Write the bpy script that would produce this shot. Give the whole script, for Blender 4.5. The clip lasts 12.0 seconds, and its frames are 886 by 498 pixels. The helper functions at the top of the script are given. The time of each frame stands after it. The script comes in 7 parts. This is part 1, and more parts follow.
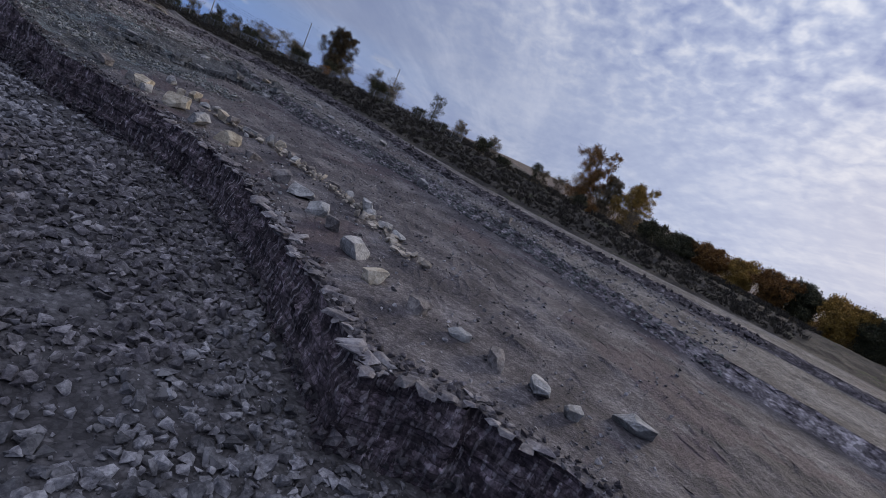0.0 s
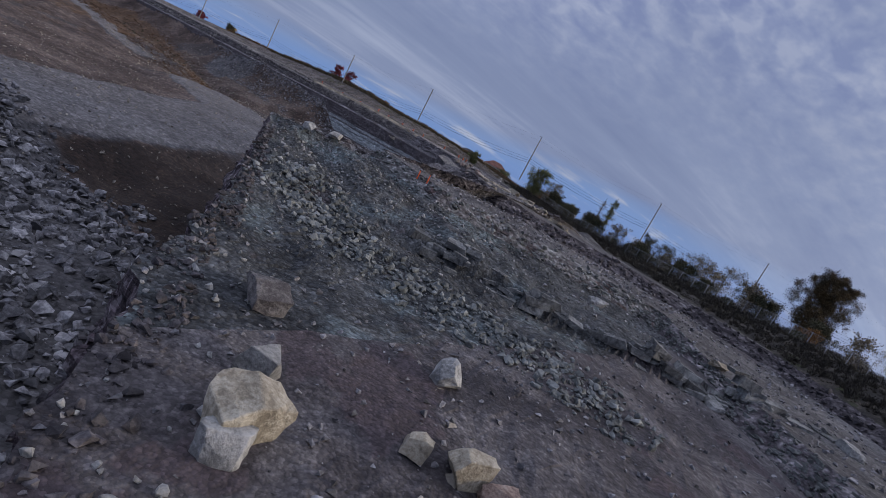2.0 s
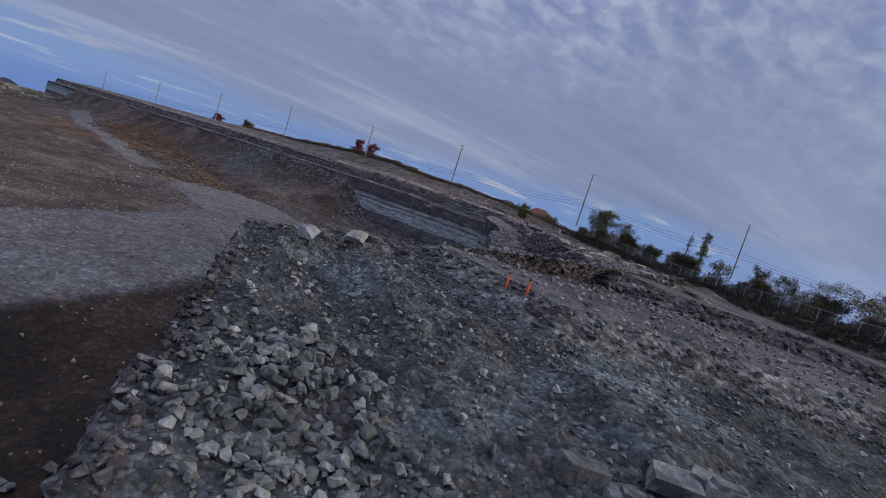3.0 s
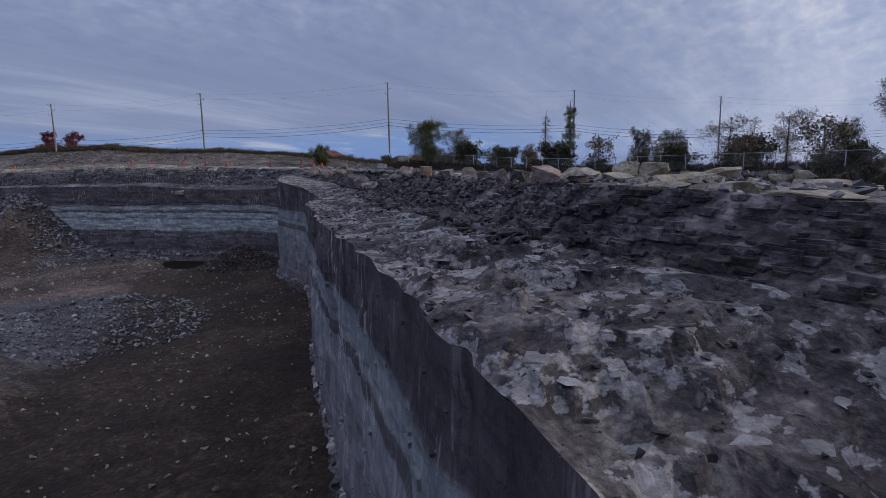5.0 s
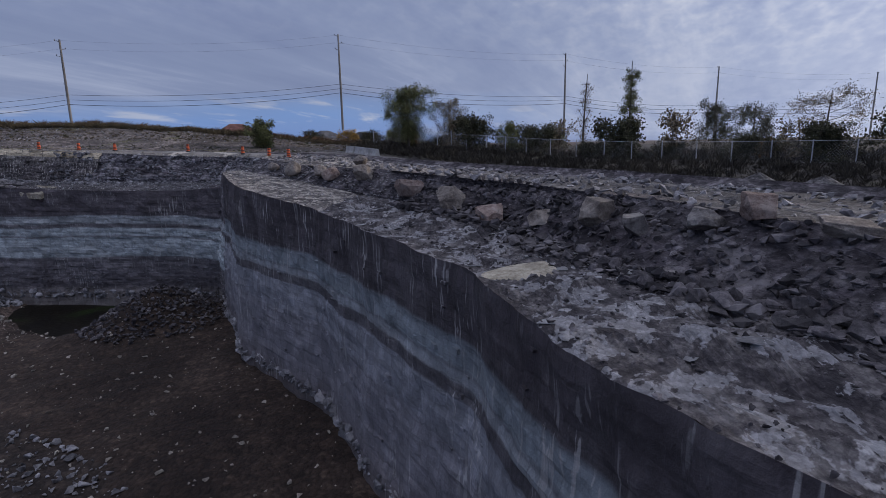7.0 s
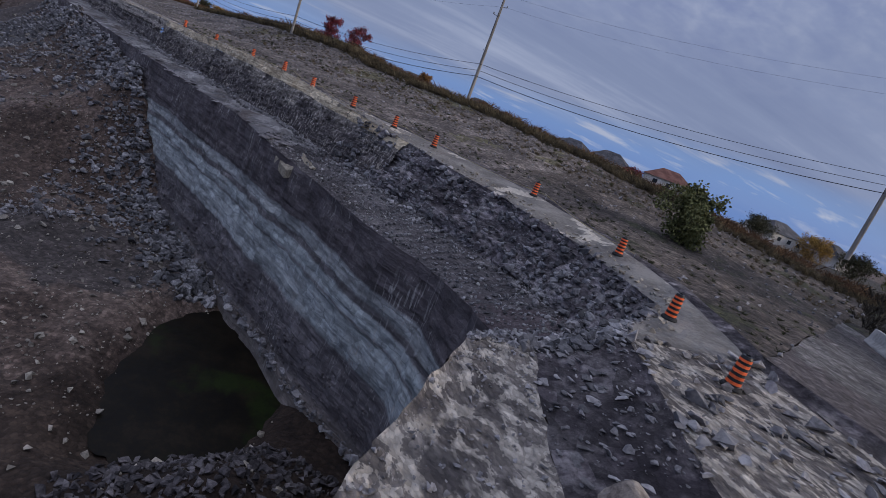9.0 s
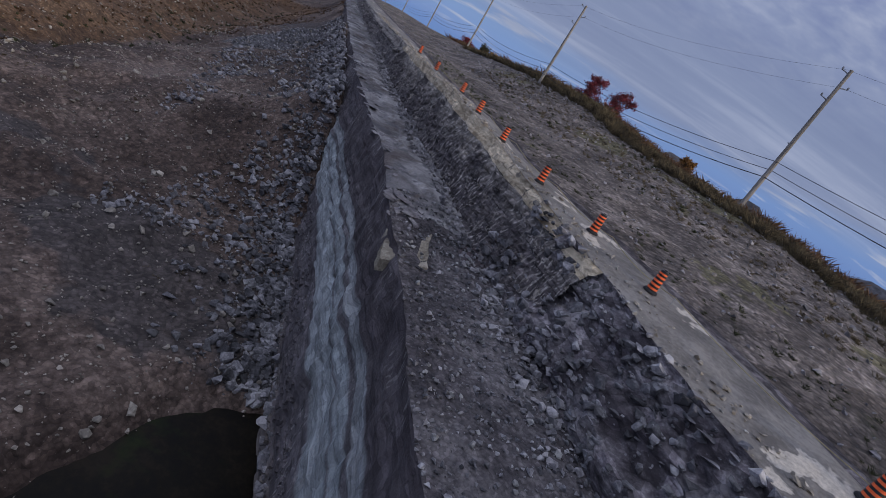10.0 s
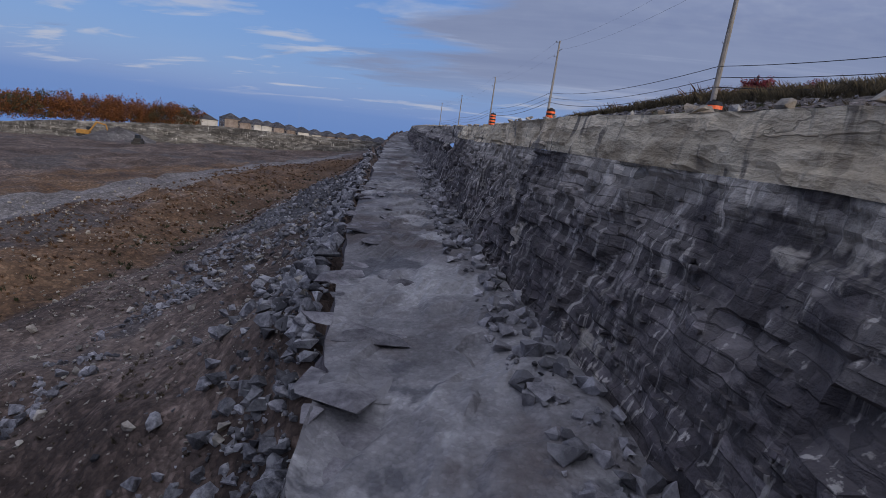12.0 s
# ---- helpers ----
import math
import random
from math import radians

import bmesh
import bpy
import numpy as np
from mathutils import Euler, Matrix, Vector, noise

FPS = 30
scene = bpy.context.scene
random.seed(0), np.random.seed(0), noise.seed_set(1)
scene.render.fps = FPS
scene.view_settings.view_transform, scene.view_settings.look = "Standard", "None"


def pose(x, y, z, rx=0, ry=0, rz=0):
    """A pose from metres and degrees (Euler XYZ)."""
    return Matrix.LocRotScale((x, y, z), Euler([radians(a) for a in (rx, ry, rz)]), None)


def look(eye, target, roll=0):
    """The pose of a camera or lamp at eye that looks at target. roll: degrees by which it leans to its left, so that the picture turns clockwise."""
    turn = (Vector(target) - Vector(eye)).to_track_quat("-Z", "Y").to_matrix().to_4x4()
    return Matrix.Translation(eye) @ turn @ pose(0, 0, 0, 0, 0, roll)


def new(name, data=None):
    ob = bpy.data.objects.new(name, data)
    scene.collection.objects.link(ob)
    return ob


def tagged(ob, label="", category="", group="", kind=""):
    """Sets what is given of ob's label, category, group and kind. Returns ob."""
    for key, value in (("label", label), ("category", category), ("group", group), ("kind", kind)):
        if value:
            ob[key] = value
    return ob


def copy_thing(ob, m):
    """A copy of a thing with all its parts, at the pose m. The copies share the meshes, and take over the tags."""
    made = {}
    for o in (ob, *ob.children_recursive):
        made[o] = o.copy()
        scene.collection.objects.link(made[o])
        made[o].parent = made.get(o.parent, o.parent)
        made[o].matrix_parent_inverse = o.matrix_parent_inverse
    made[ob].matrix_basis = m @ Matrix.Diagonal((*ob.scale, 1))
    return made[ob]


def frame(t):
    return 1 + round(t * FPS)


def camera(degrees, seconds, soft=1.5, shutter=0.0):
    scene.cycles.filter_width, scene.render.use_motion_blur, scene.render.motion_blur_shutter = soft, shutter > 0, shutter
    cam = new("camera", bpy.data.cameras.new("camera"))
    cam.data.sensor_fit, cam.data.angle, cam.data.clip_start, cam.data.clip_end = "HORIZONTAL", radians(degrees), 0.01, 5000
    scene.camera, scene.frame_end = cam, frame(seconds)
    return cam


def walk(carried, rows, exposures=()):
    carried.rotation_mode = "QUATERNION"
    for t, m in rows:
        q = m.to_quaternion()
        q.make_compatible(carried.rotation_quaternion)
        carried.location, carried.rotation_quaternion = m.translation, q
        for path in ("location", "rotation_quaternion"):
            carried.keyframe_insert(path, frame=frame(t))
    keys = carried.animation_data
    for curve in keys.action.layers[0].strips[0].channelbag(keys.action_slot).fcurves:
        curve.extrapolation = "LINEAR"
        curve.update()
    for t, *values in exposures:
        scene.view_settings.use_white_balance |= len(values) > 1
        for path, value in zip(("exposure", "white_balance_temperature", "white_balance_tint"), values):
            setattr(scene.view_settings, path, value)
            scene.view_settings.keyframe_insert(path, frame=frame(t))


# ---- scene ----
cam = camera(79.0, 12.0, 0.65)
PATH = [
    (0, (0.02, 0.02, 13.99), (-1.035, 19.569, 9.875), 24.73),
    (0.5, (-2.17, 14.94, 13.56), (-7.394, 33.864, 9.745), 28.54),
    (1, (-8.33, 28.00, 13.43), (-17.546, 45.345, 9.661), 30.92),
    (1.5, (-17.31, 38.83, 13.18), (-30.086, 53.777, 9.506), 30.06),
    (2, (-26.88, 46.17, 12.80), (-42.114, 58.741, 9.663), 27.74),
    (2.5, (-36.35, 51.00, 12.95), (-52.773, 62.124, 10.389), 23.35),
    (3, (-45.73, 54.85, 13.18), (-62.425, 65.697, 11.322), 17.34),
    (3.2, (-49.37, 56.10, 13.29), (-65.926, 67.196, 11.674), 14.70),
    (4.8, (-73.81, 75.65, 12.66), (-86.198, 91.118, 9.983), -0.39),
    (5, (-77.24, 76.66, 12.64), (-88.789, 92.724, 9.743), -1.06),
    (5.5, (-84.37, 78.95, 12.78), (-94.045, 96.105, 9.306), -2.64),
    (6, (-91.29, 82.29, 12.81), (-99.593, 100.102, 9.102), -3.25),
    (6.5, (-97.53, 86.28, 13.49), (-105.213, 104.338, 9.649), -2.64),
    (6.7, (-99.91, 87.82, 13.90), (-107.537, 105.900, 10.055), -1.80),
    (8.3, (-122.04, 112.21, 15.58), (-136.395, 125.448, 11.269), 8.16),
    (8.5, (-124.24, 114.10, 15.93), (-139.522, 126.227, 11.546), 11.78),
    (9, (-129.60, 118.53, 16.84), (-147.002, 127.060, 11.887), 20.97),
    (9.5, (-136.43, 122.05, 17.37), (-155.062, 126.487, 11.590), 28.82),
    (10, (-144.54, 123.94, 17.54), (-163.420, 124.646, 10.981), 32.10),
    (10.5, (-152.53, 123.90, 17.42), (-171.224, 121.835, 10.617), 30.11),
    (11, (-160.16, 122.64, 16.52), (-178.821, 118.937, 10.337), 24.20),
    (11.5, (-167.17, 120.99, 15.52), (-185.967, 116.550, 10.317), 15.97),
    (12, (-175.27, 118.50, 14.16), (-194.188, 113.756, 9.750), 7.79),
]
walk(cam, [(t, look(eye, target, roll)) for t, eye, target, roll in PATH])

# ---------------------------------------------------------------- sky and light
world = bpy.data.worlds.new("sky")
scene.world = world
world.use_nodes = True
wn, wl = world.node_tree.nodes, world.node_tree.links
wn.clear()


def wnode(kind, **values):
    n = wn.new(kind)
    for key, value in values.items():
        n.inputs[key].default_value = value
    return n


SUN_TURN = -38.0      # degrees from +y to the left
SUN_HIGH = 14.0
sky = wn.new("ShaderNodeTexSky")
sky.sky_type = "NISHITA"
sky.sun_disc = False
sky.sun_elevation = radians(SUN_HIGH)
sky.sun_rotation = radians(-SUN_TURN)
coord = wn.new("ShaderNodeTexCoord")
split = wn.new("ShaderNodeSeparateXYZ")
wl.new(coord.outputs["Generated"], split.inputs[0])


def wmath(op, a, b=None, clamp=False):
    n = wn.new("ShaderNodeMath")
    n.operation, n.use_clamp = op, clamp
    for slot, v in enumerate((a, b)):
        if v is None:
            continue
        if isinstance(v, (int, float)):
            n.inputs[slot].default_value = v
        else:
            wl.new(v, n.inputs[slot])
    return n.outputs[0]


def wramp(fac, stops):
    n = wn.new("ShaderNodeValToRGB")
    wl.new(fac, n.inputs[0])
    while len(n.color_ramp.elements) < len(stops):
        n.color_ramp.elements.new(0.5)
    for e, (at, c) in zip(n.color_ramp.elements, stops):
        e.position = at
        e.color = (*c, 1) if not isinstance(c, (int, float)) else (c, c, c, 1)
    return n.outputs[0]


def wmix(fac, a, b):
    n = wn.new("ShaderNodeMix")
    n.data_type = "RGBA"
    if isinstance(fac, (int, float)):
        n.inputs[0].default_value = fac
    else:
        wl.new(fac, n.inputs[0])
    for slot, v in ((6, a), (7, b)):
        if isinstance(v, tuple):
            n.inputs[slot].default_value = (*v, 1)
        else:
            wl.new(v, n.inputs[slot])
    return n.outputs[2]


# the cloud sheet lies on a level plane: direction divided by its height
high = wmath("MAXIMUM", split.outputs[2], 0.0)


def cloud_plane(lift):
    n = wn.new("ShaderNodeCombineXYZ")
    for slot in (0, 1):
        wl.new(wmath("DIVIDE", split.outputs[slot], wmath("ADD", high, lift)), n.inputs[slot])
    return n


flat, dome = cloud_plane(0.13), cloud_plane(0.30)


def cloud_noise(scale, detail, rough, distortion=0.0, stretch=(1, 1, 1), turn=0.0, round_=False):
    m = wn.new("ShaderNodeMapping")
    m.inputs["Scale"].default_value = stretch
    m.inputs["Rotation"].default_value = (0, 0, radians(turn))
    wl.new((dome if round_ else flat).outputs[0], m.inputs[0])
    n = wnode("ShaderNodeTexNoise", Scale=scale, Detail=detail, Roughness=rough, Distortion=distortion)
    wl.new(m.outputs[0], n.inputs["Vector"])
    return n.outputs["Fac"]


cells = cloud_noise(15.0, 3.0, 0.45, 0.35, (1.0, 0.72, 1), 35, True)
flecks = cloud_noise(34.0, 2.0, 0.5, 0.2, (1.0, 0.8, 1), 20, True)
ripples = wmath("ADD", wmath("MULTIPLY", cells, 0.75), wmath("MULTIPLY", flecks, 0.25))
ripples = wmath("ADD", wmath("MULTIPLY", wmath("SUBTRACT", ripples, 0.5), wramp(split.outputs[2], [(0.10, 0.15), (0.40, 1.0)])), 0.5)      # the cells melt together towards the horizon
rolls = cloud_noise(0.9, 7.0, 0.58, 0.35, (1.0, 0.38, 1), 52)
streaks = cloud_noise(1.5, 6.0, 0.62, 0.5, (1.6, 0.22, 1), 52)
broad = cloud_noise(0.35, 3.0, 0.5)
# nearness to the sun's side of the sky, from 0 to 1
side = wn.new("ShaderNodeVectorMath")
side.operation = "DOT_PRODUCT"
wl.new(coord.outputs["Generated"], side.inputs[0])
side.inputs[1].default_value = (-math.sin(radians(SUN_TURN)) * 0.97, math.cos(radians(SUN_TURN)) * 0.97, 0.22)
near_sun = wmath("MAXIMUM", side.outputs["Value"], 0.0)
glow = wmath("POWER", near_sun, 3.4)
thick = wmath("ADD", wmath("MULTIPLY", rolls, 0.50), wmath("ADD", wmath("MULTIPLY", streaks, 0.40), wmath("MULTIPLY", ripples, 0.10)))
dull = wramp(thick, [(0.34, (0.18, 0.225, 0.375)), (0.52, (0.225, 0.275, 0.43)), (0.68, (0.35, 0.40, 0.555))])
mottled = wramp(ripples, [(0.40, (0.19, 0.235, 0.45)), (0.50, (0.285, 0.335, 0.53)), (0.61, (0.44, 0.485, 0.65))])
dull = wmix(wmath("MULTIPLY", wramp(split.outputs[2], [(0.16, 0.0), (0.42, 0.85)]), wramp(broad, [(0.42, 0.25), (0.58, 1.0)])), dull, mottled)
lit = wramp(wmath("ADD", wmath("MULTIPLY", ripples, 0.68), wmath("ADD", wmath("MULTIPLY", rolls, 0.20), wmath("MULTIPLY", streaks, 0.12))),
            [(0.40, (0.29, 0.35, 0.58)), (0.495, (0.48, 0.54, 0.73)), (0.59, (0.80, 0.82, 0.91))])
cloud = wmix(wmath("MULTIPLY", glow, 1.2, True), dull, lit)
warm = wmath("MULTIPLY", wmath("POWER", near_sun, 30.0), wmath("SUBTRACT", 1.0, wmath("MULTIPLY", high, 2.2, True)), True)
cloud = wmix(wmath("MULTIPLY", warm, 0.55), cloud, (1.0, 0.86, 0.78))
scaled = wn.new("ShaderNodeVectorMath")
scaled.operation = "SCALE"
wl.new(sky.outputs[0], scaled.inputs[0])
scaled.inputs["Scale"].default_value = 0.10
# clear sky: a strip low over the land away from the sun, and a wide hole far to the west
away = wn.new("ShaderNodeVectorMath")
away.operation = "DOT_PRODUCT"
wl.new(coord.outputs["Generated"], away.inputs[0])
away.inputs[1].default_value = (-math.sin(radians(133)), math.cos(radians(133)), 0.0)
hole = wramp(wmath("ADD", away.outputs["Value"], wmath("MULTIPLY", wmath("SUBTRACT", rolls, 0.5), 0.60)), [(0.86, 0.0), (0.93, 1.0)])
low = wramp(wmath("ADD", split.outputs[2], wmath("MULTIPLY", wmath("SUBTRACT", broad, 0.5), 0.10)), [(0.035, 1.0), (0.085, 0.0)])
off_sun = wramp(near_sun, [(0.35, 1.0), (0.75, 0.0)])
clear = wmath("MAXIMUM", wmath("MULTIPLY", low, wmath("MULTIPLY", off_sun, 0.9)), wmath("MULTIPLY", hole, 0.95))
blue = wmix(0.75, scaled.outputs[0], (0.10, 0.25, 0.66))
puffs = wmath("MULTIPLY", wramp(cloud_noise(2.2, 5.0, 0.55, 0.3, (1.0, 0.45, 1), 52), [(0.55, 0.0), (0.66, 0.85)]), wramp(split.outputs[2], [(0.004, 0.0), (0.03, 1.0), (0.10, 1.0), (0.30, 0.0)]))
blue = wmix(puffs, blue, (0.46, 0.50, 0.62))
overhead = wn.new("ShaderNodeVectorMath")
overhead.operation = "SCALE"
wl.new(wmix(wramp(split.outputs[2], [(0.50, 0.0), (0.80, 0.7)]), cloud, (0.46, 0.48, 0.58)), overhead.inputs[0])
wl.new(wramp(split.outputs[2], [(0.45, (0.25, 0.25, 0.25)), (0.90, (0.44, 0.44, 0.44))]), overhead.inputs["Scale"])
thin = wn.new("ShaderNodeVectorMath")
thin.operation = "SCALE"
wl.new(overhead.outputs[0], thin.inputs[0])
thin.inputs["Scale"].default_value = 4.0
both = wmix(clear, thin.outputs[0], blue)
backdrop = wnode("ShaderNodeBackground", Strength=1.0)
wl.new(both, backdrop.inputs[0])
out = wn.new("ShaderNodeOutputWorld")
wl.new(backdrop.outputs[0], out.inputs[0])

sun_data = bpy.data.lights.new("sun", "SUN")
sun_data.energy, sun_data.angle, sun_data.color = 1.8, radians(12), (1.0, 0.86, 0.70)
sun = new("sun", sun_data)
sun.matrix_world = look((0, 0, 60), (60 * math.sin(radians(SUN_TURN)), -60 * math.cos(radians(SUN_TURN)), 60 - 60 * math.tan(radians(SUN_HIGH))))


# ---------------------------------------------------------------- materials
def material(name, colours, scale=1.0, rough=0.9, bump=0.3, fine=8.0, spots=None, metal=0.0, streak=None, bands=None, piece=0.0, warp=(1, 1, 1), mask=None, island=0.0, gravel=None, grass=None, deep_brown=None, drips=None, courses=None, laminae=0.0, grooves=None, track=None):
    """colours: dark, middle, light. scale: the size of the broad patches, in 1/m. spots: (colour, scale, threshold)."""
    m = bpy.data.materials.new(name)
    m.use_nodes = True
    t = m.node_tree
    n, l = t.nodes, t.links
    bsdf = n["Principled BSDF"]
    mp = n.new("ShaderNodeMapping")
    mp.inputs["Scale"].default_value = warp
    place = n.new("ShaderNodeNewGeometry").outputs["Position"]
    l.new(place, mp.inputs[0])

    def noise_at(s, d=6.0, r=0.6, dist=0.0):
        q = n.new("ShaderNodeTexNoise")
        for key, value in (("Scale", s), ("Detail", d), ("Roughness", r), ("Distortion", dist)):
            q.inputs[key].default_value = value
        l.new(mp.outputs[0], q.inputs["Vector"])
        return q.outputs["Fac"]

    def maths(op, a, b, clamp=False):
        q = n.new("ShaderNodeMath")
        q.operation, q.use_clamp = op, clamp
        for slot, v in enumerate((a, b)):
            if isinstance(v, (int, float)):
                q.inputs[slot].default_value = v
            else:
                l.new(v, q.inputs[slot])
        return q.outputs[0]

    def ramp(fac, stops):
        q = n.new("ShaderNodeValToRGB")
        l.new(fac, q.inputs[0])
        while len(q.color_ramp.elements) < len(stops):
            q.color_ramp.elements.new(0.5)
        for e, (at, c) in zip(q.color_ramp.elements, stops):
            e.position = at
            e.color = (*c, 1) if not isinstance(c, (int, float)) else (c, c, c, 1)
        return q.outputs[0]

    def mix(fac, a, b, how="MIX"):
        q = n.new("ShaderNodeMix")
        q.data_type, q.blend_type = "RGBA", how
        if isinstance(fac, (int, float)):
            q.inputs[0].default_value = fac
        else:
            l.new(fac, q.inputs[0])
        for slot, v in ((6, a), (7, b)):
            if isinstance(v, tuple):
                q.inputs[slot].default_value = (*v, 1)
            else:
                l.new(v, q.inputs[slot])
        return q.outputs[2]

    broad = noise_at(scale, 8.0, 0.65, 0.3)
    grain = noise_at(fine, 6.0, 0.7)
    both = maths("ADD", maths("MULTIPLY", broad, 0.6), maths("MULTIPLY", grain, 0.4))
    col = ramp(both, [(0.425, colours[0]), (0.50, colours[1]), (0.585, colours[2])])
    relief = both
    if bands:
        sep = n.new("ShaderNodeSeparateXYZ")
        l.new(place, sep.inputs[0])
        level = maths("ADD", sep.outputs[2], maths("MULTIPLY", maths("SUBTRACT", noise_at(0.10, 5.0), 0.5), bands[2] if len(bands) > 2 else 2.6))
        lay = ramp(maths("DIVIDE", level, bands[0]), bands[1])
        col = mix(0.86, col, mix(0.5, lay, mix(1.0, lay, mix(1.0, ramp(both, [(0.3, 0.45), (0.7, 1.0)]), (1.75, 1.72, 1.70), "MULTIPLY"), "MULTIPLY")))
    if laminae:
        mp3 = n.new("ShaderNodeMapping")
        mp3.inputs["Scale"].default_value = (0.22, 0.22, 5.5)
        l.new(place, mp3.inputs[0])
        q = n.new("ShaderNodeTexNoise")
        q.inputs["Scale"].default_value, q.inputs["Detail"].default_value, q.inputs["Roughness"].default_value = 1.0, 5.0, 0.6
        l.new(mp3.outputs[0], q.inputs["Vector"])
        col = mix(1.0, col, ramp(q.outputs["Fac"], [(0.34, 1 - laminae), (0.5, 1.0), (0.66, 1 + laminae)]), "MULTIPLY")
        relief = maths("ADD", relief, maths("MULTIPLY", q.outputs["Fac"], laminae * 1.5))
    if courses:
        for wide_, tall_, strength, heading in courses:
            run = n.new("ShaderNodeVectorMath")
            run.operation = "DOT_PRODUCT"
            l.new(place, run.inputs[0])
            run.inputs[1].default_value = heading
            up = n.new("ShaderNodeSeparateXYZ")
            l.new(place, up.inputs[0])
            cell = n.new("ShaderNodeCombineXYZ")
            l.new(maths("ADD", run.outputs["Value"], maths("MULTIPLY", noise_at(0.9, 4.0, 0.6), wide_ * 1.1)), cell.inputs[0])
            l.new(maths("ADD", up.outputs[2], maths("MULTIPLY", noise_at(0.6, 4.0, 0.6), tall_ * 1.5)), cell.inputs[1])
            q = n.new("ShaderNodeTexBrick")
            q.offset, q.offset_frequency, q.squash, q.squash_frequency = 0.37, 2, 1.7, 3
            for key, value in (("Scale", 1.0), ("Brick Width", wide_), ("Row Height", tall_), ("Mortar Size", tall_ * 0.07), ("Mortar Smooth", 0.6)):
                q.inputs[key].default_value = value
            q.inputs["Color1"].default_value, q.inputs["Color2"].default_value, q.inputs["Mortar"].default_value = (0, 0, 0, 1), (1, 1, 1, 1), (0.1, 0.1, 0.1, 1)
            l.new(cell.outputs[0], q.inputs["Vector"])
            tint = ramp(q.outputs["Color"], [(0.0, 1 - strength), (0.6, 1.0), (1.0, 1 + 0.9 * strength)])
            col = mix(1.0, col, mix(q.outputs["Fac"], tint, (1 - strength, 1 - strength, 1 - strength)), "MULTIPLY")
            relief = maths("ADD", relief, maths("MULTIPLY", q.outputs["Color"], 0.35 * strength))
    if grooves:
        gap, colour, heading, share = grooves
        run = n.new("ShaderNodeVectorMath")
        run.operation = "DOT_PRODUCT"
        l.new(place, run.inputs[0])
        run.inputs[1].default_value = heading
        wave = maths("SINE", maths("ADD", maths("MULTIPLY", run.outputs["Value"], 2 * math.pi / gap), maths("MULTIPLY", noise_at(0.5, 1.0), 1.6)), 0.0)
        broken = maths("MULTIPLY", ramp(noise_at(1.8, 4.0, 0.65), [(0.47, 0.0), (0.53, 1.0)]), ramp(noise_at(0.22, 2.0), [(0.36, 0.0), (0.50, share)]))
        col = mix(maths("MULTIPLY", ramp(wave, [(0.45, 0.0), (0.80, 0.9)]), broken), col, colour)
    if streak:
        mp2 = n.new("ShaderNodeMapping")
        mp2.inputs["Scale"].default_value = drips or (2.6, 2.6, 0.10)
        l.new(place, mp2.inputs[0])
        q = n.new("ShaderNodeTexNoise")
        q.inputs["Scale"].default_value, q.inputs["Detail"].default_value = 1.0, 4.0
        l.new(mp2.outputs[0], q.inputs["Vector"])
        gate = maths("MULTIPLY", ramp(q.outputs["Fac"], [(0.575, 0.0), (0.64, 1.0)]), ramp(noise_at(0.25, 3.0), [(0.45, 0.0), (0.60, 0.85)]))
        col = mix(gate, col, streak)
    for colour, s, at, *soft in spots or ():
        q = noise_at(s, 5.0, 0.62, 0.2)
        spread = soft[0] if soft else 0.02
        col = mix(ramp(q, [(at, 0.0), (at + spread, 0.85)]), col, mix(0.55, colour, mix(1.0, colour, ramp(grain, [(0.3, 0.35), (0.7, 1.65)]), "MULTIPLY")))
    if mask:
        at = n.new("ShaderNodeAttribute")
        at.attribute_name = "ground"
        edge = maths("ADD", at.outputs["Fac"], maths("ADD", maths("MULTIPLY", maths("SUBTRACT", noise_at(0.5, 6.0, 0.65), 0.5), 1.1), maths("MULTIPLY", maths("SUBTRACT", noise_at(0.11, 3.0), 0.5), 1.5)))
        col = mix(ramp(edge, [(0.42, 0.0), (0.58, 1.0)]), col, ramp(both, [(0.36, mask[0]), (0.50, mask[1]), (0.66, mask[2])]))
    if grass:
        at = n.new("ShaderNodeAttribute")
        at.attribute_name = "grass"
        edge = maths("ADD", at.outputs["Fac"], maths("MULTIPLY", maths("SUBTRACT", noise_at(0.35, 6.0, 0.65), 0.5), 1.1))
        col = mix(ramp(edge, [(0.42, 0.0), (0.62, 0.9)]), col, ramp(both, [(0.38, grass[0]), (0.50, grass[1]), (0.64, grass[2])]))
    if track:
        at = n.new("ShaderNodeAttribute")
        at.attribute_name = "track"
        edge = maths("ADD", at.outputs["Fac"], maths("MULTIPLY", maths("SUBTRACT", noise_at(0.3, 6.0, 0.65), 0.5), 0.5))
        col = mix(ramp(edge, [(0.42, 0.0), (0.60, 0.92)]), col, ramp(both, [(0.38, track[0]), (0.50, track[1]), (0.64, track[2])]))
    # a darker brown, spread by a mesh attribute with noisy edges
    if deep_brown:
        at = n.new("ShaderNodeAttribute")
        at.attribute_name = "brown_patch"
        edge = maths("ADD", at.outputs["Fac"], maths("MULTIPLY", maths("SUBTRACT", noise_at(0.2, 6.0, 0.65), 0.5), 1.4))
        col = mix(ramp(edge, [(0.40, 0.0), (0.66, 0.9)]), col, ramp(both, [(0.38, deep_brown[0]), (0.50, deep_brown[1]), (0.64, deep_brown[2])]))
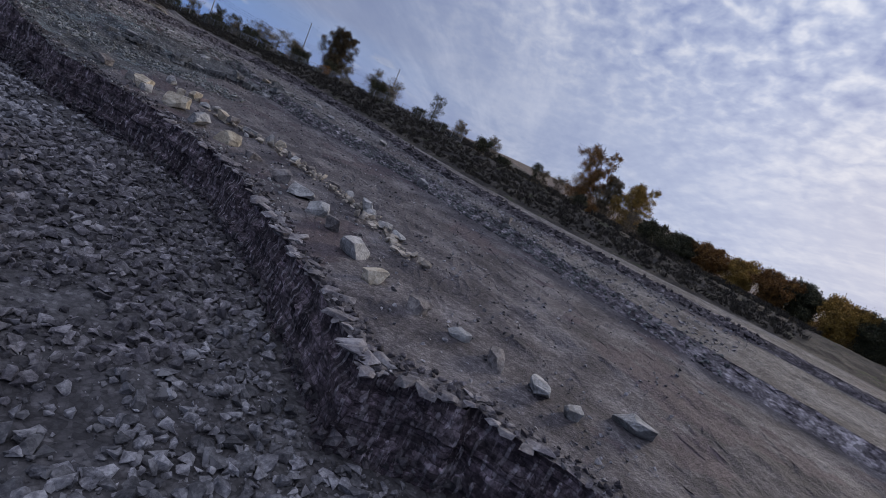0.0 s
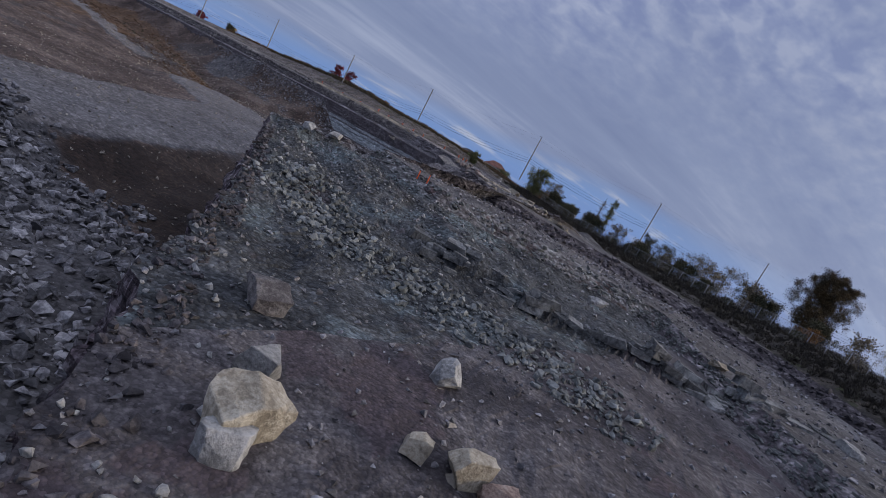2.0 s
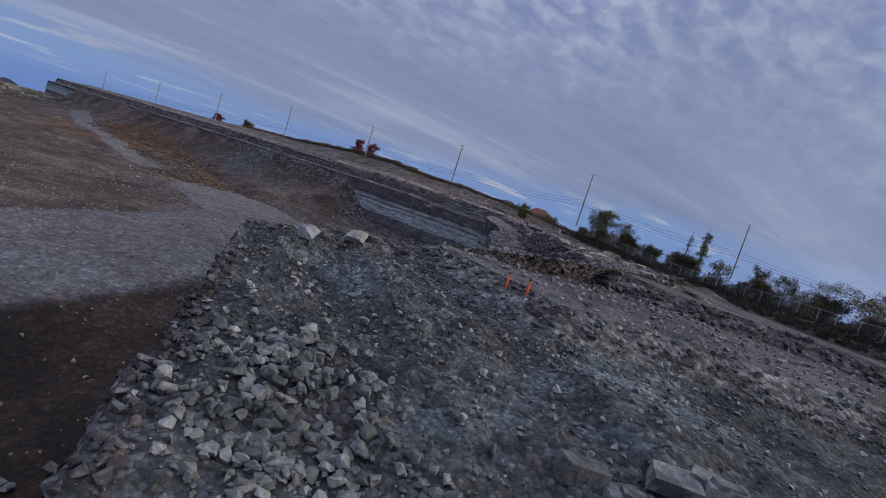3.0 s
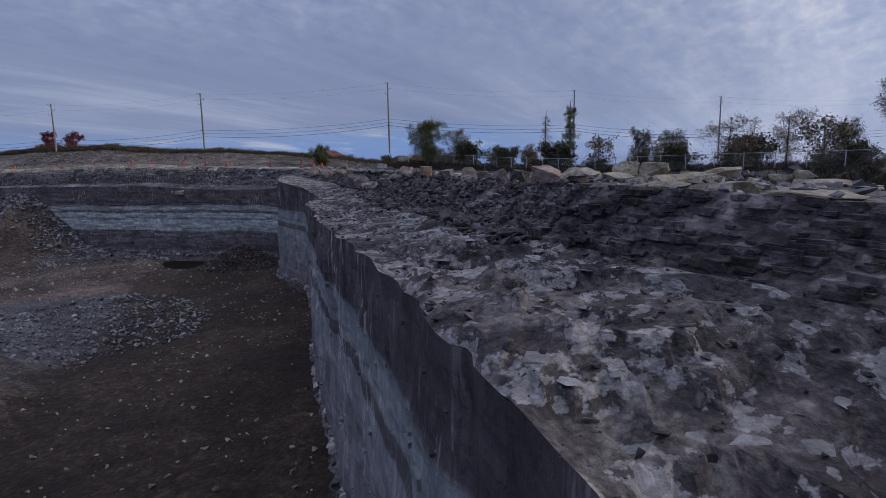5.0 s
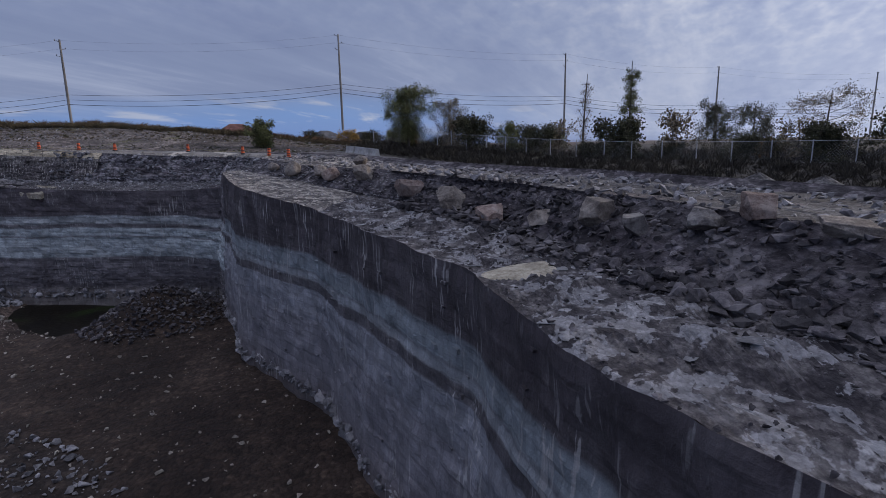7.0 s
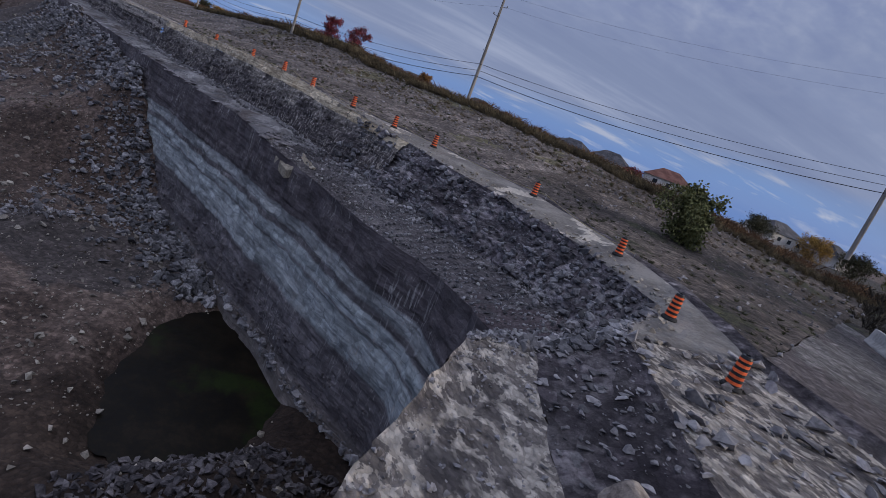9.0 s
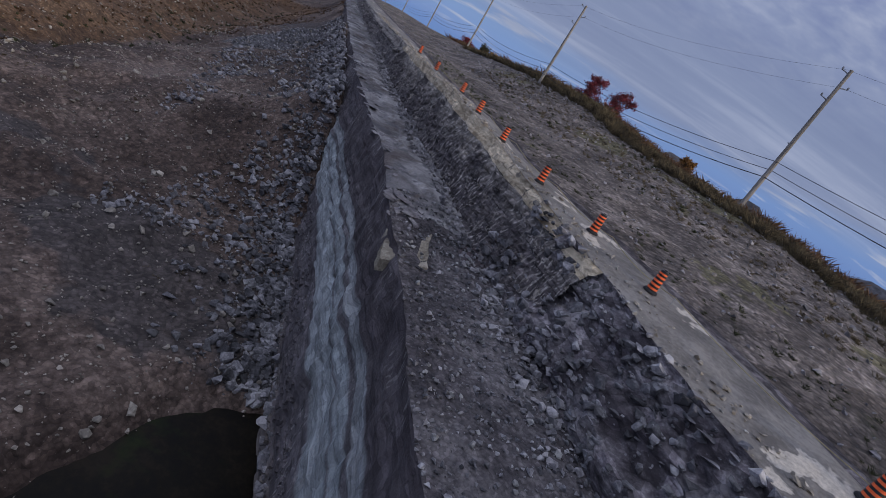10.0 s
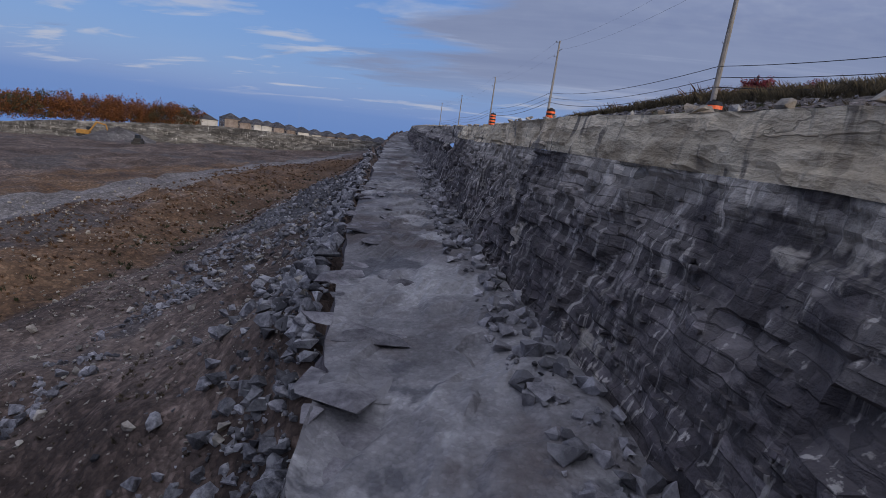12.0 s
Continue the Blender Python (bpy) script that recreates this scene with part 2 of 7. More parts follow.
    if gravel:
        for s, strength in gravel:
            vo = n.new("ShaderNodeTexVoronoi")
            vo.inputs["Scale"].default_value = s
            l.new(mp.outputs[0], vo.inputs["Vector"])
            sp = n.new("ShaderNodeSeparateColor")
            l.new(vo.outputs["Color"], sp.inputs[0])
            lit = maths("MULTIPLY", ramp(sp.outputs[0], [(0.0, 1 - strength), (0.7, 1.0), (1.0, 1 + strength)]), ramp(vo.outputs["Distance"], [(0.25, 1.0), (0.75, 1 - 0.6 * strength)]))
            col = mix(1.0, col, maths("MULTIPLY", lit, 1 + 0.42 * strength), "MULTIPLY")
            relief = maths("SUBTRACT", relief, maths("MULTIPLY", vo.outputs["Distance"], 0.5 * strength))
    if piece:
        info = n.new("ShaderNodeObjectInfo")
        col = mix(1.0, col, ramp(info.outputs["Random"], [(0.0, 1 - piece), (1.0, 1 + piece)]), "MULTIPLY")
    if island:
        geo = n.new("ShaderNodeNewGeometry")
        col = mix(1.0, col, ramp(geo.outputs["Random Per Island"], [(0.0, 1 - island), (1.0, 1.0)]), "MULTIPLY")
    l.new(col, bsdf.inputs["Base Color"])
    bsdf.inputs["Metallic"].default_value = metal
    l.new(ramp(grain, [(0.3, max(rough - 0.12, 0.05)), (0.7, min(rough + 0.08, 1.0))]), bsdf.inputs["Roughness"])
    bsdf.inputs["Specular IOR Level"].default_value = 0.3
    if bump:
        b = n.new("ShaderNodeBump")
        b.inputs["Strength"].default_value, b.inputs["Distance"].default_value = min(bump, 1.0), 0.32
        l.new(relief, b.inputs["Height"])
        l.new(b.outputs[0], bsdf.inputs["Normal"])
    return m


NORTH_EAST, NORTH_WEST, SOUTH = (-0.81, 0.59, 0), (-0.93, -0.37, 0), (-0.87, 0.49, 0)      # headings of the quarry faces
ROCK_TOP = material("ledge_rock", ((0.048, 0.042, 0.046), (0.096, 0.086, 0.090), (0.175, 0.160, 0.161)), 0.22, 0.92, 0.8, 3.5, [((0.086, 0.066, 0.071), 0.09, 0.56)], gravel=[(9.0, 0.35), (2.6, 0.16)])
ROCK_SLAB = material("slab_rock", ((0.035, 0.030, 0.034), (0.082, 0.072, 0.075), (0.207, 0.189, 0.185)), 0.7, 0.9, 1.0, 3.0, [((0.300, 0.290, 0.298), 0.85, 0.54), ((0.36, 0.345, 0.345), 0.45, 0.60)], warp=(1.5, 1, 2.5), gravel=[(7.0, 0.25)])
ROCK_DUST = material("dusty_bench", ((0.125, 0.118, 0.120), (0.185, 0.176, 0.178), (0.275, 0.262, 0.258)), 0.35, 0.9, 0.7, 1.6, [((0.098, 0.080, 0.075), 0.26, 0.50, 0.10), ((0.33, 0.318, 0.312), 0.36, 0.555, 0.05), ((0.090, 0.088, 0.096), 0.6, 0.555, 0.06)], gravel=[(16.0, 0.14)])
ROCK_FLAKE = material("flaking_ledge", ((0.085, 0.074, 0.070), (0.150, 0.132, 0.122), (0.240, 0.212, 0.190)), 0.5, 0.95, 1.0, 2.5, [((0.46, 0.415, 0.36), 1.9, 0.50, 0.03), ((0.075, 0.066, 0.066), 0.30, 0.58, 0.05)], gravel=[(7.0, 0.3)], warp=(1.0, 1.5, 1))
ROCK_BLUE = material("blue_grey_ledge", ((0.040, 0.042, 0.046), (0.073, 0.076, 0.080), (0.130, 0.132, 0.133)), 0.25, 0.95, 1.0, 3.2, [((0.165, 0.196, 0.205), 0.16, 0.54, 0.10), ((0.105, 0.088, 0.090), 0.24, 0.60, 0.08)], gravel=[(6.0, 0.5), (2.4, 0.3)])
BUFF_ROCK = material("buff_layer", ((0.430, 0.345, 0.235), (0.640, 0.535, 0.385), (0.800, 0.690, 0.515)), 0.5, 0.95, 0.8, 3.0, [((0.20, 0.18, 0.16), 0.55, 0.60, 0.04)], 0, (0.16, 0.14, 0.12), gravel=[(3.0, 0.15)], warp=(1, 1, 2.2), drips=(5.0, 5.0, 0.5), courses=[(2.3, 0.55, 0.28, NORTH_WEST)])
ROCK_FACE = material("layered_face", ((0.066, 0.056, 0.060), (0.145, 0.134, 0.138), (0.262, 0.248, 0.246)), 0.5, 0.9, 0.6, 4.0, None, 0, (0.38, 0.362, 0.352),
                     (12.0, [(0.0, (0.105, 0.086, 0.083)), (0.07, (0.150, 0.134, 0.142)), (0.16, (0.175, 0.165, 0.178)), (0.38, (0.190, 0.184, 0.200)), (0.40, (0.215, 0.216, 0.236)), (0.535, (0.225, 0.230, 0.250)),
                             (0.541, (0.085, 0.078, 0.084)), (0.580, (0.095, 0.088, 0.093)), (0.587, (0.265, 0.275, 0.285)), (0.610, (0.245, 0.262, 0.275)), (0.622, (0.150, 0.155, 0.168)), (0.632, (0.205, 0.232, 0.248)), (0.700, (0.190, 0.212, 0.228)),
                             (0.715, (0.050, 0.042, 0.046)), (0.80, (0.057, 0.048, 0.053)), (1.0, (0.047, 0.038, 0.043))], 0.7), gravel=[(1.6, 0.18)], warp=(1, 1, 0.7), drips=(6.5, 6.5, 0.45), laminae=0.05, courses=[(1.1, 0.62, 0.14, NORTH_EAST), (0.45, 0.9, 0.10, NORTH_EAST)])
FACE_WEST = material("teal_banded_face", ((0.066, 0.058, 0.062), (0.145, 0.134, 0.137), (0.270, 0.256, 0.250)), 0.5, 0.9, 0.7, 4.0, None, 0, (0.36, 0.345, 0.33),
                     (12.0, [(0.0, (0.19, 0.165, 0.150)), (0.05, (0.15, 0.132, 0.132)), (0.07, (0.105, 0.092, 0.098)), (0.20, (0.135, 0.122, 0.130)), (0.30, (0.115, 0.105, 0.112)), (0.315, (0.33, 0.36, 0.368)), (0.40, (0.37, 0.405, 0.415)), (0.465, (0.35, 0.39, 0.40)),
                             (0.475, (0.15, 0.145, 0.152)), (0.488, (0.31, 0.345, 0.355)), (0.540, (0.36, 0.40, 0.41)), (0.552, (0.13, 0.122, 0.128)), (0.575, (0.14, 0.132, 0.138)), (0.585, (0.33, 0.35, 0.355)), (0.640, (0.29, 0.31, 0.318)), (0.652, (0.085, 0.074, 0.080)), (1.0, (0.095, 0.080, 0.087))], 0.9),
                     gravel=[(1.6, 0.2)], warp=(1, 1, 1.3), drips=(8.0, 8.0, 0.40), laminae=0.18, courses=[(1.2, 0.5, 0.2, NORTH_WEST)])
STEP_TEAL = material("teal_stained_step", ((0.07, 0.06, 0.062), (0.150, 0.140, 0.142), (0.29, 0.29, 0.285)), 0.6, 0.92, 1.0, 4.0, [((0.10, 0.062, 0.055), 0.5, 0.58, 0.06)], 0, (0.44, 0.47, 0.46), gravel=[(3.0, 0.5)], warp=(1, 1, 1.5))
FACE_LOW = material("purple_face", ((0.044, 0.032, 0.038), (0.088, 0.066, 0.076), (0.196, 0.158, 0.171)), 0.8, 0.92, 1.0, 4.5, None, 0, (0.255, 0.220, 0.234), gravel=[(1.8, 0.4), (5.0, 0.4)], warp=(1, 1, 0.9), drips=(7.0, 7.0, 0.5), laminae=0.12, courses=[(0.7, 0.34, 0.45, SOUTH)], grooves=(0.55, (0.34, 0.305, 0.315), SOUTH, 0.85))
RUBBLE = material("rubble_bank", ((0.035, 0.029, 0.034), (0.079, 0.068, 0.074), (0.197, 0.178, 0.182)), 0.6, 0.95, 1.0, 4.0, [((0.236, 0.211, 0.195), 1.2, 0.66)], gravel=[(2.4, 0.5)], warp=(1, 1, 1.7))
RUBBLE_WEST = material("grey_rubble_slope", ((0.072, 0.062, 0.069), (0.155, 0.138, 0.148), (0.345, 0.318, 0.323)), 0.6, 0.95, 1.0, 4.0, [((0.236, 0.211, 0.195), 1.2, 0.66)], gravel=[(2.4, 0.5)], warp=(1, 1, 1.7))
WALL_WEST = material("broken_wall", ((0.110, 0.095, 0.094), (0.245, 0.216, 0.205), (0.500, 0.445, 0.400)), 0.7, 0.92, 0.8, 4.0, [((0.066, 0.057, 0.060), 0.55, 0.55, 0.05), ((0.42, 0.375, 0.32), 0.65, 0.615, 0.03)], 0, (0.55, 0.505, 0.45),
                     (16.0, [(0.66, (0.160, 0.146, 0.150)), (0.70, (0.064, 0.055, 0.060)), (0.77, (0.078, 0.068, 0.072)), (0.80, (0.115, 0.103, 0.103)), (0.84, (0.225, 0.204, 0.188)), (0.88, (0.46, 0.42, 0.362)), (0.92, (0.60, 0.535, 0.436))], 2.6),
                     gravel=[(5.0, 0.35)], drips=(11.0, 11.0, 0.9), warp=(0.9, 0.9, 1.1), laminae=0.10, courses=[(0.40, 0.16, 0.38, NORTH_WEST)], grooves=(0.32, (0.46, 0.425, 0.39), NORTH_WEST, 0.75))
PLATEAU = material("plateau_gravel", ((0.066, 0.060, 0.062), (0.118, 0.110, 0.109), (0.195, 0.184, 0.180)), 0.16, 0.95, 0.9, 5.0, [((0.099, 0.082, 0.083), 0.08, 0.58)], gravel=[(6.0, 0.4), (2.2, 0.25)])
ROAD = material("quarry_road", ((0.131, 0.119, 0.110), (0.192, 0.178, 0.163), (0.273, 0.254, 0.233)), 0.5, 0.95, 0.5, 6.0, [((0.573, 0.520, 0.447), 0.30, 0.61)], warp=(1, 1, 1))
BANK = material("weedy_bank", ((0.019, 0.016, 0.014), (0.043, 0.037, 0.031), (0.089, 0.076, 0.060)), 0.3, 0.95, 0.9, 3.0, [((0.045, 0.05, 0.022), 0.35, 0.60)], gravel=[(4.0, 0.4)])
BERM = material("stony_berm", ((0.080, 0.067, 0.060), (0.145, 0.121, 0.108), (0.250, 0.213, 0.190)), 0.25, 0.95, 0.9, 4.0, [((0.120, 0.108, 0.056), 0.14, 0.60)], gravel=[(5.0, 0.45), (1.8, 0.3)])
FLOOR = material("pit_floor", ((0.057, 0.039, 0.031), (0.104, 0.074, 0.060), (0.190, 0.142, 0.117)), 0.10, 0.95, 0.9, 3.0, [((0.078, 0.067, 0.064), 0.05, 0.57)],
                 mask=((0.045, 0.042, 0.045), (0.098, 0.093, 0.096), (0.185, 0.18, 0.182)), gravel=[(4.5, 0.36), (1.6, 0.26)], track=((0.135, 0.122, 0.118), (0.178, 0.164, 0.160), (0.235, 0.220, 0.214)), deep_brown=((0.014, 0.008, 0.006), (0.030, 0.019, 0.013), (0.070, 0.048, 0.035)), grass=((0.075, 0.042, 0.024), (0.135, 0.078, 0.042), (0.20, 0.125, 0.07)))
STONE_GREY = material("grey_stone", ((0.167, 0.160, 0.168), (0.318, 0.303, 0.314), (0.503, 0.479, 0.478)), 0.8, 0.9, 0.5, 6.0, island=0.62)
STONE_BLUE = material("blue_grey_stone", ((0.135, 0.132, 0.142), (0.275, 0.266, 0.280), (0.52, 0.505, 0.512)), 0.8, 0.9, 0.5, 6.0, island=0.76)
STONE_DUSK = material("purple_grey_stone", ((0.100, 0.092, 0.100), (0.205, 0.190, 0.202), (0.42, 0.396, 0.403)), 0.8, 0.9, 0.5, 6.0, island=0.76)
STONE_DARK = material("dark_stone", ((0.060, 0.053, 0.059), (0.127, 0.113, 0.119), (0.242, 0.219, 0.223)), 0.8, 0.9, 0.5, 6.0, island=0.7)
STONE_PALE = material("pale_stone", ((0.263, 0.231, 0.192), (0.420, 0.375, 0.314), (0.591, 0.525, 0.442)), 0.8, 0.9, 0.5, 6.0, island=0.5)
STONE_HEAP = material("pale_green_grey_stone", ((0.120, 0.128, 0.125), (0.212, 0.223, 0.220), (0.345, 0.355, 0.342)), 0.7, 0.9, 0.5, 6.0, island=0.55)
STONE_GREEN = material("greenish_stone", ((0.115, 0.121, 0.117), (0.196, 0.203, 0.197), (0.292, 0.297, 0.281)), 0.7, 0.9, 0.5, 6.0, island=0.55)


# ---------------------------------------------------------------- mesh helpers
def lattice(i, j, k, seed):
    h = (i.astype(np.int64) * 374761393 + j.astype(np.int64) * 668265263 + k.astype(np.int64) * 2147483647 + seed * 1274126177) & 0xFFFFFFFF
    h = ((h ^ (h >> 13)) * 1274126177) & 0xFFFFFFFF
    h = ((h ^ (h >> 16)) * 2246822519) & 0xFFFFFFFF
    return ((h ^ (h >> 15)) & 0xFFFFFF) / 16777216.0


def value_noise(p, seed=0):
    """Smooth noise from 0 to 1 at the rows of p."""
    f = np.floor(p)
    i, j, k = f.T.astype(np.int64)
    u = p - f
    u, v, w = (u * u * (3 - 2 * u)).T
    got = 0
    for a in (0, 1):
        for b in (0, 1):
            for c in (0, 1):
                got = got + lattice(i + a, j + b, k + c, seed) * (u if a else 1 - u) * (v if b else 1 - v) * (w if c else 1 - w)
    return got


def fbm(p, octaves=4, seed=0, gain=0.5):
    """Layered noise, about -1 to 1."""
    total, size, norm = 0, 1.0, 0
    for o in range(octaves):
        total = total + size * (2 * value_noise(p * 2.0**o, seed + o) - 1)
        norm += size
        size *= gain
    return total / norm


def smooth_step(a, b, x):
    t = np.clip((x - a) / (b - a), 0, 1)
    return t * t * (3 - 2 * t)


def to_line(p, pts):
    """Distance in plan from the rows of p to a polyline."""
    best = np.full(len(p), 1e9)
    for a, b in zip(pts, pts[1:]):
        a, b = np.array(a, float), np.array(b, float)
        d = b - a
        f = np.clip(((p[:, :2] - a) @ d) / (d @ d), 0, 1)
        best = np.minimum(best, np.linalg.norm(p[:, :2] - (a + f[:, None] * d), axis=1))
    return best


def grid_faces(rows, cols):
    a = (np.arange(rows - 1)[:, None] * cols + np.arange(cols - 1)[None, :]).ravel()
    return np.stack([a, a + 1, a + cols + 1, a + cols], 1)


def mesh_data(name, verts, faces, smooth=False):
    me = bpy.data.meshes.new(name)
    faces = np.asarray(faces)
    me.vertices.add(len(verts))
    me.vertices.foreach_set("co", np.asarray(verts, np.float32).ravel())
    size = faces.shape[1]
    me.loops.add(faces.size)
    me.loops.foreach_set("vertex_index", faces.astype(np.int32).ravel())
    me.polygons.add(len(faces))
    me.polygons.foreach_set("loop_start", np.arange(0, faces.size, size, dtype=np.int32))
    me.update(calc_edges=True)
    me.polygons.foreach_set("use_smooth", np.full(len(faces), smooth))
    me.validate()
    return me


def sheet(name, verts, faces, mat, label="", category="", kind="structure", smooth=False):
    me = mesh_data(name, verts, faces, smooth)
    me.materials.append(mat)
    return tagged(new(name, me), label, category, "", kind)


def part(name, bm, mat, parent=None, label="", smooth=False):
    """Links a bmesh as one mesh object, under a thing or a part where one is given."""
    me = bpy.data.meshes.new(name)
    bm.to_mesh(me)
    bm.free()
    me.materials.append(mat)
    if smooth:
        me.polygons.foreach_set("use_smooth", [True] * len(me.polygons))
    ob = new(name, me)
    ob.parent = parent
    return tagged(ob, label)


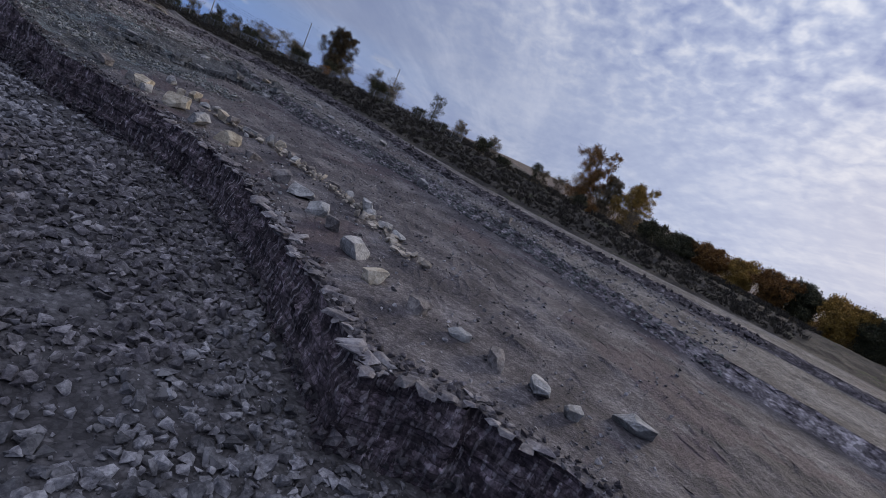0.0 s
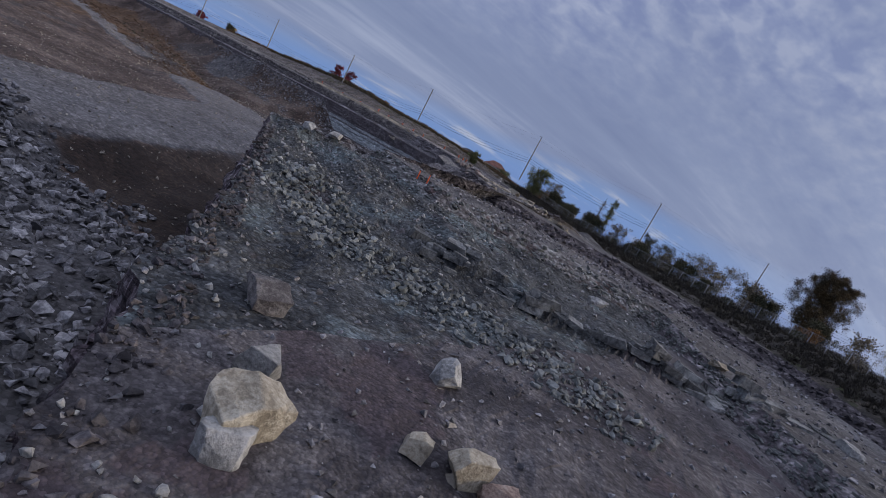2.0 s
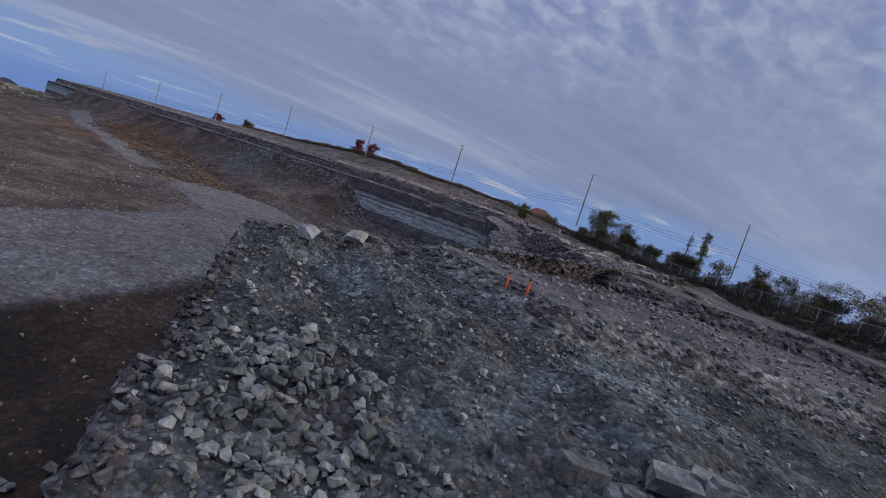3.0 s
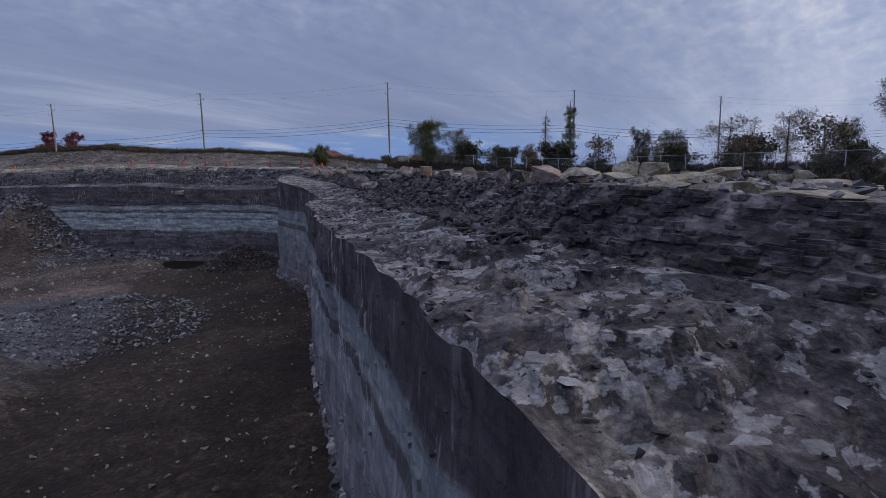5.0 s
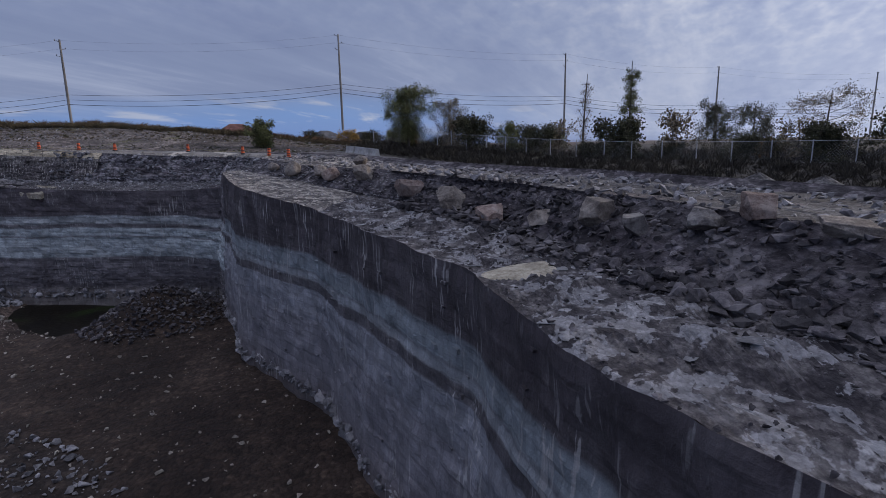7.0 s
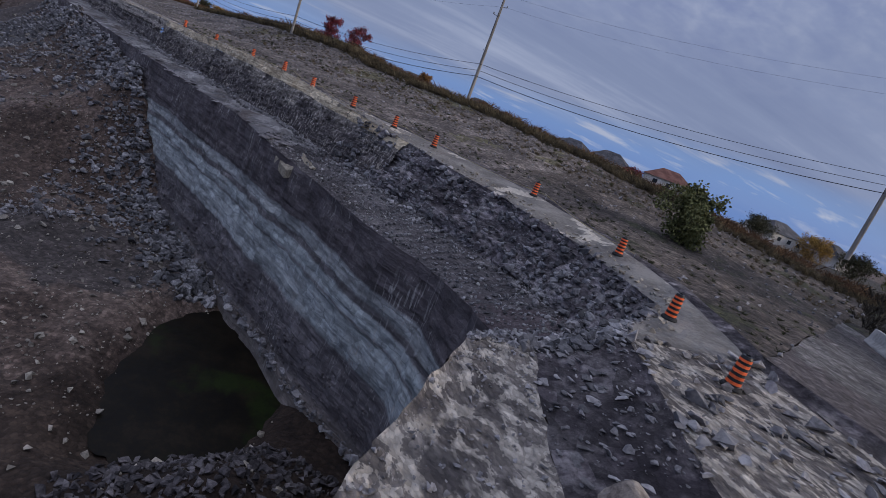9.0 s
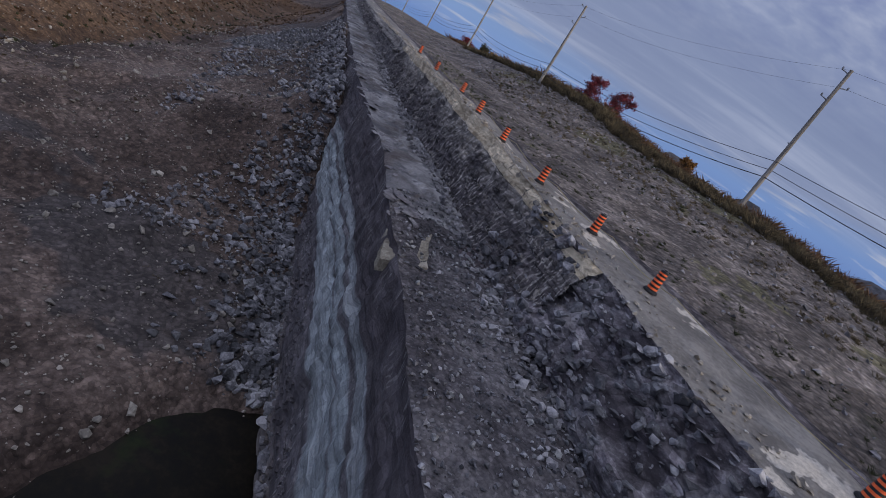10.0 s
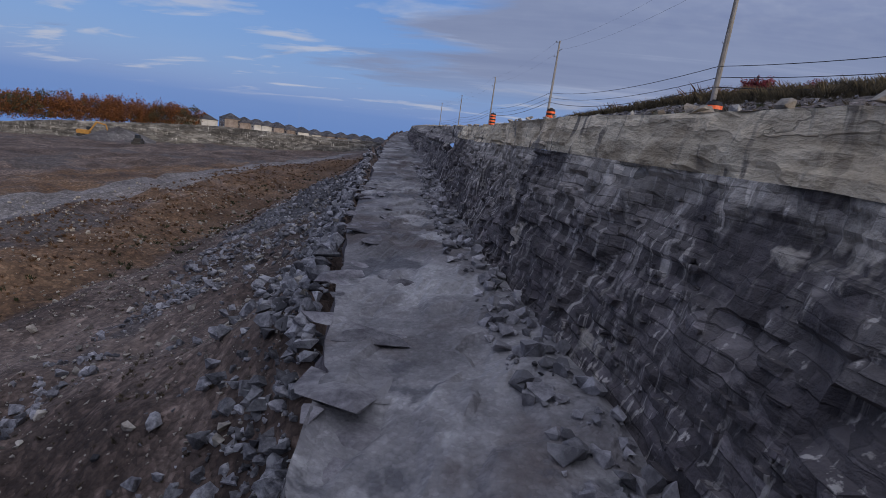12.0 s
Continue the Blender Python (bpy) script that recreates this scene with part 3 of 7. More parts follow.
# ---------------------------------------------------------------- the lie of the land
# One row a station along the edge of the quarry: foot of the lower face, its rim, foot and top of the second step,
# foot and top of the third, foot and crest of the bank behind, and the land beyond.
STATIONS = [
    # foot, rim, step foot, step top, step foot, step top, bank foot, crest, beyond
    ((46, -34, -0.5), (45, -30, 4.4), (62, 18, 4.9), (63, 20, 6.1), (80, 36, 6.4), (81, 38, 7.2), (92, 48, 7.0), (100, 56, 9.5), (330, 200, -5)),
    ((10, 15.5, -0.5), (8.5, 17.8, 4.4), (22, 44, 5.0), (23, 46, 6.2), (32, 60, 6.6), (33, 62, 7.4), (42, 73, 7.2), (50, 84, 9.0), (190, 300, -3)),
    ((4, 17.5, -0.5), (3, 20.2, 4.4), (12, 53, 5.1), (12, 55, 6.4), (18, 66, 6.8), (18, 68, 7.6), (24, 76, 7.4), (30, 90, 9.8), (120, 320, 0)),
    ((-2, 16.5, -0.5), (-2, 19.3, 4.4), (4, 60, 5.2), (4, 62, 6.6), (6, 71, 6.9), (6, 73, 7.8), (10, 81, 7.5), (14, 96, 10.6), (70, 330, 3)),
    ((-7, 24, -0.5), (-8.5, 27.3, 4.4), (-6, 67, 5.3), (-6, 69, 6.8), (-6, 78, 7.1), (-6, 80, 8.1), (-4, 88, 7.8), (0, 104, 11.4), (30, 340, 6)),
    ((-12.5, 30.5, -0.5), (-15, 35.0, 4.4), (-14, 73, 5.4), (-14, 75, 7.0), (-16, 87, 7.4), (-16, 89, 8.6), (-15, 97, 8.2), (-12, 112, 12.2), (-10, 345, 12)),
    ((-19, 37, -0.5), (-21.5, 41.0, 4.4), (-23, 78, 5.5), (-23, 80, 7.1), (-27, 98, 7.8), (-27, 100, 9.0), (-27, 106, 8.6), (-24, 119, 12.6), (-40, 350, 12)),
    ((-28, 42, -0.5), (-29, 45.2, 4.5), (-32, 81, 5.6), (-32, 83, 7.3), (-37, 106, 8.2), (-37, 108, 9.5), (-38, 114, 9.0), (-36, 126, 12.9), (-70, 350, 12)),
    ((-36, 44.5, -0.4), (-36.5, 47.6, 4.7), (-42, 86, 6.4), (-42.5, 88, 8.0), (-47, 110, 8.7), (-48, 112, 10.2), (-49, 120, 9.6), (-48, 132, 13.0), (-95, 350, 12)),
    ((-46, 47.5, -0.3), (-46.5, 50.6, 4.8), (-51, 92, 7.8), (-52, 94, 9.2), (-57, 107, 9.3), (-58, 109, 10.6), (-60, 123, 10.0), (-58, 136, 13.1), (-115, 350, 12)),
    ((-54, 51, 0.0), (-54.5, 54.6, 5.8), (-57, 82, 8.5), (-58.3, 83.4, 9.8), (-65, 100, 9.7), (-66, 102, 11.0), (-70, 125, 10.3), (-67, 140, 13.2), (-130, 350, 12)),
    ((-62, 53, 0.2), (-64, 57.8, 7.6), (-61.5, 71.6, 8.9), (-62.6, 73, 10.1), (-71, 92, 10.0), (-72, 94, 11.2), (-78, 127, 10.5), (-75, 143, 13.2), (-145, 350, 12)),
    ((-74, 57.5, 0.2), (-74, 61.3, 9.2), (-71.5, 70.2, 9.6), (-72, 71.6, 10.5), (-75, 88, 10.1), (-75, 90, 11.8), (-84, 128, 10.6), (-82, 145, 13.3), (-155, 350, 12)),
    ((-75.6, 76.6, 0.2), (-74.6, 77.4, 10.2), (-73.6, 84.2, 10.6), (-73.2, 87.0, 11.8), (-79, 106, 11.8), (-79, 107, 12.2), (-90, 130, 10.7), (-88, 146, 13.3), (-165, 350, 12)),
    ((-80.6, 80.9, 0.2), (-80.4, 81.6, 10.5), (-80, 87.8, 10.7), (-79.5, 91, 12.0), (-84, 108, 11.9), (-84, 109, 12.3), (-95, 131, 10.7), (-94, 147, 13.3), (-172, 350, 12)),
    ((-89.3, 87.4, 0.2), (-88.9, 88.1, 10.5), (-90, 94.6, 10.7), (-88.5, 98.5, 12.0), (-92, 112, 11.9), (-92, 113, 12.3), (-102, 133, 10.8), (-102, 149, 13.3), (-185, 350, 12)),
    ((-96.6, 92.6, 0.1), (-96.2, 93.2, 10.5), (-97.6, 100.4, 10.7), (-96, 105, 12.1), (-99, 117, 12.0), (-99, 118, 12.4), (-109, 136, 10.9), (-110, 151, 13.4), (-200, 350, 12)),
    ((-106.4, 100.2, 0.1), (-106, 100.9, 10.6), (-106.5, 108.0, 10.8), (-105, 112.5, 12.3), (-108, 123, 12.2), (-108, 124, 12.6), (-118, 141, 11.2), (-121, 154, 13.5), (-215, 350, 12)),
    ((-110.0, 104.6, 0), (-109.6, 105.2, 10.8), (-112, 113.5, 11.0), (-111, 116, 12.4), (-114, 125, 12.3), (-114, 126, 12.7), (-124, 144, 11.6), (-128, 156, 13.6), (-225, 350, 12)),
    ((-121.6, 112.6, 0.0), (-121.0, 113.4, 11.0), (-122, 119.5, 11.2), (-121, 121.5, 12.6), (-124, 129, 12.6), (-124, 130, 13.0), (-134, 149, 12.2), (-139, 161, 13.8), (-240, 350, 12)),
    ((-131.6, 117.4, -0.2), (-131.4, 118.1, 11.8), (-130.5, 122.6, 11.9), (-130, 124.5, 12.8), (-132, 132, 13.2), (-132, 133, 13.4), (-141, 152, 12.8), (-146, 165, 14.2), (-255, 350, 12)),
    ((-140.8, 124.8, -0.3), (-139.5, 124.7, 12.2), (-139, 126.2, 12.3), (-138.8, 128.6, 13.2), (-138, 132.5, 13.4), (-138, 133.0, 13.6), (-147, 152, 13.4), (-153, 167, 14.0), (-270, 345, 12)),
    ((-145.2, 128.4, -0.4), (-143.2, 128.0, 10.6), (-143, 131.8, 11.2), (-142.5, 133.2, 13.1), (-143.8, 135.2, 13.5), (-144, 136.0, 13.6), (-151, 151, 13.9), (-160, 165, 14.7), (-290, 335, 12)),
    ((-149.6, 127.9, -0.5), (-148.6, 128.2, 10.2), (-149, 132.2, 10.7), (-148.5, 134.0, 13.2), (-149, 136.4, 13.6), (-149.3, 137.2, 13.6), (-155, 149, 14.4), (-165, 160, 15.5), (-310, 325, 12)),
    ((-154.0, 125.8, -0.5), (-153.0, 126.4, 10.2), (-155, 130.4, 10.7), (-154.8, 132.6, 13.4), (-156.2, 136.2, 13.8), (-156.6, 137.0, 13.8), (-160, 146, 14.8), (-170, 156, 16.2), (-325, 315, 12)),
    ((-161.8, 123.0, -0.5), (-161.1, 123.5, 10.4), (-162.4, 127.2, 10.9), (-162.6, 128.7, 13.9), (-163.6, 132.2, 14.1), (-163.9, 133.0, 14.1), (-167, 140, 15.2), (-176, 150, 16.9), (-345, 300, 12)),
    ((-171.3, 119.3, -0.5), (-170.5, 120.1, 11.0), (-172.0, 123.0, 11.3), (-172.2, 123.9, 14.6), (-173.6, 126.4, 14.5), (-173.9, 127.2, 14.5), (-177, 134, 15.4), (-185, 145, 17.7), (-365, 285, 12)),
    ((-178.8, 116.0, -0.3), (-178.0, 117.0, 11.0), (-180.2, 119.6, 11.3), (-180.5, 120.3, 14.75), (-181.8, 123.2, 14.7), (-182.1, 124.0, 14.7), (-185, 130, 15.3), (-193, 140, 17.7), (-380, 275, 12)),
    ((-186.0, 112.8, 0.5), (-185.2, 113.8, 11.0), (-188.4, 116.2, 11.3), (-188.7, 116.9, 14.6), (-189.8, 119.4, 14.6), (-190.1, 120.2, 14.6), (-193, 126, 15.2), (-200, 136, 18.3), (-395, 265, 12)),
    ((-193.2, 109.9, 1.0), (-192.2, 111.0, 11.0), (-196, 113.6, 11.2), (-196.3, 114.4, 14.4), (-197.4, 116.8, 14.4), (-197.7, 117.6, 14.4), (-201, 123, 15.2), (-208, 133, 19.2), (-410, 255, 12)),
    ((-211.2, 103.0, 1.0), (-210.5, 104.0, 10.9), (-212.6, 107.2, 11.1), (-212.9, 108.0, 14.2), (-214, 110.4, 14.3), (-214.3, 111.2, 14.3), (-218, 117, 15.0), (-225, 126, 19.2), (-430, 240, 12)),
    ((-247, 89.5, 0.5), (-246.5, 90.4, 10.8), (-248.4, 93.4, 11.0), (-248.7, 94.2, 13.8), (-250, 96.6, 14.2), (-250.3, 97.4, 14.2), (-254, 103, 14.6), (-262, 112, 17.0), (-460, 215, 12)),
    ((-318, 64, -1.0), (-317.5, 65, 10.2), (-319, 68, 10.4), (-319.3, 69, 13.2), (-321, 72, 13.6), (-321.3, 73, 13.6), (-325, 78, 14.0), (-333, 88, 15.5), (-520, 190, 11)),
    ((-470, 14, -3.0), (-469, 15, 9.0), (-471, 18, 9.2), (-471.5, 19, 12.0), (-473, 22, 12.3), (-473.5, 23, 12.3), (-477, 28, 12.6), (-485, 38, 13.8), (-640, 130, 10)),
]

GUIDE = np.array(STATIONS, float)            # stations x lines x 3
LEAN = np.interp(np.arange(len(GUIDE)), (0, 9, 13, 20, 22), (0.18, 0.18, 0.2, 0.2, 1.0))[:, None]
GUIDE[:, 0, :2] = GUIDE[:, 1, :2] + (GUIDE[:, 0, :2] - GUIDE[:, 1, :2]) * LEAN      # the low face stands steep
BACK = (14, 15, 16, 17, 18, 19)               # the rubble step is a short cliff here
for k in BACK:
    GUIDE[k, 3, :2] = GUIDE[k, 2, :2] + 0.50 * (GUIDE[k, 3, :2] - GUIDE[k, 2, :2])
    GUIDE[k, 3, 2] += 0.15
GUIDE[26:30, 4:6, 2] -= 0.35                  # the road lies a little below the lip of its wall
GUIDE[:, 7, 2] -= np.interp(np.arange(len(GUIDE)), (6, 9, 11, 16, 19), (0.0, 0.5, 1.3, 1.3, 0.0))


def along(line, s):
    """Points of a guide line at the station numbers s."""
    s = np.clip(s, 0, len(GUIDE) - 1)
    i = np.minimum(s.astype(int), len(GUIDE) - 2)
    f = (s - i)[:, None]
    return GUIDE[i, line] * (1 - f) + GUIDE[i + 1, line] * f


def spaced(line, step, first=0.0, last=None):
    """Station numbers at about even distances along a guide line."""
    last = len(GUIDE) - 1 if last is None else last
    dense = np.linspace(first, last, 4000)
    p = along(line, dense)
    run = np.r_[0, np.cumsum(np.linalg.norm(np.diff(p, axis=0), axis=1))]
    return np.interp(np.linspace(0, run[-1], max(int(run[-1] / step), 2)), run, dense)


def sway(p):
    """The land's own unevenness, the same for all that lies at one place."""
    q = p * 0.22
    side = np.stack([fbm(q, 4, 11, 0.6), fbm(q, 4, 23, 0.6), 0 * q[:, 0]], 1) * 0.42
    cell = np.floor(p * (0.75, 0.75, 0) + 1.2 * fbm(p * (0.6, 0.6, 0), 2, 29)[:, None] * (1, 1, 0)) + 0.5
    crumble = np.stack([value_noise(cell * 1.31, 33) - 0.5, value_noise(cell * 1.31, 34) - 0.5, 0 * q[:, 0]], 1)
    south = np.clip((p[:, 0] + 66) / 8, 0, 1) * np.clip((72 - p[:, 1]) / 8, 0, 1)
    return side + crumble * (0.22 + 0.62 * south)[:, None]


def spot(line, s, v, beds=1.7, blocks=2.2):
    """Places on the strip between guide lines line and line + 1, at stations s and shares v of its width."""
    s, v = np.asarray(s, float), np.asarray(v, float)
    a, b = along(line, s), along(line + 1, s)
    p = a * (1 - v[:, None]) + b * v[:, None]
    edge = np.sqrt(np.clip(4 * v * (1 - v), 0, 1))
    across = b - a
    level = np.stack([across[:, 0], across[:, 1]], 1)
    steep = np.abs(across[:, 2]) / (np.linalg.norm(level, axis=1) + 0.3)
    t = along(line, s + 0.05) - along(line, s - 0.05)
    t /= np.linalg.norm(t, axis=1)[:, None] + 1e-9
    face = np.stack([t[:, 1], -t[:, 0], 0 * s], 1)
    grow = np.clip(steep, 0, 1)
    run = p @ np.array([0.83, -0.40, 0.0])
    bed = np.stack([np.floor(p[:, 2] * beds + 0.6 * value_noise(p * 0.3, 5)), np.floor(run / blocks + value_noise(p * 0.4, 8) * 1.5), 0 * run], 1)
    block = value_noise(bed * 1.37 + 0.5, 31) - 0.5
    layer = value_noise(np.stack([bed[:, 0] * 1.7 + 0.5, 0 * run, 0 * run], 1), 47) - 0.5
    if beds > 3:
        relief = 0.30 * block + 0.08 * layer + 0.35 * fbm(p * 0.3, 3, 3) + 0.16 * fbm(p * 2.4, 3, 4)
    else:
        relief = 0.80 * block + 0.50 * layer + 0.45 * fbm(p * 0.35, 3, 3) + 0.34 * fbm(p * 1.9, 4, 4, 0.65)
    relief = relief * grow * edge * RELIEF[line]
    if line == 0:
        relief = relief * np.interp(s, (0, 11.9, 12, 20.5, 21.5), (0.60, 0.60, 0.36, 0.36, 0.80))
    rough = (fbm(p * 0.18, 3, 61) * 0.30 + fbm(p * 0.9, 4, 62) * 0.16) * ROUGH[line] * (1 - grow) * edge
    if line == 1:
        # thin beds broken off one after another
        wave = fbm(p * (0.21, 0.30, 0), 4, 91, 0.6) * 5.0
        tread = np.floor(wave) + smooth_step(0.82, 1.0, wave - np.floor(wave))
        rough = rough * 0.6 + 0.2 * tread * edge * np.interp(s, TERRACE[0], TERRACE[1])
        across_ = 0.555 * (p[:, 1] - 66) - 0.832 * (p[:, 0] + 54) + 0.8 * fbm(p * (0.35, 0.35, 0), 3, 92)
        along_ = 0.555 * (p[:, 0] + 54) + 0.832 * (p[:, 1] - 66)
        rough = rough + 0.8 * smooth_step(-0.2, 0.3, across_) * smooth_step(11, 3, across_) * smooth_step(-2, 2, along_) * smooth_step(36, 28, along_)
    p = p + sway(p) + face * relief[:, None]
    p[:, 2] += rough
    return p


TERRACE = ((0, 8.6, 9.6, 11.6, 12.2, 14.4, 15.0, 18.8, 19.4, 25.2, 25.8, 33), (0.30, 0.35, 0.9, 1.1, 1.5, 1.1, 0.6, 0.6, 0.3, 0.25, 0.6, 0.6))
RELIEF = (1.0, 0.8, 0.9, 0.8, 0.8, 0.4, 0.5, 0.2, 0.0)
ROUGH = (0.4, 0.7, 0.8, 0.8, 0.8, 0.9, 1.2, 1.0, 1.0)


def strip(line, name, mat, step, rows, label, category, first=0.0, last=None, beds=1.7, blocks=2.2, v0=0.0, v1=1.0):
    s = spaced(line + (1 if line == 0 else 0), step, first, last)
    v = np.linspace(v0, v1, rows)
    ss, vv = np.repeat(s, rows), np.tile(v, len(s))
    verts = spot(line, ss, vv, beds, blocks)
    if line == 0:
        # the face goes on below the floor
        verts = verts.reshape(len(s), rows, 3)
        verts = np.concatenate([verts[:, :1] - (0, 0, 3.0), verts], 1).reshape(-1, 3)
        rows += 1
    return sheet(name, verts, grid_faces(len(s), rows), mat, label, category)


# ---------------------------------------------------------------- stones
def hull(seed, points=13, flat=0.75):
    """An angular stone about 1 across, as verts and triangles."""
    rnd = random.Random(seed)
    bm = bmesh.new()
    for _ in range(points):
        v = Vector((rnd.gauss(0, 1), rnd.gauss(0, 1), rnd.gauss(0, 1))).normalized() * rnd.uniform(0.42, 0.56)
        bm.verts.new((v.x, v.y * rnd.uniform(0.8, 1.0), v.z * flat))
    got = bmesh.ops.convex_hull(bm, input=bm.verts)
    bmesh.ops.delete(bm, geom=[g for g in got["geom_interior"] if isinstance(g, bmesh.types.BMVert)], context="VERTS")
    bmesh.ops.triangulate(bm, faces=bm.faces)
    bm.verts.index_update()
    verts = np.array([v.co[:] for v in bm.verts])
    tris = np.array([[v.index for v in f.verts] for f in bm.faces])
    bm.free()
    return verts, tris


CHIPS = [hull(100 + i, 8, 0.7) for i in range(8)]
STONES = [hull(200 + i, 12, 0.72) for i in range(10)]
SLABS = [hull(300 + i, 10, 0.32) for i in range(8)]


def strewn(name, places, sizes, kinds, mat, label, category, seed=1, sink=0.12):
    """Many loose stones as one object."""
    rnd = np.random.default_rng(seed)
    verts, tris, base = [], [], 0
    for p, size in zip(places, sizes):
        v, t = kinds[rnd.integers(len(kinds))]
        a, b = rnd.uniform(0, 2 * np.pi), rnd.normal(0, 0.3)
        ca, sa, cb, sb = np.cos(a), np.sin(a), np.cos(b), np.sin(b)
        turn = np.array([[ca, -sa, 0], [sa, ca, 0], [0, 0, 1]]) @ np.array([[1, 0, 0], [0, cb, -sb], [0, sb, cb]])
        w = v * size * rnd.uniform(0.75, 1.25, 3) @ turn.T
        verts.append(w + p + (0, 0, size * (0.30 - sink)))
        tris.append(t + base)
        base += len(v)
    return sheet(name, np.concatenate(verts), np.concatenate(tris), mat, label, category, "stuff")


def scatter(line, count, first, last, seed, v0=0.0, v1=1.0, by=None):
    """Random places on a strip of the land, evenly along its length."""
    rnd = np.random.default_rng(seed)
    dense = spaced(line, 0.5, first, last)
    s = dense[rnd.integers(0, len(dense), count)] + rnd.uniform(-0.02, 0.02, count)
    return spot(line, s, rnd.uniform(v0, v1, count)), rnd


def sizes_of(rnd, count, low, high, power=2.2):
    return low + (high - low) * rnd.uniform(0, 1, count) ** power


def boulder_mesh(seed, size, round_=0.5, detail=3, flat=0.8):
    """A weathered block: a faceted core whose edges are worn, with pitted faces."""
    rnd = random.Random(seed)
    bm = bmesh.new()
    bmesh.ops.create_icosphere(bm, subdivisions=detail, radius=0.5)
    planes = [(Vector((rnd.gauss(0, 1), rnd.gauss(0, 1), rnd.gauss(0, 0.8))).normalized(), rnd.uniform(0.20, 0.40)) for _ in range(9)]
    off = Vector((rnd.uniform(0, 50), rnd.uniform(0, 50), rnd.uniform(0, 50)))
    for v in bm.verts:
        d = v.co.normalized()
        reach = 0.5
        for n, far in planes:
            c = d.dot(n)
            if c > 0.05:
                reach = min(reach, far / c)
        reach = round_ * 0.44 + (1 - round_) * reach
        reach *= 1 + 0.09 * noise.noise(d * 2.3 + off) + 0.045 * noise.noise(d * 6.1 + off) + 0.02 * noise.noise(d * 14 + off)
        v.co = d * reach
        v.co.x *= size[0]
        v.co.y *= size[1]
        v.co.z *= size[2]
    low = min(v.co.z for v in bm.verts)
    for v in bm.verts:
        v.co.z -= low
        if v.co.z < 0.12 * size[2]:
            v.co.z = 0.12 * size[2] - (0.12 * size[2] - v.co.z) * 0.4
    return bm


def split_mesh(seed, size):
    """A blasted block: a box cut by a few random planes, with slightly worn edges."""
    rnd = random.Random(seed)
    bm = bmesh.new()
    bmesh.ops.create_cube(bm, size=1.0)
    for _ in range(7):
        n_ = Vector((rnd.gauss(0, 1), rnd.gauss(0, 1), rnd.gauss(0.15, 0.7))).normalized()
        got = bmesh.ops.bisect_plane(bm, geom=bm.verts[:] + bm.edges[:] + bm.faces[:], plane_co=n_ * rnd.uniform(0.30, 0.46), plane_no=n_, clear_outer=True)
        edges = [g for g in got["geom_cut"] if isinstance(g, bmesh.types.BMEdge)]
        if edges:
            bmesh.ops.contextual_create(bm, geom=edges)
    bmesh.ops.bevel(bm, geom=bm.edges[:], offset=0.018, segments=1, affect="EDGES")
    bmesh.ops.triangulate(bm, faces=bm.faces)
    bmesh.ops.subdivide_edges(bm, edges=[e for e in bm.edges if e.calc_length() > 0.2], cuts=2, use_grid_fill=True)
    off = Vector((rnd.uniform(0, 50), rnd.uniform(0, 50), rnd.uniform(0, 50)))
    for v in bm.verts:
        v.co *= 0.86 * (1 + 0.10 * noise.noise(v.co * 3.1 + off) + 0.06 * noise.noise(v.co * 8.0 + off))
        v.co = Vector((v.co.x * size[0], v.co.y * size[1], v.co.z * size[2]))
    low = min(v.co.z for v in bm.verts)
    for v in bm.verts:
        v.co.z -= low
    return bm


def stand(ob, p, turn=0.0, tilt=0.0, sink=0.0):
    ob.matrix_world = Matrix.Translation((p[0], p[1], p[2] - sink)) @ Euler((tilt, tilt * 0.6, turn)).to_matrix().to_4x4()
    return ob


# ---------------------------------------------------------------- small parts in bmesh
def ring(bm, radius, z, count=20, centre=(0, 0)):
    return [bm.verts.new((centre[0] + radius * math.cos(2 * math.pi * i / count), centre[1] + radius * math.sin(2 * math.pi * i / count), z)) for i in range(count)]


def turned(profile, count=20):
    """A body of rotation from (radius, height) pairs, closed at both ends."""
    bm = bmesh.new()
    rings = [ring(bm, r, z, count) for r, z in profile]
    for a, b in zip(rings, rings[1:]):
        for i in range(count):
            bm.faces.new((a[i], a[(i + 1) % count], b[(i + 1) % count], b[i]))
    bm.faces.new(rings[0][::-1])
    bm.faces.new(rings[-1])
    return bm


def box(bm, x0, y0, z0, x1, y1, z1):
    v = [bm.verts.new(c) for c in ((x0, y0, z0), (x1, y0, z0), (x1, y1, z0), (x0, y1, z0), (x0, y0, z1), (x1, y0, z1), (x1, y1, z1), (x0, y1, z1))]
    for f in ((3, 2, 1, 0), (4, 5, 6, 7), (0, 1, 5, 4), (1, 2, 6, 5), (2, 3, 7, 6), (3, 0, 4, 7)):
        bm.faces.new([v[i] for i in f])
    return v


def boxed(*args, bevel=0.0):
    bm = bmesh.new()
    box(bm, *args)
    if bevel:
        bmesh.ops.bevel(bm, geom=bm.edges[:], offset=bevel, segments=2, affect="EDGES")
    return bm


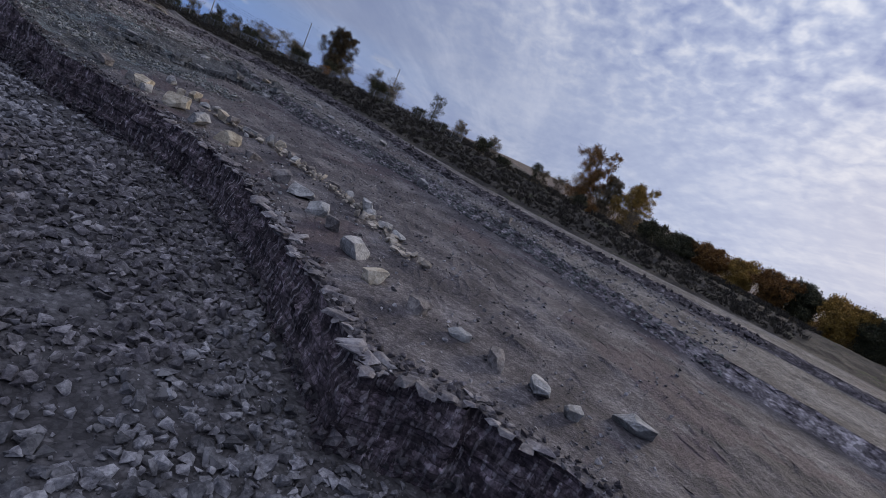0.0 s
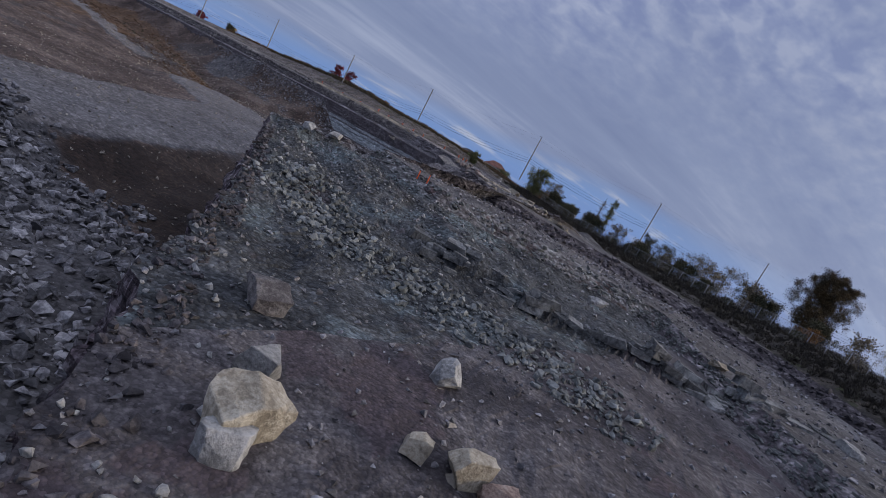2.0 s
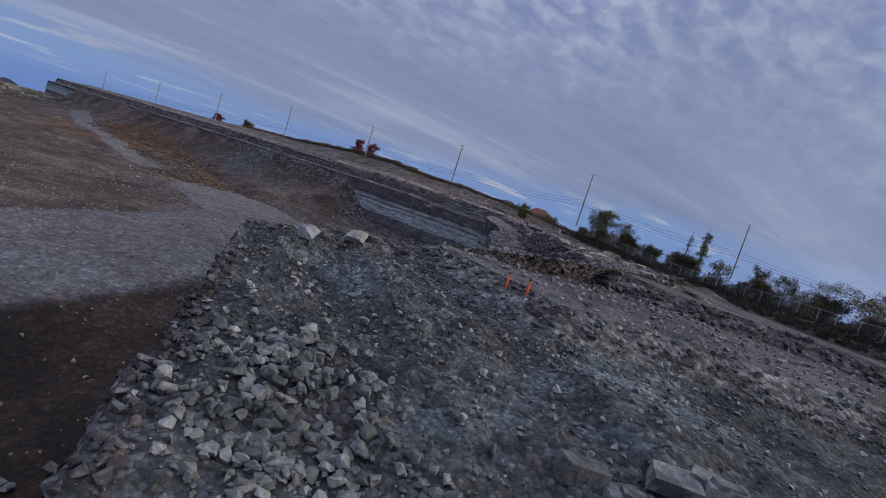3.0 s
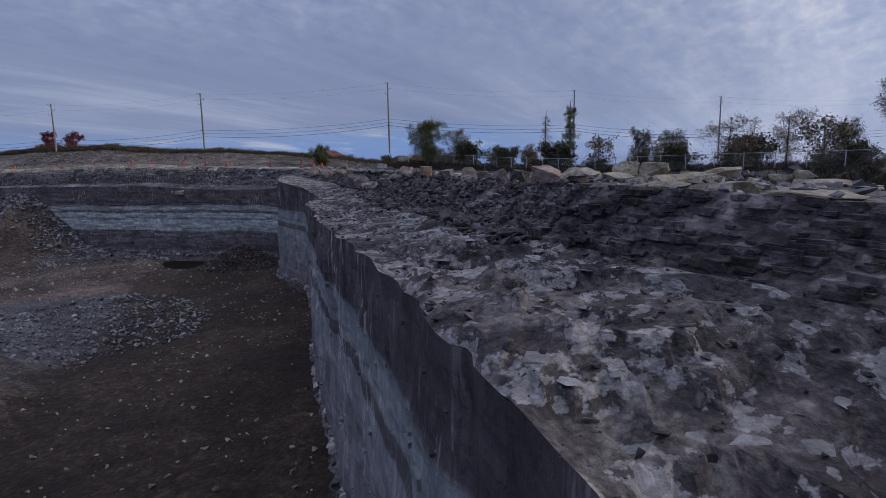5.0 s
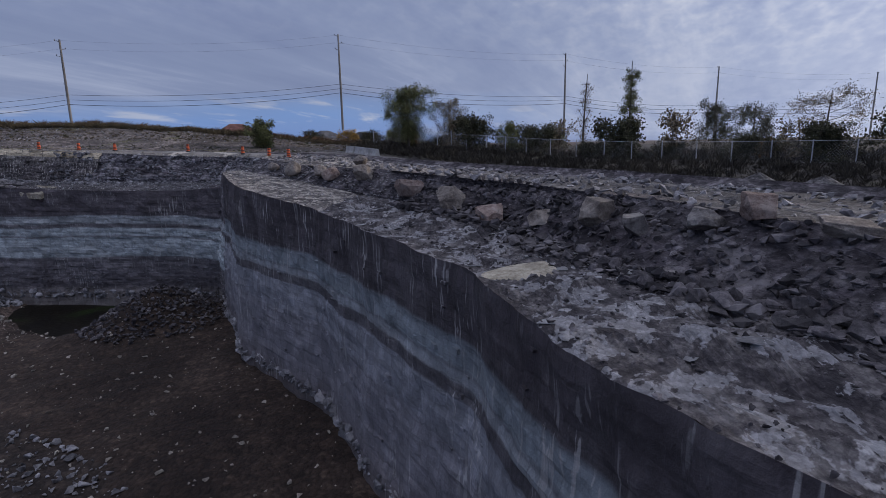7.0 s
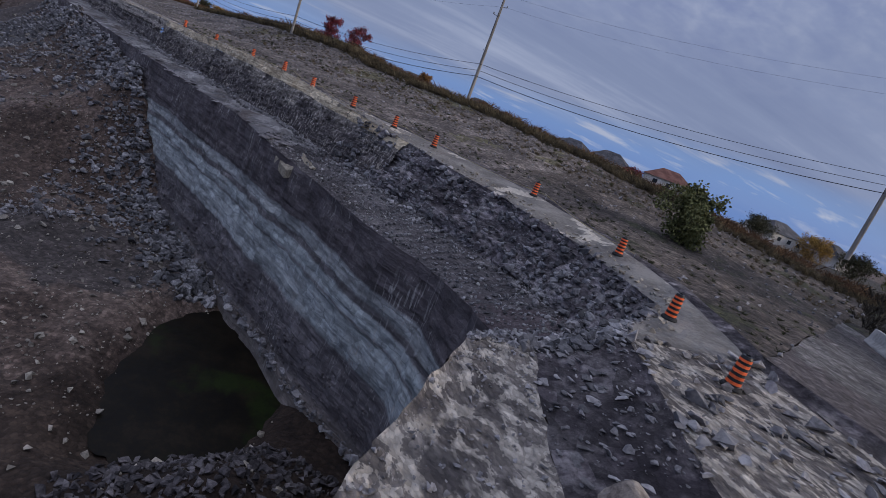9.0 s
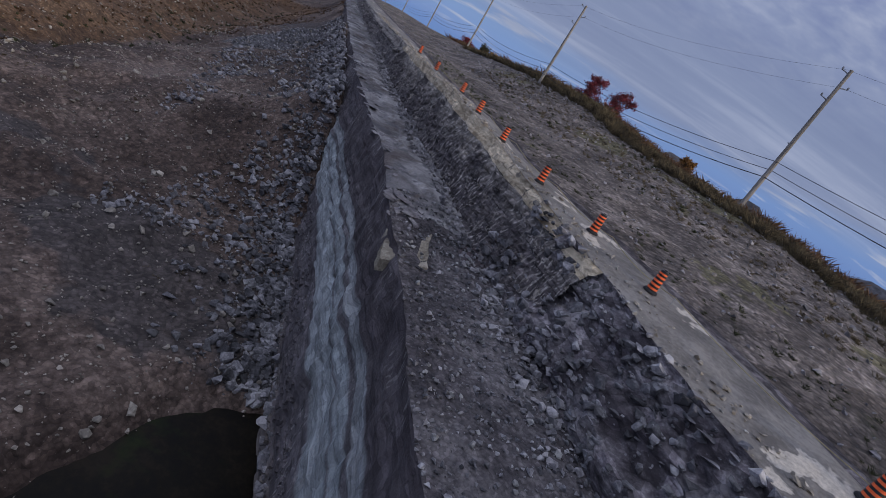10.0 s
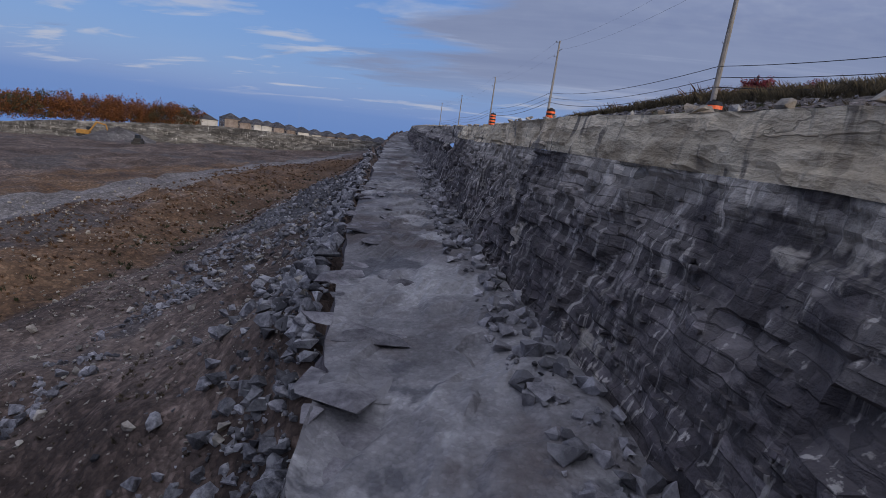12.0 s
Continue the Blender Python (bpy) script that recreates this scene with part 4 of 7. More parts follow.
def tube(bm, points, radii, count=6):
    """A tapered tube along points."""
    rings = []
    for i, p in enumerate(points):
        p = Vector(p)
        d = (Vector(points[min(i + 1, len(points) - 1)]) - Vector(points[max(i - 1, 0)])).normalized()
        u = d.orthogonal().normalized()
        w = d.cross(u)
        rings.append([bm.verts.new(p + (u * math.cos(2 * math.pi * k / count) + w * math.sin(2 * math.pi * k / count)) * radii[i]) for k in range(count)])
    for a, b in zip(rings, rings[1:]):
        for k in range(count):
            bm.faces.new((a[k], a[(k + 1) % count], b[(k + 1) % count], b[k]))
    bm.faces.new(rings[0][::-1])
    bm.faces.new(rings[-1])


# ---------------------------------------------------------------- traffic drums
def paint(name, colour, rough=0.5, bump=0.1, metal=0.0):
    d = tuple(c * 0.72 for c in colour)
    e = tuple(min(c * 1.12, 1.0) for c in colour)
    return material(name, (d, colour, e), 1.5, rough, bump, 12.0, None, metal)


ORANGE = paint("reflective_orange", (0.92, 0.165, 0.055), 0.4)
BLACK = paint("black_plastic", (0.018, 0.018, 0.02), 0.45)
RUBBER = paint("dusty_rubber", (0.03, 0.03, 0.032), 0.85)


def traffic_drum():
    root = tagged(new("traffic_drum"), "orange and black striped plastic traffic drum on a rubber base", "traffic drum", "drums along the quarry road")
    part("rubber_base", turned([(0.41, 0.0), (0.42, 0.04), (0.38, 0.10), (0.31, 0.11)], 20), RUBBER, root, "black rubber tyre base")
    body = part("body", turned([(0.300, 0.09), (0.300, 0.13), (0.290, 0.14), (0.287, 0.29), (0.275, 0.30), (0.272, 0.45), (0.262, 0.46), (0.258, 0.61), (0.248, 0.62),
                                (0.244, 0.78), (0.235, 0.79), (0.230, 0.96), (0.205, 1.00), (0.19, 1.03), (0.0001, 1.035)], 24), BLACK, root, "ribbed black plastic drum")
    for k, (z, r0, r1) in enumerate(((0.155, 0.2935, 0.2905), (0.335, 0.2785, 0.2755), (0.515, 0.2645, 0.2615), (0.695, 0.2505, 0.2475), (0.865, 0.2385, 0.2350))):
        if k == 4:
            continue
        bm = bmesh.new()
        a, b = ring(bm, r0 + 0.004, z, 24), ring(bm, r1 + 0.0045, z + 0.092, 24)
        for i in range(24):
            bm.faces.new((a[i], a[(i + 1) % 24], b[(i + 1) % 24], b[i]))
        part("stripe", bm, ORANGE, body, "reflective orange band")
    bm = bmesh.new()
    a, b = ring(bm, 0.2425, 0.862, 24), ring(bm, 0.2400, 0.94, 24)
    for i in range(24):
        bm.faces.new((a[i], a[(i + 1) % 24], b[(i + 1) % 24], b[i]))
    part("stripe", bm, ORANGE, body, "reflective orange band")
    bm = bmesh.new()
    box(bm, -0.09, -0.02, 1.03, 0.09, 0.02, 1.075)
    bmesh.ops.bevel(bm, geom=bm.edges[:], offset=0.012, segments=2, affect="EDGES")
    part("grip", bm, BLACK, body)
    for ob in root.children_recursive:
        ob.data.transform(Matrix.Diagonal((0.60, 0.60, 0.82, 1)))
    return root


# ---------------------------------------------------------------- power line
POLE_WOOD = material("weathered_pole", ((0.17, 0.16, 0.15), (0.27, 0.255, 0.24), (0.36, 0.345, 0.33)), 0.8, 0.9, 0.4, 9.0, None, 0, None, None, 0, (1, 1, 0.08))
PORCELAIN = paint("grey_porcelain", (0.22, 0.23, 0.25), 0.35)
GALV = paint("galvanised_steel", (0.34, 0.35, 0.37), 0.5, 0.1, 0.5)
CABLE = paint("black_cable", (0.02, 0.02, 0.022), 0.6)


def power_pole(height):
    root = tagged(new("power_pole"), "tall weathered wooden power pole with short insulator arms", "power pole", "poles of the power line")
    bm = bmesh.new()
    tube(bm, [(0, 0, -1.0), (0, 0, height * 0.5), (0, 0, height)], [0.21, 0.18, 0.13], 12)
    part("pole", bm, POLE_WOOD, root)
    for z, side in ((height - 0.35, 1), (height - 1.45, -1), (height - 2.5, 1)):
        bm = bmesh.new()
        tube(bm, [(0, 0, z), (side * 0.35, 0, z + 0.12), (side * 0.62, 0, z + 0.16)], [0.045, 0.04, 0.035], 8)
        arm = part("arm", bm, GALV, root)
        bm = turned([(0.03, 0), (0.075, 0.03), (0.04, 0.06), (0.085, 0.10), (0.04, 0.14), (0.07, 0.18), (0.02, 0.22)], 10)
        bmesh.ops.translate(bm, verts=bm.verts, vec=(side * 0.6, 0, z + 0.16))
        part("insulator", bm, PORCELAIN, arm)
    bm = bmesh.new()
    tube(bm, [(0.16, 0, height * 0.56), (0.3, 0, height * 0.57)], [0.03, 0.03], 8)
    part("bracket", bm, GALV, root)
    return root


def cable(a, b, sag, radius, label):
    bm = bmesh.new()
    pts = [tuple(Vector(a).lerp(Vector(b), k / 18) - Vector((0, 0, sag * 4 * (k / 18) * (1 - k / 18)))) for k in range(19)]
    tube(bm, pts, [radius] * 19, 5)
    return tagged(part("power_cable", bm, CABLE), label, "cable", "cables of the power line")


# ---------------------------------------------------------------- trees and scrub
BARK = material("bark", ((0.04, 0.033, 0.028), (0.085, 0.072, 0.06), (0.15, 0.13, 0.11)), 2.0, 0.95, 0.8, 12.0, None, 0, None, None, 0, (1, 1, 0.3))


def leaf_mat(name, dark, mid, light):
    m = material(name, (dark, mid, light), 0.9, 0.75, 0.0, 3.0, island=0.55)
    m.node_tree.nodes["Principled BSDF"].inputs["Subsurface Weight"].default_value = 0.0
    return m


LEAF_GREEN = leaf_mat("leaves_green", (0.085, 0.098, 0.038), (0.170, 0.180, 0.068), (0.300, 0.295, 0.115))
LEAF_DARK = leaf_mat("leaves_dark", (0.034, 0.036, 0.019), (0.072, 0.070, 0.035), (0.125, 0.115, 0.055))
LEAF_OAK = leaf_mat("leaves_oak", (0.050, 0.036, 0.018), (0.105, 0.072, 0.032), (0.185, 0.118, 0.05))
LEAF_RUST = leaf_mat("leaves_rust", (0.105, 0.055, 0.021), (0.263, 0.126, 0.034), (0.462, 0.231, 0.063))
LEAF_GOLD = leaf_mat("leaves_gold", (0.168, 0.097, 0.025), (0.420, 0.252, 0.053), (0.714, 0.441, 0.105))
LEAF_RED = leaf_mat("leaves_red", (0.083, 0.015, 0.021), (0.225, 0.033, 0.045), (0.405, 0.075, 0.090))
LEAF_DRY = leaf_mat("leaves_dry", (0.105, 0.080, 0.050), (0.221, 0.172, 0.105), (0.399, 0.315, 0.200))


def leaf_cloud(rnd, centres, per, leaf):
    """Leaf cards, each a bent pair of triangles, strewn about twig ends."""
    centres = np.repeat(np.asarray(centres, float), per, axis=0)
    n = len(centres)
    spread = rnd.normal(0, 1, (n, 3))
    p = centres[:, :3] + spread * centres[:, 3:4] * 0.55
    u = rnd.normal(0, 1, (n, 3))
    u /= np.linalg.norm(u, axis=1)[:, None]
    w = np.cross(u, rnd.normal(0, 1, (n, 3)))
    w /= np.linalg.norm(w, axis=1)[:, None] + 1e-9
    size = leaf * rnd.uniform(0.55, 1.35, n)[:, None]
    nrm = np.cross(u, w)
    a, b = p - u * size * 0.5, p + u * size * 0.5
    c, d = p + w * size * 0.36 + nrm * size * 0.12, p - w * size * 0.36 + nrm * size * 0.12
    verts = np.stack([a, c, b, d], 1).reshape(-1, 3)
    k = np.arange(n)[:, None] * 4
    tris = np.concatenate([k + [0, 1, 2], k + [0, 2, 3]])
    return verts, tris


def tree(name, label, height, spread, seed, leaves, mat, leaf=0.35, per=14, twigs=90, trunk=0.03, start=0.22, shape="round", bare=0.0, category="tree"):
    """Trunk, limbs that fork twice, and a crown of leaf clumps on the twig ends."""
    rnd = np.random.default_rng(seed)
    root = tagged(new(name), label, category)
    bm = bmesh.new()
    lean = rnd.normal(0, 0.02, 2) * height
    top = height * 0.92
    stem = [(lean[0] * f * f, lean[1] * f * f, top * f - (0.4 if f == 0 else 0)) for f in np.linspace(0, 1, 7)]
    r0 = height * trunk
    tube(bm, stem, [r0 * (1 - 0.88 * f) + 0.015 for f in np.linspace(0, 1, 7)], 8)
    ends = []
    leaf, per = leaf * 0.66, int(per * 2.2)
    clumps_ = max(int(twigs / 3.2), 12)
    for k in range(clumps_):
        f = start + (0.98 - start) * (k + rnd.uniform(0, 1)) / clumps_
        g = (f - start) / (1 - start)
        if shape == "round":
            wide = spread * (0.40 + 0.78 * math.sin(math.pi * min(max(g * 0.84 + 0.10, 0), 1)) ** 0.8) * 0.72
        elif shape == "column":
            wide = spread * (0.25 + 0.40 * math.sin(math.pi * min(g * 0.9 + 0.08, 1)))
        else:
            wide = spread * (0.95 - 0.8 * g)
        a = k * 2.4 + rnd.normal(0, 0.5)
        far = wide * rnd.uniform(0.25, 1.05)
        ball = spread * rnd.uniform(0.27, 0.50) * (1.0 - 0.30 * g) + 0.15
        up = far * (1.5 if shape == "column" else 0.45)
        base = (lean[0] * f * f, lean[1] * f * f, top * f * 0.90)
        mid = (base[0] + 0.5 * far * math.cos(a), base[1] + 0.5 * far * math.sin(a), base[2] + 0.35 * up + rnd.normal(0, 0.05) * far)
        end = (base[0] + far * math.cos(a + 0.2), base[1] + far * math.sin(a + 0.2), min(base[2] + up, height - 0.5 * ball))
        tube(bm, [base, mid, end], [r0 * 0.26 * (1 - 0.6 * g) + 0.014, r0 * 0.15 * (1 - 0.6 * g) + 0.011, 0.010], 5)
        for j in range(max(int(4 * twigs / clumps_), 6)):
            way = rnd.normal(0, 1, 3)
            way *= ball * rnd.uniform(0.45, 1.0) / (np.linalg.norm(way) + 1e-6)
            root_ = np.array(mid) if j % 4 == 0 else np.array(end)
            e = root_ + way * (1.0, 1.0, 0.72)
            tube(bm, [tuple(root_), tuple(e)], [0.018, 0.006], 3)
            if rnd.uniform() > bare:
                ends.append((*e, 0.34 * ball + 0.10))
    part("trunk", bm, BARK, root)
    verts, tris = leaf_cloud(rnd, ends, per, leaf)
    crown = new("crown", mesh_data("crown", verts, tris))
    crown.data.materials.append(mat)
    crown.parent = root
    return root


def scrub(name, places, heights, mat, label, category, seed, blade=0.06, per=26, fan=0.45):
    """Tufts of dry stalks as one object."""
    rnd = np.random.default_rng(seed)
    p = np.repeat(places, per, axis=0)
    h = np.repeat(heights, per) * rnd.uniform(0.4, 1.15, len(p))
    base = p + np.c_[rnd.normal(0, 0.30, (len(p), 2)) * h[:, None], np.full(len(p), -0.05)]
    tip = base + np.c_[rnd.normal(0, fan, (len(p), 2)) * h[:, None], h]
    side = rnd.normal(0, 1, (len(p), 3)) * (0, 0, 0) + np.c_[np.cos(rnd.uniform(0, 6.3, len(p))), np.sin(rnd.uniform(0, 6.3, len(p))), np.zeros(len(p))]
    wide = blade * (0.5 + h)[:, None]
    mid = (base + tip) / 2 + side * wide + np.c_[np.zeros((len(p), 2)), 0.12 * h]
    verts = np.stack([base - side * wide * 0.5, base + side * wide * 0.5, mid, tip], 1).reshape(-1, 3)
    k = np.arange(len(p))[:, None] * 4
    return sheet(name, verts, np.concatenate([k + [0, 1, 2], k + [0, 2, 3]]), mat, label, category, "stuff")


FOOT_WEST = [tuple(GUIDE[i, 0, :2]) for i in range(24, len(GUIDE))]
HAUL_ROAD = [(-70, 20), (-86, 45), (-97, 55), (-108, 66), (-128, 78), (-150, 74)]
DITCH = [(-172, 78), (-190, 84), (-212, 82), (-236, 74), (-300, 58)]
TRACK = [(-190, 62), (-217, 58), (-240, 55), (-282, 46), (-345, 40)]


def floor_height(x, y):
    p = np.stack([x, y, 0 * x], 1)
    z = -0.5 + 0.35 * fbm(p * 0.06, 4, 71) + 0.22 * fbm(p * 0.4, 3, 72) + 0.12 * fbm(p * 1.1, 3, 73)
    z += 0.9 * smooth_step(-66, -50, x)
    wall = to_line(p, FOOT_WEST)
    z += 8.4 * np.exp(-wall / 9.5) * smooth_step(-178, -192, x) * (1 + 0.2 * fbm(p * 0.15, 3, 74))
    z += 2.3 * np.exp(-wall / 2.2) * smooth_step(-174, -184, x)
    z -= 1.5 * smooth_step(8.0, 3.5, np.hypot((x + 156.5) * 0.75 + (y - 121.5) * 0.25, (y - 121.5) * 1.25) + 2.2 * fbm(p * 0.16, 4, 75))
    z += 3.0 * np.exp(-((x + 145) ** 2 + (y - 121.5) ** 2) / 18.0)
    west = smooth_step(-158, -172, x)
    ridge = 1 - np.abs(fbm(p * (0.09, 0.13, 0), 4, 85, 0.55)) * 2.2
    z += west * (0.9 * ridge + 0.35 * fbm(p * 0.33, 4, 86, 0.6) - 0.5) * smooth_step(1.0, 6.0, wall)
    z += 2.0 * smooth_step(16, 7, to_line(p, HAUL_ROAD))
    z -= 2.2 * np.exp(-(to_line(p, DITCH) / 4.5) ** 2) * smooth_step(-165, -190, x)
    z += 1.6 * np.exp(-(((x + 226) * 0.5) ** 2 + (y - 91) ** 2) / 14.0)
    beyond = np.maximum(-0.86 * x - 0.5 * y - 330, 0)
    z = z - 0.11 * np.minimum(beyond, 3500)
    return z - np.clip((50 - y) * 0.055, 0, 9) * smooth_step(-180, -225, x)


def axis_steps(marks):
    """Grid lines: (from, to, step) stretches, end to end."""
    got = [marks[0][0]]
    for a, b, step in marks:
        got += list(np.linspace(a, b, max(int(abs(b - a) / step), 1) + 1)[1:])
    return np.array(got)


def flat_ground():
    xs = axis_steps([(-4200, -900, 400), (-900, -420, 30), (-420, -240, 3.0), (-240, -130, 0.8), (-130, -60, 1.0), (-60, 30, 0.7), (30, 120, 8), (120, 900, 120), (900, 4200, 500)])
    ys = axis_steps([(-4200, -700, 400), (-700, -120, 30), (-120, 10, 3.0), (10, 135, 0.8), (135, 420, 40), (420, 4200, 400)])
    gx, gy = np.meshgrid(xs, ys)
    x, y = gx.ravel(), gy.ravel()
    z = floor_height(x, y)
    faces = grid_faces(len(ys), len(xs))
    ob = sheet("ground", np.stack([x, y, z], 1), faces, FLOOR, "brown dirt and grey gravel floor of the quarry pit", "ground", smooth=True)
    p = np.stack([x, y, 0 * x], 1)
    grey = smooth_step(-3, 2, 0.417 * x - 0.906 * y + 74) * smooth_step(-86, -78, x)
    grey = np.maximum(grey, smooth_step(14, 8, np.hypot((x + 132) * 0.8, y - 95)))
    grey = np.maximum(grey, smooth_step(12, 7, to_line(p, HAUL_ROAD)) * 1.3)
    grey = np.maximum(grey, smooth_step(9, 4, np.hypot((x + 226) * 0.55, y - 91)))
    grey = np.maximum(grey, smooth_step(6, 2.5, to_line(p, TRACK)))
    d = to_line(p, DITCH)
    dry = smooth_step(11, 5, d) * smooth_step(86, 78, y - 0.12 * (x + 210)) * smooth_step(-176, -190, x)
    dry = np.maximum(dry, 0.62 * smooth_step(60, 30, np.hypot(x + 262, (y - 52) * 2.2)))
    at = ob.data.attributes.new("grass", "FLOAT", "POINT")
    at.data.foreach_set("value", dry.astype(np.float32))
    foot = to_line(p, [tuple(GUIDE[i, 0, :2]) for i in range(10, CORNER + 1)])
    # the floor turns darker brown within some 24 m of the face's foot
    near_foot = smooth_step(24, 12, foot) * smooth_step(2, -3, 0.417 * x - 0.906 * y + 74) * smooth_step(8, 12, to_line(p, HAUL_ROAD))
    at = ob.data.attributes.new("brown_patch", "FLOAT", "POINT")
    at.data.foreach_set("value", near_foot.astype(np.float32))
    tracked = np.maximum(smooth_step(11, 8, to_line(p, HAUL_ROAD)), smooth_step(4.5, 2.5, to_line(p, TRACK)))
    at = ob.data.attributes.new("track", "FLOAT", "POINT")
    at.data.foreach_set("value", tracked.astype(np.float32))
    at = ob.data.attributes.new("ground", "FLOAT", "POINT")
    at.data.foreach_set("value", grey.astype(np.float32))
    return ob


CORNER = 21        # station of the corner between the north-east and the north-west side
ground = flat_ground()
strip(0, "lower_face", FACE_LOW, 0.4, 24, "dark purple-grey quarry face of broken rock", "rock face", 0, 12)
strip(0, "lower_face", ROCK_FACE, 0.25, 64, "tall layered grey limestone quarry face with pale drip stains", "rock face", 12, CORNER, 3.2, 1.5)
strip(0, "lower_face", FACE_WEST, 0.28, 60, "tall quarry face with pale teal limestone bands", "rock face", CORNER, None, 3.2, 1.5)
ledge_a = strip(1, "ledge", ROCK_TOP, 0.55, 52, "purple-grey rock ledge with dust and gravel above the pit", "rock ledge", 0, 8.5)
ledge_e = strip(1, "ledge", ROCK_BLUE, 0.45, 52, "blue-grey rock ledge with teal stains at the pit corner", "rock ledge", 8.5, 12)
ledge_b = strip(1, "ledge", ROCK_SLAB, 0.24, 34, "dark limestone ledge with pale bare slabs", "rock ledge", 12, 19.0)
ledge_k = strip(1, "ledge", ROCK_FLAKE, 0.25, 20, "pale flaking limestone ledge at the quarry corner", "rock ledge", 19.0, CORNER)
ledge_c = strip(1, "ledge", ROCK_TOP, 0.4, 16, "purple-grey gravel bench under the road", "rock ledge", CORNER, 25.4)
ledge_d = strip(1, "ledge", ROCK_DUST, 0.22, 22, "dusty grey rock bench under the road wall", "rock ledge", 25.4, None)
strip(2, "second_face", RUBBLE_WEST, 0.5, 8, "low step of pale broken rock", "rock face", 0, 9)
strip(2, "second_face", STEP_TEAL, 0.3, 12, "low dark rock step with teal drip stains", "rock face", 9, 12)
strip(2, "second_face", RUBBLE, 0.4, 14, "dark fractured rock step with rubble", "rock face", 12, CORNER)
strip(2, "second_face", RUBBLE_WEST, 0.3, 20, "dark rubble slope below the road", "rock face", CORNER, 25.12)
west_wall = strip(2, "second_face", WALL_WEST, 0.09, 44, "broken wall of thin grey rock beds under the road", "rock face", 24.85, 29.5, 4.5, 0.5, 0.0, 0.80)
buff_layer = strip(2, "buff_layer", BUFF_ROCK, 0.16, 12, "smooth buff top layer of the road wall", "rock face", 24.85, 29.5, 4.5, 0.9, 0.80, 1.0)
strip(2, "second_face", WALL_WEST, 0.5, 16, "broken wall of grey rock with a buff top layer", "rock face", 29.5, None, 2.5, 1.6)
bench_a = strip(3, "bench", PLATEAU, 0.9, 30, "grey gravel bench of the quarry", "ground", 0, 18.4)
bench_f = strip(3, "bench", ROCK_FLAKE, 0.5, 30, "pale flaking rock bench at the quarry corner", "ground", 18.4, CORNER)
road_c = strip(3, "road", ROAD, 0.6, 10, "narrow grey road along the quarry edge with pale bare rock", "road", CORNER, None)
strip(4, "third_face", RUBBLE, 0.8, 5, "low dark rock step", "rock face")
strip(5, "plateau", PLATEAU, 1.2, 22, "grey gravel ground above the quarry", "ground", 0, CORNER)
BERM_DARK = material("overgrown_berm", ((0.045, 0.036, 0.031), (0.092, 0.074, 0.063), (0.165, 0.135, 0.114)), 0.25, 0.95, 0.9, 4.0, [((0.050, 0.052, 0.025), 0.2, 0.58, 0.05)], gravel=[(5.0, 0.45), (1.8, 0.3)])
strip(5, "berm", BERM_DARK, 0.8, 12, "dark overgrown slope beside the quarry road", "berm", CORNER, 24.6)
berm_a = strip(5, "berm", BERM, 0.8, 12, "stony slope beside the quarry road", "berm", 24.6, None)
strip(6, "bank", BANK, 1.0, 14, "dark weedy earth bank below the fence line", "bank", 0, CORNER)
strip(6, "berm", BERM_DARK, 0.8, 16, "dark overgrown berm near the quarry corner", "berm", CORNER, 24.6)
berm_b = strip(6, "berm", BERM, 0.8, 16, "stony berm with weeds between road and power line", "berm", 24.6, None)
strip(7, "far_land", BANK, 5.0, 10, "dry rough grass land beyond the quarry", "ground")

# ---------------------------------------------------------------- loose stone


def on_floor(count, x0, x1, y0, y1, seed, keep=None):
    rnd = np.random.default_rng(seed)
    x, y = rnd.uniform(x0, x1, count), rnd.uniform(y0, y1, count)
    if keep is not None:
        ok = keep(x, y, rnd)
        x, y = x[ok], y[ok]
    return np.stack([x, y, floor_height(x, y)], 1), rnd


def gravel_edge(x, y):
    """Metres inside the edge of the blue gravel on the floor."""
    return np.minimum(0.417 * x - 0.906 * y + 74, x + 82) + 3 * fbm(np.stack([x, y, 0 * x], 1) * 0.15, 3, 76)


def pit_side(x, y, rnd):
    """True where a place lies on the pit's floor, clear of the faces."""
    p = np.stack([x, y], 1)
    a, b = GUIDE[:-1, 0, :2], GUIDE[1:, 0, :2]
    inside = np.zeros(len(x), bool)
    near = np.full(len(x), 1e9)
    for i in range(len(a)):
        d = b[i] - a[i]
        f = np.clip(((p - a[i]) @ d) / (d @ d), 0, 1)
        off = p - (a[i] + f[:, None] * d)
        dist = np.linalg.norm(off, axis=1)
        left = (d[0] * off[:, 1] - d[1] * off[:, 0]) > 0
        closer = dist < near
        inside[closer] = left[closer]
        near = np.minimum(near, dist)
    return inside & (near > 0.3)


bare = lambda x, y: value_noise(np.stack([x, y, 0 * x], 1) * 0.30, 79) * 0.6 + value_noise(np.stack([x, y, 0 * x], 1) * 0.85, 80) * 0.4
p, r = on_floor(92000, -84, 12, 4, 56, 1, lambda x, y, q: pit_side(x, y, q) & (gravel_edge(x, y) > q.exponential(1.6, len(x)) - 2) & (bare(x, y) > 0.34 + 0.16 * q.uniform(-1, 1, len(x))))
# stones between about x -33 and -11 take the darker stone colour
dusk = p[:, 0] + 14 * (value_noise(p * (0.12, 0.12, 0), 88) - 0.5) > -33
dusk &= p[:, 0] + 6 * (value_noise(p * (0.2, 0.2, 0), 89) - 0.5) < -11
